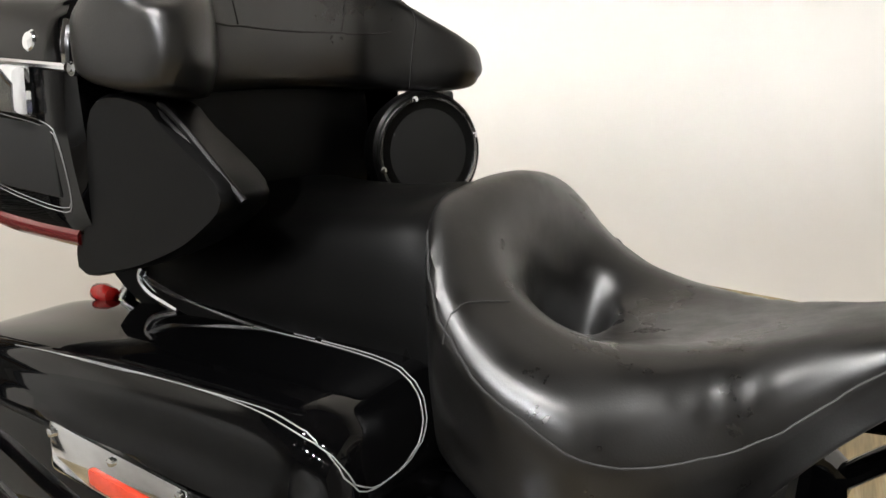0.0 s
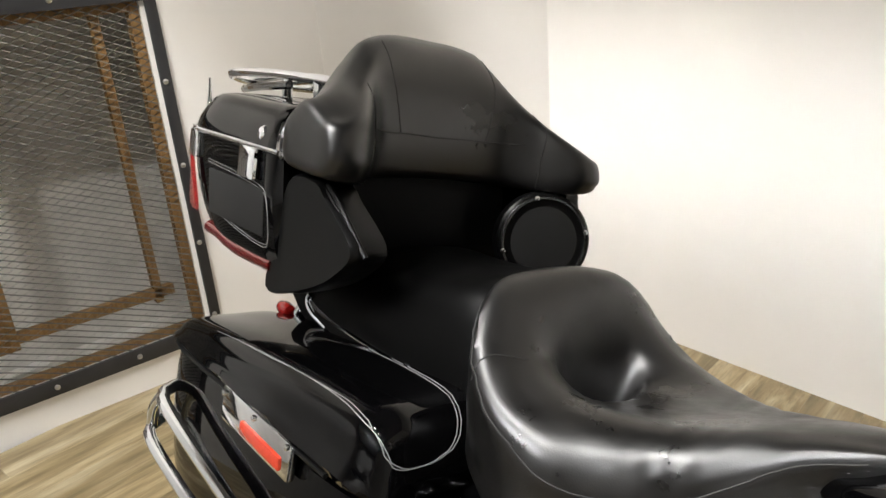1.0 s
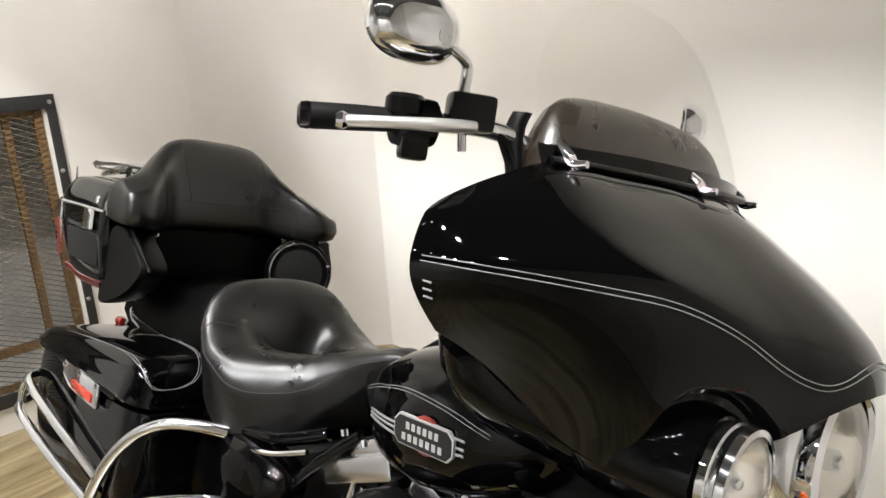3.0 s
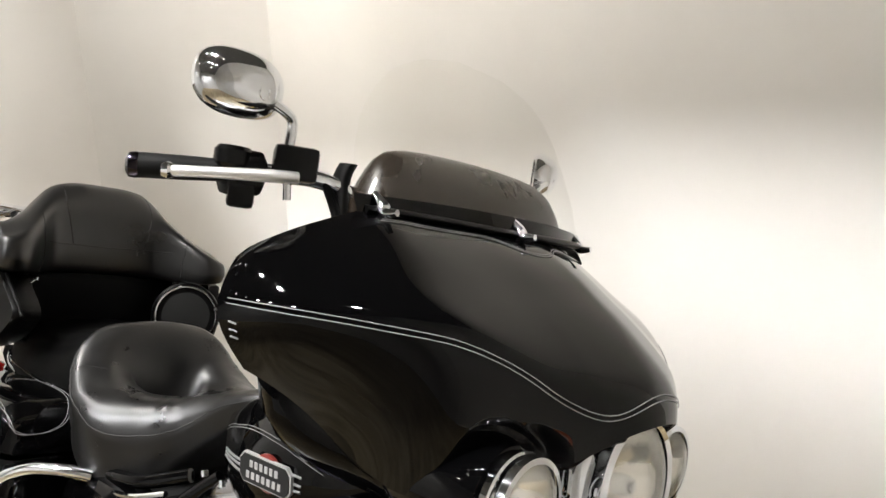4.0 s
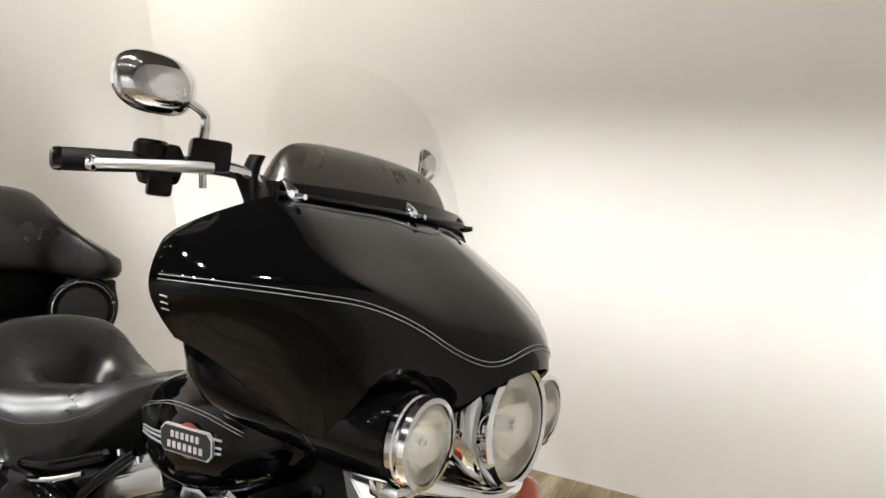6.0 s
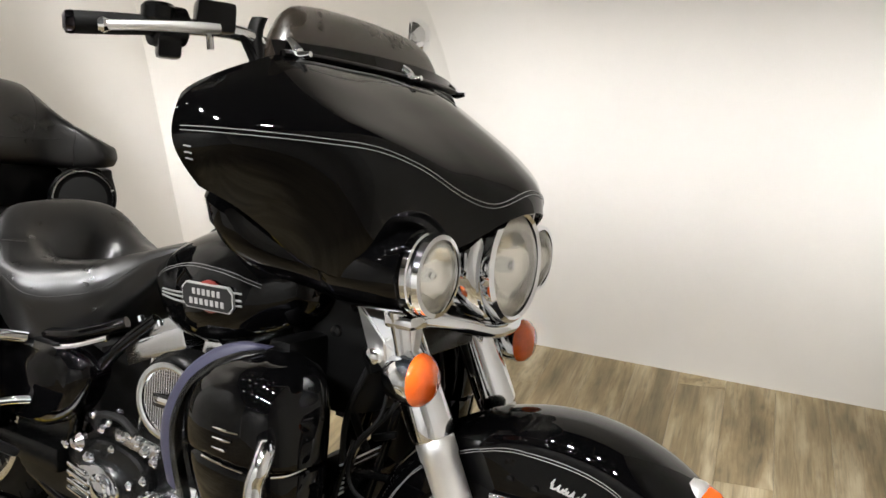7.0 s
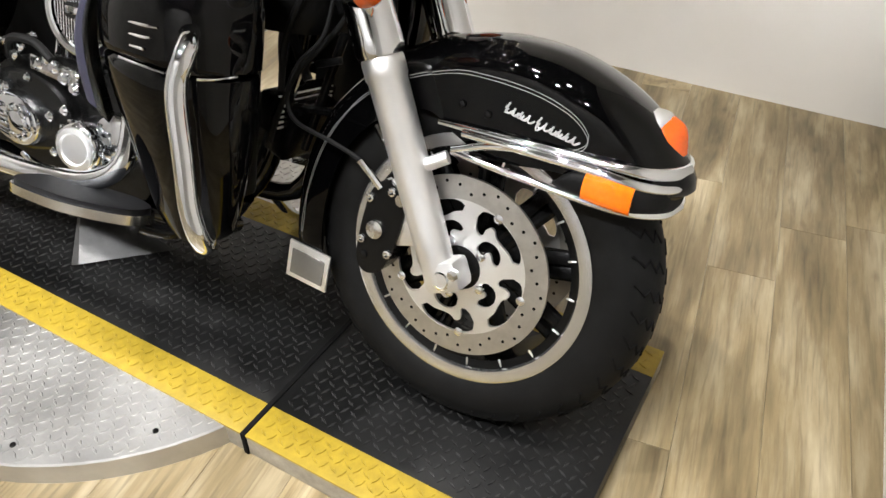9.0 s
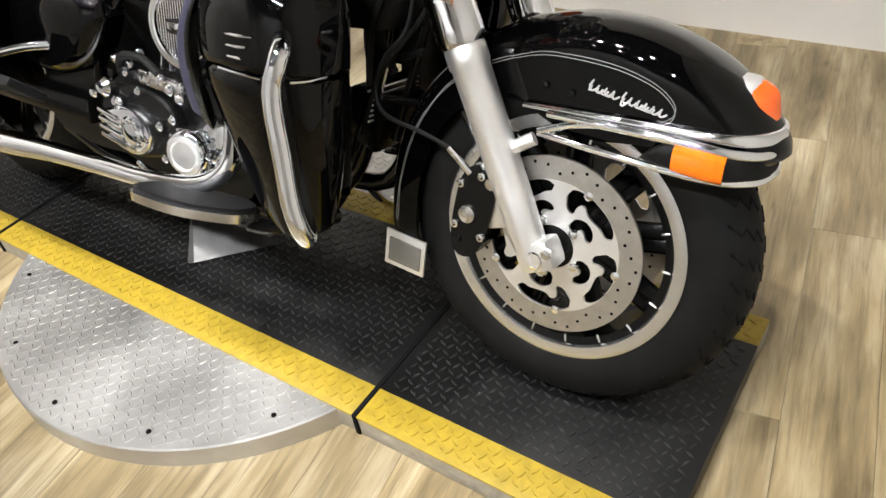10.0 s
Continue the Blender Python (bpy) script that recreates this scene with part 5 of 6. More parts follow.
filt = part("oil_filter", lathe([(0, 0.046), (0.05, 0.050), (0.066, 0.050), (0.078, 0.044), (0.080, 0.040)], (0.885, -0.130, 0.322), (0.20, -1, 0.0), 32), CHROME, engine, "chrome oil filter")
part("cap", lathe([(0.076, 0.041), (0.083, 0.038), (0.085, 0.030), (0.082, 0.027), (0.083, 0)], (0.885, -0.130, 0.322), (0.20, -1, 0.0), 32, cap=False), SATIN, filt, "satin filter cap")
for a in range(10):
    an = 2 * math.pi * a / 10
    part("flute", rbox(Vector((0.897, -0.192, 0.322)) + Vector((0.049 * math.cos(an), 0.0, 0.049 * math.sin(an))), (0.010, 0.022, 0.005), 0.0018, (0, -math.degrees(an) + 90, 0)), CHROME, filt)
part("filter_mount", lathe([(0, 0.046), (0.035, 0.050), (0.045, 0.048), (0.05, 0.036)], (0.955, -0.125, 0.345), (0.2, -1, 0.0), 28), CHROME, engine, "chrome filter mount")
for q, r in (((0.639, -0.175, 0.404), 0.022), ((0.668, -0.178, 0.378), 0.012), ((0.70, -0.17, 0.445), 0.011), ((0.722, -0.172, 0.463), 0.009), ((0.735, -0.172, 0.41), 0.009), ((0.76, -0.165, 0.44), 0.012), ((0.785, -0.168, 0.452), 0.010), ((0.81, -0.17, 0.445), 0.012), ((0.835, -0.17, 0.43), 0.012), ((0.80, -0.178, 0.352), 0.010), ((0.87, -0.175, 0.42), 0.012), ((0.88, -0.178, 0.445), 0.008), ((0.805, -0.178, 0.285), 0.009),
             ((0.655, -0.16, 0.462), 0.010), ((0.74, -0.16, 0.485), 0.010), ((0.55, -0.15, 0.37), 0.012), ((0.69, -0.186, 0.385), 0.009), ((0.845, -0.18, 0.375), 0.010)):
    part("cap_nut", lathe([(0, r), (r * 0.5, r), (r * 0.95, r * 0.55), (r, 0)], q, (0, -1, 0.05), 14), CHROME, engine)
part("hose", tube([(0.675, -0.165, 0.44), (0.70, -0.178, 0.475), (0.76, -0.175, 0.48), (0.80, -0.17, 0.455)], 0.008, 8), RUBBER, engine)
part("lifter_block", rbox((0.80, -0.150, 0.435), (0.13, 0.04, 0.030), 0.006, (0, 5, 0)), CAST, engine)
part("cover_pipe", tube([(0.93, -0.17, 0.28), (0.98, -0.17, 0.31), (1.01, -0.165, 0.36), (1.02, -0.15, 0.42)], 0.011, 12), CHROME, engine, "chrome front exhaust header")
part("shift_rod", tube([(0.74, -0.20, 0.268), (0.83, -0.215, 0.245), (0.90, -0.225, 0.236)], 0.005, 8), CHROME, engine)
AIRC, AIRN = Vector((0.952, -0.16, 0.572)), Vector((0.12, -1, 0.02)).normalized()
air = part("air_cleaner", lathe([(0, 0.086), (0.04, 0.088), (0.054, 0.082), (0.060, 0.074), (0.060, 0.066)], AIRC, AIRN, 44), BLACKMET, engine, "round air cleaner with a mesh face and chrome ring")
part("ring", lathe([(0.058, 0.074), (0.070, 0.073), (0.072, 0.066), (0.070, 0.060), (0.064, 0.057)], AIRC, AIRN, 44, cap=False), CHROME, air, "chrome ring")
part("mesh_face", lathe([(0.060, 0.062), (0.064, 0.03), (0.065, 0)], AIRC, AIRN, 36), MATTE, air, "dark wire-mesh face")
AU = Vector((1, 0.12, 0)).normalized()
AV = AIRN.cross(AU).normalized()
for k in range(-10, 11):
    d = k * 0.0056
    h = math.sqrt(max(0.0, 0.060 ** 2 - d * d))
    for ua, ub in ((AU, AV), (AV, AU)):
        a, b = AIRC + AIRN * 0.0655 + ua * d - ub * h, AIRC + AIRN * 0.0655 + ua * d + ub * h
        part("wire", tube([a, b], 0.0010, 4, 2, smooth=False), POLISH, air)
part("bar", rbox(AIRC + AIRN * 0.070, (0.122, 0.010, 0.026), 0.004, (0, -4, -7)), BLACKMET, air)
part("bar_edge", rbox(AIRC + AIRN * 0.074 + Vector((0.008, 0, 0.002)), (0.085, 0.008, 0.013), 0.003, (0, -4, -7)), CHROME, air, "chrome centre bar")
# ---- exhaust shield, footboard, stand parts
part("exhaust_pipe", tube([(1.03, -0.19, 0.42), (1.04, -0.22, 0.34), (0.98, -0.245, 0.295), (0.86, -0.265, 0.282), (0.72, -0.275, 0.28), (0.56, -0.28, 0.272), (0.42, -0.285, 0.262), (0.25, -0.28, 0.252), (0.08, -0.27, 0.25)], [0.018, 0.018, 0.018, 0.018, 0.020, 0.022, 0.027, 0.032, 0.032], 16), CHROME, BIKE, "long chrome exhaust shield")
board_out = [(0.912, -0.28), (0.915, -0.335), (0.945, -0.367), (1.045, -0.358), (1.115, -0.305), (1.125, -0.26), (1.105, -0.215), (1.04, -0.205), (0.955, -0.235)]
ring = spline([(x, y) for x, y in board_out], 40, True)
for sg in (-1, 1):
    o = [(x, y if sg < 0 else -y) for x, y in ring]
    fb = part("footboard", prism([(x - 1.03, y) for x, y in o], (1.03, 0, 0.260), (0, 0, 1), 0.017, None, (1, 0, 0)), POLISH, BIKE, "rubber-topped rider footboard with a chrome edge")
    cy = sum(y for _, y in o) / len(o)
    part("pad", prism([((x - 1.03) * 0.96, cy + (y - cy) * 0.93) for x, y in o], (1.03, 0, 0.273), (0, 0, 1), 0.011, None, (1, 0, 0)), BOARDRUB, fb, "dark grey rubber footboard pad")
    for ob in (fb, fb.children[0]):
        # the board is folded up a little about its inner hinge
        for v in ob.data.vertices:
            out = max(0.0, abs(v.co.y) - 0.215)
            v.co.z += out * 0.26
            v.co.y -= math.copysign(out * 0.05, v.co.y)
    part("hinge", tube([(1.10, sg * 0.24, 0.25), (1.13, sg * 0.20, 0.235), (1.15, sg * 0.12, 0.24)], 0.014, 10), BLACKMET, fb)
    part("guard_foot", tube([(1.27, sg * 0.27, 0.325), (1.24, sg * 0.22, 0.29), (1.20, sg * 0.12, 0.25)], 0.015, 10), BLACKMET, BIKE)
part("side_stand", tube([(1.02, 0.14, 0.24), (1.03, 0.24, 0.12), (1.04, 0.30, 0.10)], 0.014, 10), CHROME, BIKE, "chrome side stand leg")
part("skid_frame", tube([(1.20, -0.10, 0.30), (1.12, -0.11, 0.225), (0.85, -0.115, 0.205), (0.55, -0.115, 0.205), (0.36, -0.11, 0.25)], 0.02, 10), PAINT, BIKE, "black lower frame rail")
part("skid_frame", tube([(1.20, 0.10, 0.30), (1.12, 0.11, 0.225), (0.85, 0.115, 0.205), (0.55, 0.115, 0.205), (0.36, 0.11, 0.25)], 0.02, 10), PAINT, BIKE)
part("regulator", rbox((1.24, 0.0, 0.42), (0.05, 0.12, 0.10), 0.006, (0, 20, 0)), BLACKMET, BIKE, "black finned regulator")
part("horn_bracket", rbox((1.255, -0.055, 0.50), (0.012, 0.02, 0.07), 0.003, (0, 15, 0)), CHROME, BIKE)

# ---- handlebar, controls, mirrors
bar = part("handlebar", tube([(0.985, -0.465, 1.19), (1.055, -0.375, 1.20), (1.13, -0.26, 1.205), (1.165, -0.18, 1.16), (1.17, -0.08, 1.09), (1.17, 0.08, 1.09), (1.165, 0.18, 1.16), (1.13, 0.26, 1.205), (1.055, 0.375, 1.20), (0.985, 0.465, 1.19)], 0.0127, 12), CHROME, BIKE, "chrome handlebar")
for sg in (-1, 1):
    a, b = Vector((0.988, sg * 0.465, 1.189)), Vector((1.052, sg * 0.378, 1.199))
    d = (b - a).normalized()
    g = part("grip", lathe([(0.002, 0.0155), (0.006, 0.0165), (0.06, 0.0160), (0.115, 0.0145), (0.122, 0.0165), (0.127, 0.0155)], a, d, 24), RUBBER, bar, "black rubber grip")
    part("grip_end", lathe([(-0.012, 0), (-0.012, 0.010), (-0.008, 0.0160), (0.000, 0.0172), (0.004, 0.0165)], a, d, 24), BLACKCHROME, g, "dark chrome grip end cap")
    hs = part("switch_housing", loft([[b + d * k + s * w for s in (Vector((0.5, 0, 0.9)), Vector((0.9, 0, 0.1)), Vector((0.6, 0, -1.0)), Vector((-0.3, 0, -1.1)), Vector((-0.9, 0, 0)), Vector((-0.4, 0, 0.9)))] for k, w in ((0.0, 0.018), (0.006, 0.026), (0.04, 0.028), (0.048, 0.02))], 8, 24), BLACKMET, bar, "black switch housing")
    part("lower_switch", rbox(b + d * 0.028 + Vector((0.0, 0, -0.032)), (0.036, 0.040, 0.032), 0.007, (0, 0, math.degrees(math.atan2(d.y, d.x)))), BLACKMET, hs)
    part("brake_reservoir", rbox(b + d * 0.085 + Vector((0.014, 0, 0.014)), (0.060, 0.044, 0.046), 0.008, (0, 0, math.degrees(math.atan2(d.y, d.x)))), BLACKMET, hs, "black master cylinder")
    part("clamp", lathe([(-0.012, 0.021), (-0.006, 0.026), (0.012, 0.026), (0.018, 0.021)], b + d * 0.012 + Vector((0, 0, 0.014)), (0, 0, 1), 20), BLACKMET, hs)
    lv = [b + d * 0.075 + Vector((0.038, -sg * 0.0, -0.003)), b + d * 0.03 + Vector((0.045, 0, -0.003)), b + d * -0.04 + Vector((0.046, 0, -0.003)), a + d * 0.022 + Vector((0.034, 0, -0.004))]
    part("lever", tube(lv, [0.009, 0.010, 0.0085, 0.009], 12, flat=0.85), SATIN, bar, "polished hand lever")
    part("lever_tip", lathe([(-0.011, 0), (-0.008, 0.008), (0, 0.0115), (0.008, 0.008), (0.011, 0)], lv[-1], d, 16), CHROME, bar)
    part("cable_end", tube([b + d * 0.075 + Vector((0.016, 0, 0.0)), b + d * 0.078 + Vector((0.018, 0, -0.034))], 0.006, 10, 2, smooth=False), CHROME, bar)
    for k in (0, 1):
        part("cable", tube([b + d * 0.135 + Vector((0, 0, -0.005)), b + d * (0.15 + 0.01 * k) + Vector((0.01, 0, -0.05)), b + d * 0.165 + Vector((0.03 + 0.015 * k, 0, -0.12))], 0.005, 8), RUBBER, bar)
    base = b + d * 0.074 + Vector((0.012, 0, 0.03))
    mc = Vector((1.076, sg * 0.388, 1.311))
    MR = Matrix.Rotation(radians(28 * sg), 3, "Z")
    mir = part("mirror", loft([[mc + MR @ Vector((x, 0.060 * w * math.copysign(abs(math.cos(t)) ** 0.8, math.cos(t)), 0.043 * w * math.copysign(abs(math.sin(t)) ** 0.8, math.sin(t)) + 0.006 * w * math.cos(t) * sg)) for t in np.linspace(0, 2 * math.pi, 25)[:-1]] for x, w in ((-0.014, 0.93), (-0.012, 1.0), (0.004, 0.97), (0.02, 0.80), (0.030, 0.50), (0.034, 0.12))], 14, 40), CHROME, bar, "chrome rounded mirror shell")
    part("glass", prism([(0.056 * math.cos(t), 0.039 * math.sin(t)) for t in np.linspace(0, 2 * math.pi, 33)[:-1]], mc + MR @ Vector((-0.0155, 0, 0)), MR @ Vector((-1, 0, 0)), 0.003, None, MR @ Vector((0, 1, 0))), CHROME, mir, "mirror glass")
    part("stem", tube([base, base + Vector((0.002, -0.0, 0.034)), base + Vector((0.004, sg * 0.012, 0.047)), mc + Vector((0.028, -sg * 0.015, -0.012))], [0.008, 0.0075, 0.007, 0.007], 12), CHROME, mir, "chrome mirror stem")
    part("knuckle", lathe([(-0.013, 0), (-0.009, 0.010), (0, 0.014), (0.009, 0.010), (0.013, 0)], mc + Vector((0.03, -sg * 0.015, -0.010)), (1, 0, 0), 16), CHROME, mir)

# the bar stands turned with the fork, a little higher and narrower than its parts are drawn
for ob in [bar] + list(bar.children_recursive):
    for v in ob.data.vertices:
        v.co = turned((v.co.x, v.co.y * 0.96, v.co.z + 0.012), BAR_DEG)

# ---- rider's seat
SEAT_ROWS = (
    # x, middle height, shoulder height, half width, rim height, base height
    (0.283, 0.858, 0.855, 0.10, 0.846, 0.70), (0.300, 0.866, 0.860, 0.145, 0.836, 0.66), (0.320, 0.862, 0.852, 0.178, 0.815, 0.64), (0.340, 0.838, 0.832, 0.200, 0.790, 0.62),
    (0.360, 0.790, 0.806, 0.212, 0.768, 0.61), (0.385, 0.742, 0.782, 0.221, 0.750, 0.60), (0.420, 0.722, 0.762, 0.227, 0.730, 0.582), (0.460, 0.726, 0.752, 0.227, 0.708, 0.570),
    (0.500, 0.736, 0.750, 0.213, 0.690, 0.562), (0.550, 0.750, 0.753, 0.178, 0.684, 0.572), (0.600, 0.764, 0.762, 0.138, 0.694, 0.606), (0.630, 0.774, 0.772, 0.114, 0.710, 0.645),
    (0.660, 0.785, 0.781, 0.092, 0.738, 0.68), (0.700, 0.799, 0.794, 0.072, 0.772, 0.72), (0.755, 0.812, 0.806, 0.050, 0.796, 0.765), (0.790, 0.807, 0.802, 0.03, 0.797, 0.785),
)
XS, ZC, ZM, HW, ZE, ZB = zip(*SEAT_ROWS)
seat = []
for x, zc, zm, w, ze, zb in zip(XS, ZC, ZM, HW, ZE, ZB):
    right = [(x, -w * 0.3, zc + 0.25 * (zm - zc)), (x, -w * 0.58, zm), (x, -w * 0.80, zm - 0.22 * (zm - ze)), (x, -w * 0.945, zm - 0.62 * (zm - ze)), (x, -w, ze - 0.006), (x, -w * 0.985, ze - 0.25 * (ze - zb)), (x, -w * 0.93, ze - 0.65 * (ze - zb)), (x, -w * 0.80, zb)]
    seat.append([(x, 0, zc)] + right + [(x, 0, zb)] + [(a, -b, c) for a, b, c in reversed(right)])
bm = loft(seat, 90, 84)
for v in bm.verts:
    # the sunken button hollow and soft creases round it
    d = math.hypot((v.co.x - 0.392) / 0.032, v.co.y / 0.062)
    if v.co.z > 0.69:
        v.co.z -= 0.115 * math.exp(-(d * d * 0.8) ** 2.6)
        v.co.z += 0.0008 * math.sin(v.co.x * 230 + v.co.y * 60 + 2 * math.sin(v.co.y * 40)) * math.exp(-((v.co.x - 0.585) / 0.04) ** 2) * min(1, abs(v.co.y) / 0.08)
    rim = math.exp(-((v.co.z - 0.715) / 0.03) ** 2) * min(1.0, abs(v.co.y) / 0.12)
    v.co.y += math.copysign(0.0011, v.co.y) * rim * (math.sin(v.co.x * 210 + 9 * math.sin(v.co.z * 30)) * 0.6 + math.sin(v.co.x * 97 + v.co.z * 60))
for v in bm.verts:
    v.co.y -= 0.008 * max(0, 1 - max(0, v.co.x - 0.35) / 0.4)
    if v.co.y > 0:
        v.co.y *= 1 - 0.12 * max(0, 1 - max(0, v.co.x - 0.42) / 0.2)
SEAT = part("rider_seat", bm, SEATM, BIKE, "smooth black leather bucket seat with worn shine")
for sg in (-1, 1):
    line = [(x, sg * (w + 0.02) - 0.006, ze - 0.004) for x, w, ze in list(zip(XS, HW, ZE))[1:-1]]
    part("stitching", tube(snap(spline(line, 90), SEAT, 0.0004), 0.0013, 6, smooth=False), THREAD, SEAT, "grey seam stitching")
    part("stitching", tube(snap(spline([(0.352, sg * 0.25, 0.75), (0.375, sg * 0.21, 0.79), (0.40, sg * 0.16, 0.79)], 16), SEAT, 0.0003), 0.001, 6, smooth=False), THREAD, SEAT)

# ---- passenger seat behind it
pas = []
for x, zc, w, ze, zb in ((-0.14, 0.80, 0.15, 0.76, 0.70), (-0.08, 0.815, 0.17, 0.76, 0.68), (0.03, 0.815, 0.18, 0.755, 0.66), (0.13, 0.822, 0.178, 0.75, 0.64), (0.22, 0.838, 0.175, 0.76, 0.63), (0.285, 0.845, 0.165, 0.765, 0.63), (0.33, 0.80, 0.15, 0.74, 0.63)):
    right = [(x, -w * 0.6, zc - 0.008), (x, -w * 0.9, zc - 0.03), (x, -w, ze - 0.02), (x, -w * 1.0, (ze + zb) / 2), (x, -w * 0.95, zb)]
    pas.append([(x, 0, zc)] + right + [(x, 0, zb)] + [(a, -b, c) for a, b, c in reversed(right)])
part("passenger_seat", loft(pas, 26, 44), LEATHER_SIDE, BIKE, "black vinyl passenger seat")

part("seat_skirt", loft([[(-0.16, yy, 0.72), (0.10, yy, 0.74), (0.27, yy, 0.73), (0.30, yy, 0.60), (0.16, yy, 0.60), (-0.10, yy, 0.66)] for yy in (-0.165, -0.15, 0.15, 0.165)], 6, 36), LEATHER_SIDE, BIKE, "black vinyl seat skirt", angle=50)
part("rear_fender", loft([[(0.345 * math.cos(radians(t)), yy, WZ + 0.345 * math.sin(radians(t))) for yy in (-0.10, -0.07, 0, 0.07, 0.10)] for t in (20, 60, 100, 140, 175, 195)], 30, 12, closed=False), PAINT, BIKE, "gloss black rear fender", solid=0.003)

# ---- backrest pad with forward lobes
pad = []
for y, xf, xb, zt, zb in ((0.0, -0.015, -0.12, 1.152, 0.918), (0.08, -0.012, -0.12, 1.150, 0.918), (0.14, 0.0, -0.12, 1.134, 0.918), (0.18, 0.035, -0.11, 1.102, 0.918), (0.215, 0.080, -0.09, 1.072, 0.920), (0.245, 0.108, -0.06, 1.054, 0.922), (0.27, 0.117, -0.04, 1.042, 0.925), (0.285, 0.117, -0.035, 1.036, 0.928)):
    xm, zm = (xf + xb) / 2, (zt + zb) / 2
    h = zt - zb
    pad.append((y, [(xm - 0.02, zt), (xf - 0.035, zt - 0.022), (xf - 0.008, zm + h * 0.2), (xf + 0.004, zm - h * 0.15), (xf - 0.002, zb + 0.022), (xf - 0.016, zb + 0.004), (xm, zb), (xb + 0.01, zb + 0.01), (xb, zm), (xb + 0.01, zt - 0.03)]))
edge = pad[-1][1]
cx, cz = sum(x for x, _ in edge) / len(edge), sum(z for _, z in edge) / len(edge)
for y, k in ((0.297, 0.95), (0.305, 0.86), (0.309, 0.72), (0.311, 0.5)):
    pad.append((y, [(cx + (x - cx) * k, cz + (z - cz) * k) for x, z in edge]))
secs = [[(x, -y, z) for x, z in s] for y, s in reversed(pad)] + [[(x, y, z) for x, z in s] for y, s in pad[1:]]
bm = loft(secs, 90, 48)
for v in bm.verts:
    v.co.z -= 0.14 * max(0, v.co.y - 0.11) * max(0, (v.co.z - 0.92) / 0.12)
    v.co.y *= 0.955 if v.co.y < 0 else 0.91
PAD = part("backrest", bm, LEATHER, BIKE, "black leather wrap-round passenger backrest")
for sg in (-1, 1):
    part("stitching", tube(snap(spline([(-0.05, sg * 0.118, 1.16), (0.0, sg * 0.112, 1.11), (0.02, sg * 0.10, 1.05), (0.02, sg * 0.09, 1.0)], 26), PAD, 0.0003), 0.0012, 6, smooth=False), THREAD, PAD, "grey seam stitching")
    part("stitching", tube(snap(spline([(0.03, sg * 0.185, 1.08), (0.06, sg * 0.175, 1.03), (0.06, sg * 0.17, 0.98), (0.05, sg * 0.18, 0.92)], 26), PAD, 0.0003), 0.0012, 6, smooth=False), THREAD, PAD)
part("stitching", tube(snap(spline([(0.02, -0.17, 1.0), (0.02, 0.0, 0.995), (0.02, 0.17, 1.0)], 40), PAD, 0.0003), 0.0012, 6, smooth=False), THREAD, PAD)
part("lower_pad", loft([[(-0.045, y, 0.78), (-0.022, y, 0.79), (-0.026, y, 0.90), (-0.045, y, 0.93)] for y in (-0.175, -0.16, 0, 0.16, 0.175)], 20, 24), LEATHER_SIDE, BIKE, "black lower back pad")

# ---- top box


def box_ring(z, x0, x1, w, xr):
    """A level ring of the top box: x1 front, x0 side rear, xr the bowed back."""
    return [(x1, 0, z), (x1, w * 0.7, z), (x1 - 0.003, w * 0.97, z), (x1 - 0.02, w, z), ((x0 + x1) / 2, w, z), (x0 + 0.02, w * 0.99, z), (x0 - 0.02, w * 0.9, z), (xr + 0.02, w * 0.5, z), (xr, 0, z),
            (xr + 0.02, -w * 0.5, z), (x0 - 0.02, -w * 0.9, z), (x0 + 0.02, -w * 0.99, z), ((x0 + x1) / 2, -w, z), (x1 - 0.02, -w, z), (x1 - 0.003, -w * 0.97, z), (x1, -w * 0.7, z)]


trunk = part("top_box", loft([box_ring(*q) for q in ((0.752, -0.20, -0.045, 0.245, -0.26), (0.765, -0.26, -0.037, 0.266, -0.32), (0.80, -0.305, -0.035, 0.276, -0.375), (0.87, -0.345, -0.035, 0.284, -0.425), (0.94, -0.36, -0.035, 0.287, -0.445), (0.950, -0.36, -0.035, 0.287, -0.445))], 24, 72), PAINT, BIKE, "gloss black top box")
part("lid", loft([box_ring(*q) for q in ((0.954, -0.36, -0.035, 0.287, -0.445), (0.975, -0.355, -0.037, 0.283, -0.44), (1.004, -0.335, -0.043, 0.271, -0.42), (1.020, -0.31, -0.055, 0.252, -0.39), (1.029, -0.22, -0.09, 0.17, -0.28))], 20, 72), PAINT, trunk, "domed gloss black lid")
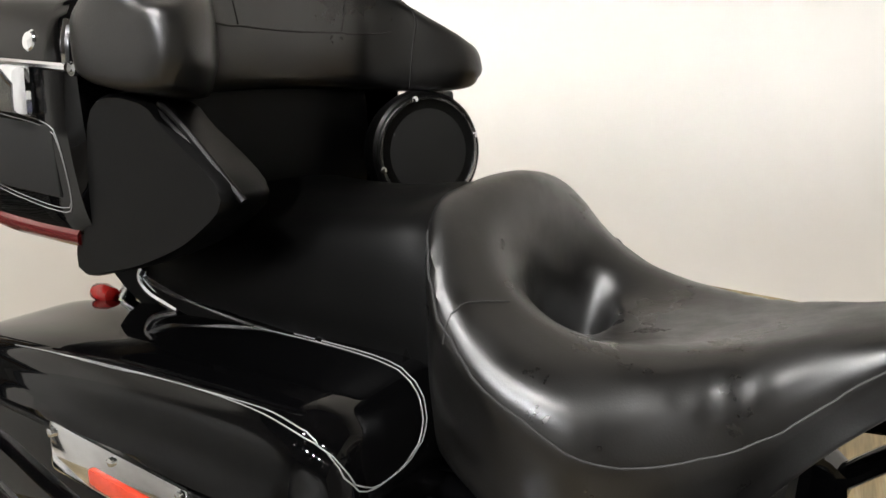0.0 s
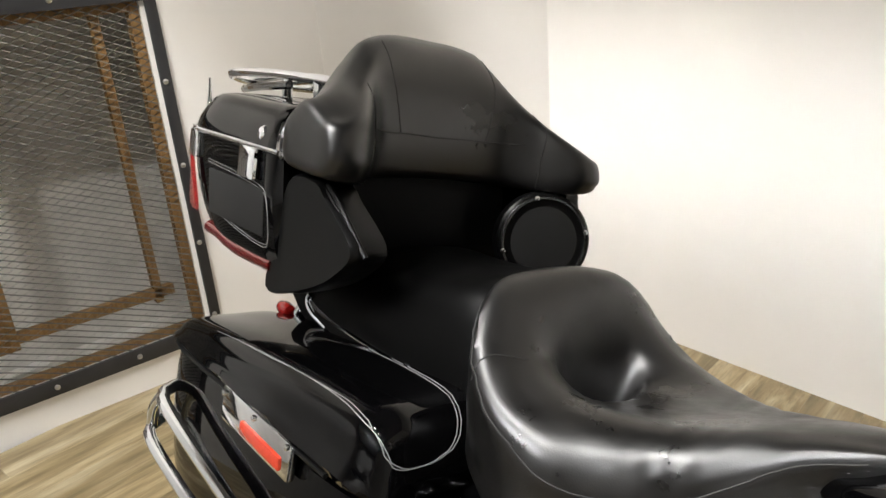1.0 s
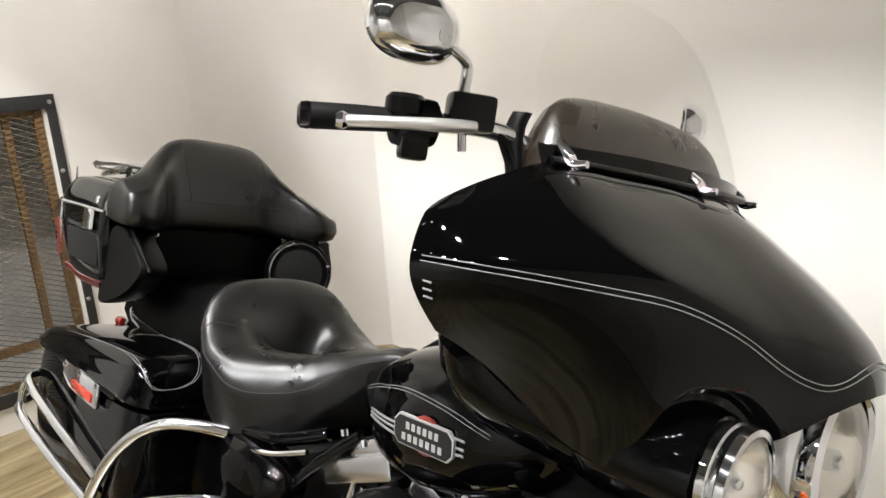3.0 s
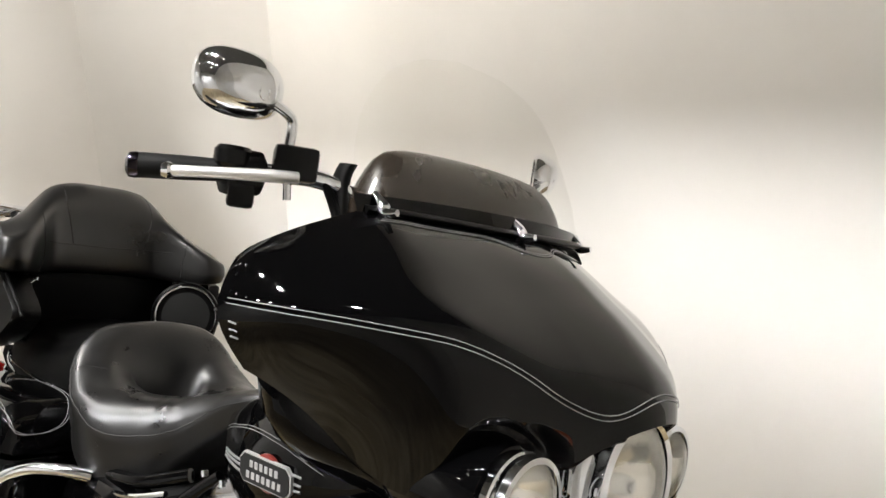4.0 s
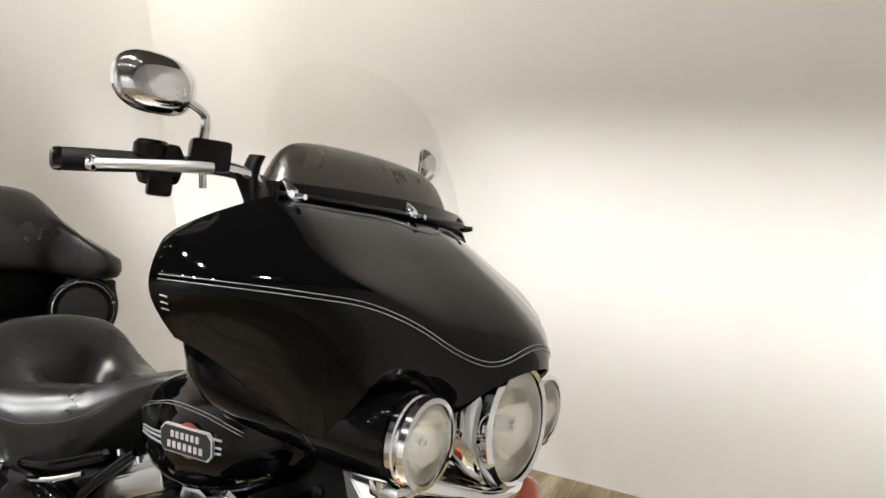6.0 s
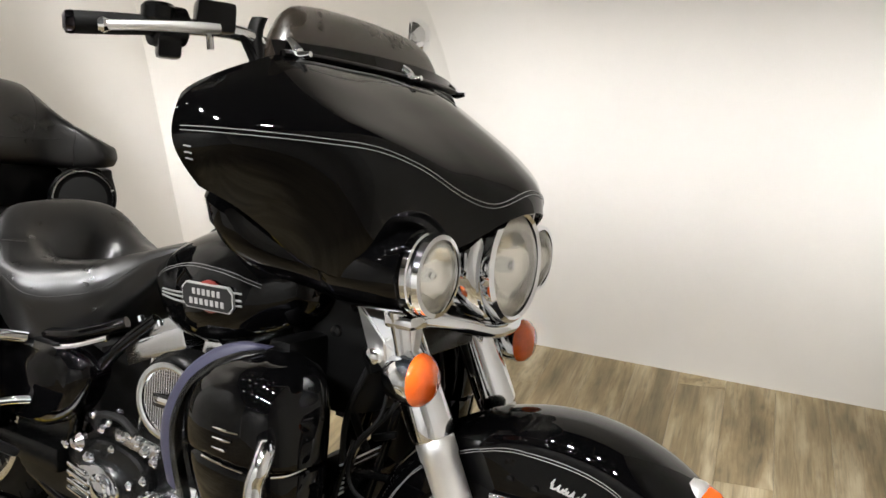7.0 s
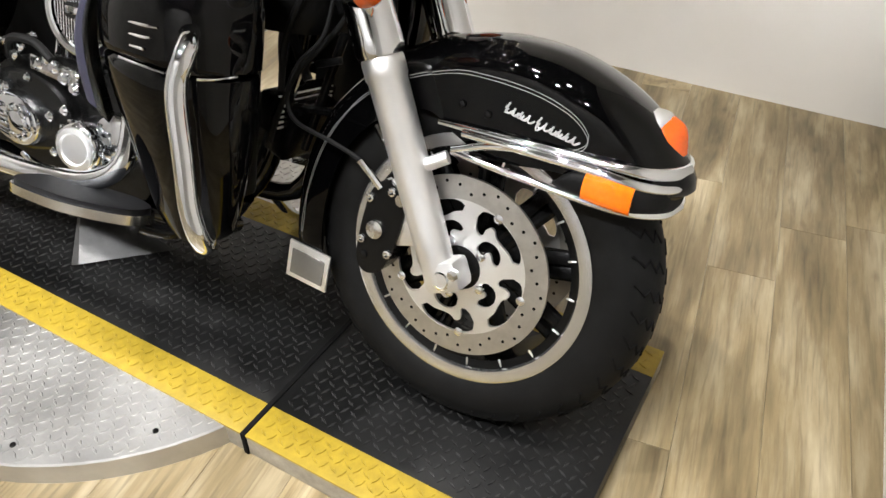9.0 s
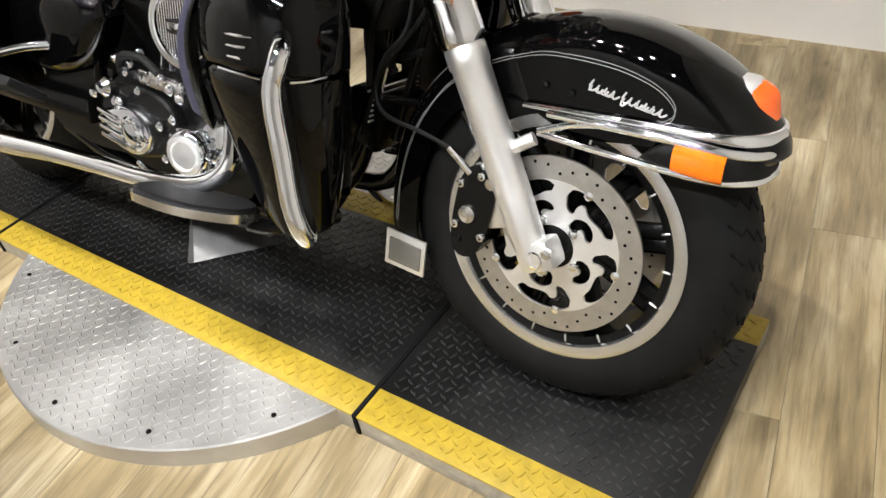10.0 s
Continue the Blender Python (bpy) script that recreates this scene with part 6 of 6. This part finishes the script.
for sg in (-1, 1):
    part("seam_trim", tube([(-0.035, sg * 0.289, 0.951), (-0.18, sg * 0.290, 0.951), (-0.345, sg * 0.288, 0.951), (-0.40, sg * 0.24, 0.951), (-0.44, sg * 0.12, 0.951)], 0.0045, 8), CHROME, trunk, "chrome seam trim")
    part("latch", rbox((-0.122, sg * 0.293, 0.924), (0.055, 0.012, 0.05), 0.006), CHROME, trunk, "chrome latch")
    part("latch", rbox((-0.345, sg * 0.286, 0.925), (0.035, 0.012, 0.05), 0.005), CHROME, trunk)
    part("lock", lathe([(0, 0.013), (0.006, 0.013), (0.010, 0.009), (0.011, 0)], (-0.105, sg * 0.276, 0.972), (0, sg, 0.2), 16), CHROME, trunk)
    part("edge_trim", tube([(-0.038, sg * 0.288, 0.955), (-0.040, sg * 0.286, 0.975), (-0.046, sg * 0.278, 0.995)], 0.005, 8), CHROME, trunk)
    part("hinge", tube([(-0.036, sg * 0.285, 0.95), (-0.034, sg * 0.262, 0.95)], 0.008, 8, 2, smooth=False), CHROME, trunk)
    part("side_lamp", tube(snap([(-0.06, sg * 0.28, 0.758), (-0.12, sg * 0.285, 0.758), (-0.20, sg * 0.285, 0.760), (-0.27, sg * 0.28, 0.772), (-0.30, sg * 0.26, 0.785)], trunk, -0.005), 0.012, 10), REDD, trunk, "red side lamp strip")
    part("tail_lamp", loft([[q + Vector((dx, 0, 0)) for q in (Vector((-0.325, sg * 0.285, 0.815)), Vector((-0.375, sg * 0.275, 0.82)), Vector((-0.40, sg * 0.265, 0.905)), Vector((-0.352, sg * 0.290, 0.905)))] for dx in (0.012, -0.006)], 4, 20), REDL, trunk, "red wrap-round tail lamp")
    loop = [(-0.285, sg * 0.30, 0.905), (-0.17, sg * 0.30, 0.900), (-0.085, sg * 0.30, 0.892), (-0.066, sg * 0.30, 0.872), (-0.060, sg * 0.30, 0.82), (-0.075, sg * 0.30, 0.80), (-0.16, sg * 0.30, 0.805), (-0.24, sg * 0.30, 0.82)]
    pinstripe("pinstripe", loop, trunk, 50, 0.005, r=0.0006)
    part("side_panel", rbox((-0.178, sg * 0.2795, 0.853), (0.205, 0.010, 0.078), 0.004, (sg * -4.5, 0, 0)), MATTE, trunk, "dull black inset panel")
    # speaker pods beside the passenger
    pts = [(-0.07, 0.735), (-0.05, 0.83), (-0.026, 0.918), (0.048, 0.926), (0.082, 0.905), (0.160, 0.85), (0.125, 0.805), (0.07, 0.772), (0.0, 0.745)]
    if sg > 0:
        pts = [(x if x < 0.04 else 0.04 + (x - 0.04) * 0.3, z) for x, z in pts]
    pod_ = part("speaker_pod", loft([[(x, sg * yy, z) for x, z in pts] if k else [(0.03 + (x - 0.03) * 0.96, sg * yy, 0.83 + (z - 0.83) * 0.96) for x, z in pts] for k, yy in (((0, 0.272), (1, 0.266), (1, 0.235), (0, 0.21)) if sg < 0 else ((0, 0.305), (1, 0.30), (1, 0.285), (0, 0.27)))], 8, 48), PLASTIC, BIKE, "black speaker pod", angle=50)
    for dd in (0.0, 0.016) if sg < 0 else ():
        part("pod_bead", tube([(0.050 + dd, sg * 0.262, 0.924), (0.085 + dd, sg * 0.262, 0.902), (0.158 + dd * 0.6, sg * 0.255, 0.85 - dd * 0.5)], 0.004, 8), PLASTIC, pod_)
    c, ax = Vector((0.064, sg * 0.215 - 0.010, 0.838)), Vector((1, -sg * 0.55, 0.12)).normalized()
    if sg < 0:
        c = Vector((-0.045, -0.15, 0.828))
    sp = part("speaker", lathe([(-0.02, 0.085), (0.0, 0.090), (0.018, 0.088), (0.022, 0.084)], c, ax, 40), PLASTIC, BIKE, "round black speaker with a silver ring")
    part("ring", lathe([(0.020, 0.082), (0.0255, 0.080), (0.0255, 0.076), (0.020, 0.075)], c, ax, 40, cap=False), POLISH, sp, "thin silver ring")
    part("grille", lathe([(0.020, 0.0755), (0.024, 0.05), (0.0255, 0)], c, ax, 32), MATTE, sp, "black cloth grille")
    s1 = ax.orthogonal().normalized()
    s2 = ax.cross(s1)
    for k in range(4):
        t = math.pi / 4 + k * math.pi / 2 + 0.35
        part("screw", lathe([(0, 0.005), (0.003, 0.0045), (0.004, 0)], c + ax * 0.024 + (s1 * math.cos(t) + s2 * math.sin(t)) * 0.079, ax, 10), CHROME, sp)
part("antenna", tube([(-0.475, -0.205, 0.93), (-0.49, -0.205, 0.985), (-0.50, -0.205, 1.035)], [0.0055, 0.005, 0.0018], 10, smooth=False), CHROME, BIKE, "short chrome antenna mast")
part("antenna_mount", rbox((-0.455, -0.20, 0.925), (0.06, 0.02, 0.02), 0.004), BLACKMET, BIKE)
rack = part("luggage_rack", tube([(-0.15, -0.14, 1.062), (-0.35, -0.145, 1.062), (-0.53, -0.14, 1.052), (-0.575, -0.11, 1.04), (-0.58, 0, 1.036), (-0.575, 0.11, 1.04), (-0.53, 0.14, 1.052), (-0.35, 0.145, 1.062), (-0.15, 0.14, 1.062)], 0.009, 12), CHROME, BIKE, "chrome tubular luggage rack")
for yy in (-0.07, 0.0, 0.07):
    part("rack_bar", tube([(-0.14, yy, 1.064), (-0.36, yy, 1.066), (-0.57, yy, 1.042)], 0.006, 8), CHROME, rack)
for xx, yy in ((-0.20, -0.14), (-0.20, 0.14), (-0.33, -0.13), (-0.33, 0.13)):
    part("rack_post", tube([(xx, yy, 1.062), (xx, yy * 0.95, 1.01)], 0.010, 10, 2, smooth=False), CHROME, rack)
part("rack_bar", tube([(-0.30, -0.14, 1.045), (-0.42, -0.14, 1.032), (-0.50, -0.13, 1.022), (-0.57, -0.08, 1.025)], 0.008, 8), CHROME, rack)
# bracket and mounts below the top box
for sg in (-1, 1):
    part("box_bracket", tube([(0.02, sg * 0.11, 0.73), (-0.06, sg * 0.12, 0.70), (-0.12, sg * 0.12, 0.69), (-0.20, sg * 0.11, 0.74)], 0.012, 10), BLACKMET, BIKE, "black top box bracket")
    part("bracket_rod", tube([(-0.15, sg * 0.15, 0.655), (-0.13, sg * 0.14, 0.70), (-0.10, sg * 0.13, 0.745)], 0.012, 10), CHROME, BIKE)
    part("lid_rail", tube([(-0.075, sg * 0.172, 0.702), (-0.02, sg * 0.176, 0.694), (0.10, sg * 0.180, 0.690), (0.205, sg * 0.178, 0.688)], 0.0048, 8), CHROME, BIKE, "thin chrome rail beside the seat")
    part("rail_tip", lathe([(-0.008, 0), (-0.004, 0.008), (0.004, 0.008), (0.008, 0)], (0.208, sg * 0.178, 0.689), (1, 0, 0), 12), CHROME, BIKE)
    part("rear_signal", lathe([(-0.02, 0.0), (-0.016, 0.011), (0.0, 0.014), (0.016, 0.011), (0.02, 0)], (-0.19, sg * 0.155, 0.652), (-1, 0, 0), 20), REDL, BIKE, "red rear turn signal")
    part("rail_end", tube([(-0.075, sg * 0.172, 0.715), (-0.082, sg * 0.172, 0.70), (-0.06, sg * 0.174, 0.685), (-0.01, sg * 0.176, 0.676)], 0.007, 10), CHROME, BIKE)
    for k in range(5):
        t = 0.5 + k * 0.45
        part("bracket_rib", tube([(-0.01 + 0.035 * math.cos(t), sg * 0.165, 0.715 + 0.030 * math.sin(t)), (-0.005 + 0.055 * math.cos(t), sg * 0.150, 0.705 + 0.03 * math.sin(t))], 0.005, 8, 2, smooth=False), CHROME if k % 2 else BLACKMET, BIKE)
    for k in range(3):
        part("bracket_bolt", lathe([(0, 0.009), (0.008, 0.008), (0.010, 0)], (-0.12 + 0.05 * k, sg * 0.135, 0.70 - 0.006 * k), (0, sg, 0.4), 10), CHROME, BIKE)

# ---- saddlebags with lids that slope down at the front


def bag_ring(x, zt, zb, y0, y1, round_=0.02):
    zm = (zt + zb) / 2
    return [(x, -y0, zt - 0.006), (x, -(y0 + y1) / 2, zt), (x, -y1 + round_, zt - 0.004), (x, -y1 + 0.004, zt - round_), (x, -y1, zm), (x, -y1 + 0.02, zb + 0.02), (x, -(y0 + y1) / 2, zb), (x, -y0, zb + 0.02), (x, -y0, zm)]


BAG = [(-0.285, 0.57, 0.36, 0.17, 0.27), (-0.275, 0.588, 0.33, 0.155, 0.305), (-0.24, 0.592, 0.31, 0.15, 0.330), (-0.10, 0.594, 0.29, 0.14, 0.340), (0.10, 0.590, 0.29, 0.13, 0.340), (0.25, 0.588, 0.31, 0.13, 0.336), (0.305, 0.586, 0.325, 0.13, 0.333), (0.328, 0.584, 0.345, 0.135, 0.32), (0.338, 0.575, 0.40, 0.15, 0.29)]
LID = [(-0.288, 0.600, 0.592, 0.16, 0.27), (-0.275, 0.618, 0.594, 0.145, 0.312), (-0.24, 0.636, 0.596, 0.135, 0.336), (-0.10, 0.662, 0.598, 0.125, 0.345), (0.06, 0.680, 0.596, 0.12, 0.345), (0.20, 0.690, 0.593, 0.12, 0.342), (0.275, 0.692, 0.591, 0.12, 0.340), (0.305, 0.688, 0.590, 0.122, 0.338), (0.328, 0.672, 0.589, 0.126, 0.330), (0.342, 0.640, 0.588, 0.13, 0.318), (0.348, 0.605, 0.588, 0.14, 0.305)]


def lid_ring(x, zt, zb, y0, y1):
    h = zt - zb
    return [(x, -y0, zb), (x, -y0 - 0.003, zt - 0.3 * h), (x, -y0 - 0.03, zt), (x, -(y0 + y1) / 2, zt), (x, -y1 + 0.05, zt - 0.04 * h), (x, -y1 + 0.018, zt - 0.22 * h), (x, -y1 + 0.004, zt - 0.6 * h), (x, -y1, zb + 0.004), (x, -(y0 + y1) / 2, zb)]


for sg in (-1, 1):
    bm, lm = loft([bag_ring(*q) for q in BAG], 34, 52), loft([lid_ring(*q) for q in LID], 40, 56)
    if sg > 0:
        bm, lm = mirrored(bm), mirrored(lm)
    bag = part("saddlebag", bm, PAINT, BIKE, "gloss black hard saddlebag")
    lidp = part("bag_lid", lm, PAINT, bag, "gloss black saddlebag lid")
    loop = [(-0.13, 0.335, 0.69), (0.03, 0.335, 0.70), (0.13, 0.329, 0.705), (0.227, 0.331, 0.71), (0.295, 0.332, 0.70), (0.326, 0.325, 0.68), (0.348, 0.312, 0.65), (0.362, 0.295, 0.637), (0.366, 0.268, 0.634), (0.362, 0.232, 0.637), (0.358, 0.205, 0.655), (0.345, 0.195, 0.68), (0.315, 0.19, 0.71), (0.25, 0.185, 0.72), (0.10, 0.18, 0.72)]
    loop = [(x, sg * y, z) for x, y, z in loop]
    pinstripe("pinstripe", loop, lidp, 80, 0.006, (0, sg, 0.0))
    part("seam_bead", tube([(-0.27, sg * 0.318, 0.594), (-0.20, sg * 0.343, 0.596), (0.0, sg * 0.346, 0.597), (0.26, sg * 0.342, 0.592)], 0.004, 8), PLASTIC, bag)
    frame_ = part("reflector_trim", rbox((0.088, sg * 0.347, 0.578), (0.205, 0.014, 0.056), 0.006, (0, 1.5, 0)), CHROME, bag, "chrome trim with an orange reflector")
    part("reflector", rbox((0.112, sg * 0.355, 0.568), (0.118, 0.006, 0.020), 0.004, (0, 1.5, 0)), ORANGER, frame_, "orange reflector")
    for k in range(3):
        part("screw", lathe([(0, 0.005), (0.003, 0.0045), (0.004, 0)], (-0.007 + 0.095 * k, sg * 0.354, 0.597), (0, sg, 0), 10), CHROME, frame_)
    hoop = part("bag_guard", tube([(0.19, sg * 0.345, 0.335), (0.225, sg * 0.352, 0.40), (0.285, sg * 0.345, 0.49), (0.345, sg * 0.325, 0.556), (0.40, sg * 0.292, 0.590), (0.455, sg * 0.245, 0.597), (0.485, sg * 0.205, 0.590)], 0.0125, 12), CHROME, BIKE, "chrome tubular saddlebag guard")
    part("guard_rail", tube([(0.25, sg * 0.355, 0.435), (0.05, sg * 0.368, 0.475), (-0.15, sg * 0.372, 0.512), (-0.215, sg * 0.362, 0.525), (-0.235, sg * 0.32, 0.53)], 0.011, 12), CHROME, hoop)
    part("guard_rail", tube([(0.205, sg * 0.352, 0.365), (0.0, sg * 0.366, 0.395), (-0.21, sg * 0.372, 0.43), (-0.265, sg * 0.358, 0.442), (-0.28, sg * 0.315, 0.46)], 0.011, 12), CHROME, hoop)
    part("guard_rail", tube([(-0.21, sg * 0.364, 0.525), (-0.25, sg * 0.362, 0.485), (-0.265, sg * 0.358, 0.442)], 0.010, 10), CHROME, hoop)
    part("guard_brace", tube([(0.205, sg * 0.345, 0.34), (0.32, sg * 0.31, 0.40), (0.45, sg * 0.25, 0.45), (0.52, sg * 0.20, 0.46)], 0.010, 10), CHROME, hoop)
    # side cover and frame tubes under the seat
    cov = [(0.36, 0.44), (0.38, 0.58), (0.48, 0.61), (0.62, 0.60), (0.68, 0.56), (0.62, 0.46), (0.50, 0.41)]
    part("side_cover", loft([[(x if k else 0.5 + (x - 0.5) * 0.8, sg * yy, z if k else 0.51 + (z - 0.51) * 0.8) for x, z in cov] for k, yy in ((1, 0.14), (1, 0.19), (0, 0.215))], 8, 40), PAINT, BIKE, "gloss black side cover")
    part("frame_tube", tube([(0.70, sg * 0.12, 0.66), (0.60, sg * 0.17, 0.625), (0.45, sg * 0.18, 0.61), (0.34, sg * 0.17, 0.60)], 0.014, 10), PAINT, BIKE)
    part("frame_tube", tube([(0.78, sg * 0.11, 0.68), (0.70, sg * 0.15, 0.60), (0.62, sg * 0.16, 0.50), (0.57, sg * 0.15, 0.38)], 0.014, 10), PAINT, BIKE)
    part("passenger_footboard", rbox((0.46, sg * 0.30, 0.405), (0.20, 0.09, 0.02), 0.009, (sg * 35, 0, 0)), BOARDRUB, BIKE, "folded passenger footboard")
    part("frame_clip", tube([(0.56, sg * 0.198, 0.595), (0.64, sg * 0.196, 0.612), (0.72, sg * 0.18, 0.64)], 0.006, 8), CHROME, BIKE)
part("swingarm", rbox((0.25, -0.14, 0.32), (0.55, 0.04, 0.06), 0.012), BLACKMET, BIKE)
part("swingarm", rbox((0.25, 0.14, 0.32), (0.55, 0.04, 0.06), 0.012), BLACKMET, BIKE)
part("battery_box", rbox((0.48, 0, 0.50), (0.30, 0.26, 0.20), 0.02), MATTE, BIKE)

# the seats, the luggage and their brackets sit on the raised rear frame
RAISED = {"rider_seat": (0, 0.020), "passenger_seat": (0, 0.022), "seat_skirt": (0, 0.022), "backrest": (-0.004, 0.030), "lower_pad": (0, 0.026), "top_box": (-0.003, 0.026), "speaker_pod": (-0.004, 0.026),
          "speaker": (-0.008, 0.026), "antenna": (0.0, 0.028), "antenna_mount": (0.0, 0.028), "luggage_rack": (0.0, 0.028), "box_bracket": (-0.01, 0.025), "bracket_rod": (-0.01, 0.025),
          "lid_rail": (-0.016, 0.024), "rail_tip": (-0.016, 0.024), "rear_signal": (-0.01, 0.026), "rail_end": (-0.016, 0.024), "bracket_rib": (-0.01, 0.025), "bracket_bolt": (-0.01, 0.025),
          "saddlebag": (0.0, 0.026), "bag_guard": (0.0, 0.014)}
for ob in BIKE.children:
    dx, dz = RAISED.get(ob.name.split(".")[0], (0, 0))
    ob.location = (dx, 0, dz)

# ---- front fender trim
for sg in (-1, 1):
    P = lambda pts: [(x - 0.25 * max(0, x - 1.84), sg * y, z - 0.10 * max(0, x - 1.80)) for x, y, z in pts]
    loop = P([(1.49, 0.10, 0.578), (1.545, 0.10, 0.598), (1.60, 0.10, 0.607), (1.687, 0.10, 0.603), (1.745, 0.10, 0.588), (1.776, 0.10, 0.566), (1.778, 0.10, 0.548), (1.762, 0.10, 0.536)])
    pinstripe("pinstripe", loop, fend, 60, 0.005)
    pinstripe("pinstripe", P([(1.46, 0.10, 0.565), (1.40, 0.10, 0.52), (1.345, 0.10, 0.44), (1.315, 0.10, 0.35), (1.302, 0.10, 0.26)]), fend, 40, 0.006, (1, 0, 0))
    strip = part("fender_strip", tube(P([(1.555, 0.089, 0.524), (1.66, 0.091, 0.528), (1.75, 0.090, 0.530), (1.83, 0.085, 0.534), (1.88, 0.070, 0.538), (1.912, 0.040, 0.541), (1.922, 0.0, 0.542)]), [0.005, 0.0065, 0.007, 0.008, 0.010, 0.011, 0.011], 10, 48), CHROME, fend, "chrome fender strip")
    part("bumper_bar", tube(P([(1.60, 0.098, 0.520), (1.70, 0.099, 0.521), (1.80, 0.097, 0.520), (1.87, 0.085, 0.521), (1.918, 0.052, 0.524), (1.932, 0.0, 0.525)]), [0.006, 0.007, 0.007, 0.007, 0.007, 0.007], 10, 48), CHROME, fend, "chrome fender bumper")
    part("bumper_bar", tube(P([(1.588, 0.10, 0.490), (1.68, 0.102, 0.484), (1.78, 0.100, 0.478), (1.86, 0.088, 0.480), (1.915, 0.055, 0.486), (1.930, 0.0, 0.488)]), 0.0055, 10, 48), CHROME, fend)
    part("bumper_bar", tube(P([(1.588, 0.10, 0.492), (1.64, 0.10, 0.512), (1.68, 0.099, 0.520)]), 0.006, 10), CHROME, fend)
    part("bumper_rubber", loft([P([(x, y - 0.006, z0), (x + 0.0, y + 0.006, z0 + 0.004), (x, y + 0.007, z1 - 0.004), (x, y - 0.006, z1)]) for x, y, z0, z1 in ((1.745, 0.097, 0.484, 0.490), (1.775, 0.098, 0.481, 0.512), (1.83, 0.094, 0.480, 0.516), (1.875, 0.083, 0.482, 0.517), (1.912, 0.055, 0.487, 0.52), (1.926, 0.025, 0.489, 0.521), (1.930, 0.0, 0.489, 0.521))], 40, 16), RUBBER, fend, "black rubber bumper strip")
    part("side_reflector", loft([P([(x, y - 0.004, z0), (x, y + 0.011, z0 + 0.002), (x, y + 0.011, z1 - 0.002), (x, y - 0.004, z1)]) for x, y, z0, z1 in ((1.792, 0.097, 0.482, 0.513), (1.83, 0.0945, 0.481, 0.515), (1.866, 0.087, 0.482, 0.516))], 12, 16), AMBER2, fend, "amber side reflector")
    # the chrome emblem on the side: a plain wavy ornament in two lengths
    for u0, u1, waves, k in ((0.0, 0.40, 4, 0), (0.43, 1.0, 6, 0), (0.02, 0.38, 5, 1), (0.45, 0.98, 7, 1)):
        wave = []
        for t in np.linspace(0, 1, waves * 10 + 1):
            u = u0 + (u1 - u0) * t
            tall = (0.0095 if t < 0.16 else 0.0050) if k == 0 else 0.0030
            wave.append((1.652 + 0.116 * u + 0.55 * tall * math.sin(2 * math.pi * waves * t) + 0.0022 * math.sin(2 * math.pi * waves * t + 1.57), 0.12, 0.570 - 0.021 * u - 0.002 * k + tall * math.sin(2 * math.pi * waves * t)))
        part("emblem", tube(snap(P(wave), fend, 0.0022), 0.0014, 6, smooth=False), EMBLEMM, fend, "raised wavy silver emblem")
    for q in ((1.585, 0.10, 0.558), (1.628, 0.10, 0.553)):
        at = snap(P([q]), fend, 0.0)[0]
        part("fender_bolt", lathe([(0, 0.006), (0.004, 0.0055), (0.005, 0)], at, (0, sg, 0), 12), BLACKMET, fend)
    fl = part("skirt_plate", rbox((1.336, sg * 0.083, 0.203), (0.088, 0.005, 0.072), 0.002, (0, 4, 0)), SATIN, fend, "chrome-edged grey skirt plate")
    part("plate_grille", rbox((1.336, sg * 0.086, 0.201), (0.070, 0.004, 0.048), 0.0018, (0, 4, 0)), GREY, fl, "grey ribbed insert")
tip = part("fender_lamp", loft([[(1.826, -0.034, 0.576), (1.826, 0.034, 0.576), (1.842, 0.0, 0.604)], [(1.842, -0.046, 0.556), (1.842, 0.046, 0.556), (1.868, 0.0, 0.598)], [(1.854, -0.056, 0.528), (1.854, 0.056, 0.528), (1.886, 0.0, 0.545)]], 10, 24), SATIN, fend, "bright metal fender tip lamp with an amber lens")
part("lens", loft([[(1.852, -0.028, 0.580), (1.852, 0.028, 0.580), (1.864, 0.0, 0.600)], [(1.868, -0.034, 0.565), (1.868, 0.034, 0.565), (1.888, 0.0, 0.586)], [(1.878, -0.034, 0.538), (1.878, 0.034, 0.538), (1.898, 0.0, 0.552)]], 10, 24), AMBER, tip, "amber lens")

# ---------------------------------------------------------------- floor planks
PW, PL, PT = 0.152, 0.92, 0.012
ANG = radians(8.6)
base = bmesh.new()
rbox((0, 0, 0), (PW - 0.0006, PL - 0.0006, PT), 0.0005, bm=base, seg=1)
plank_mesh = bpy.data.meshes.new("plank")
base.to_mesh(plank_mesh)
base.free()
plank_mesh.materials.append(PLANK)
rnd = random.Random(5)
CA, SA = math.cos(ANG), math.sin(ANG)
for i in range(-24, 22):
    off = rnd.random() * PL
    turn = [rnd.random() > 0.5 for _ in range(14)]
    for j in range(-8, 5):
        u, v0, v1 = i * PW, j * PL + off - PL / 2, j * PL + off + PL / 2
        # planks end under the walls
        v0, v1 = max(v0, (-4.29 - u * SA) / CA), min(v1, (1.60 - u * SA) / CA)
        if v1 - v0 < 0.05:
            continue
        v = (v0 + v1) / 2
        x, y = 0.7 + u * CA - v * SA, u * SA + v * CA
        east = 2.205 + (1.545 - y) * 0.1
        if x < -1.50 or x > east + 0.06 or y - 0.90 > 1.12 * (x + 1.49) + 0.08:
            continue
        ob = new("plank", plank_mesh)
        ob.matrix_world = Matrix.Translation((x, y, FLOOR - PT / 2)) @ Matrix.Rotation(ANG + (math.pi if turn[j] else 0), 4, "Z") @ Matrix.Diagonal((1, (v1 - v0) / PL, 1, 1))
        ob.parent = FLOOR_OB
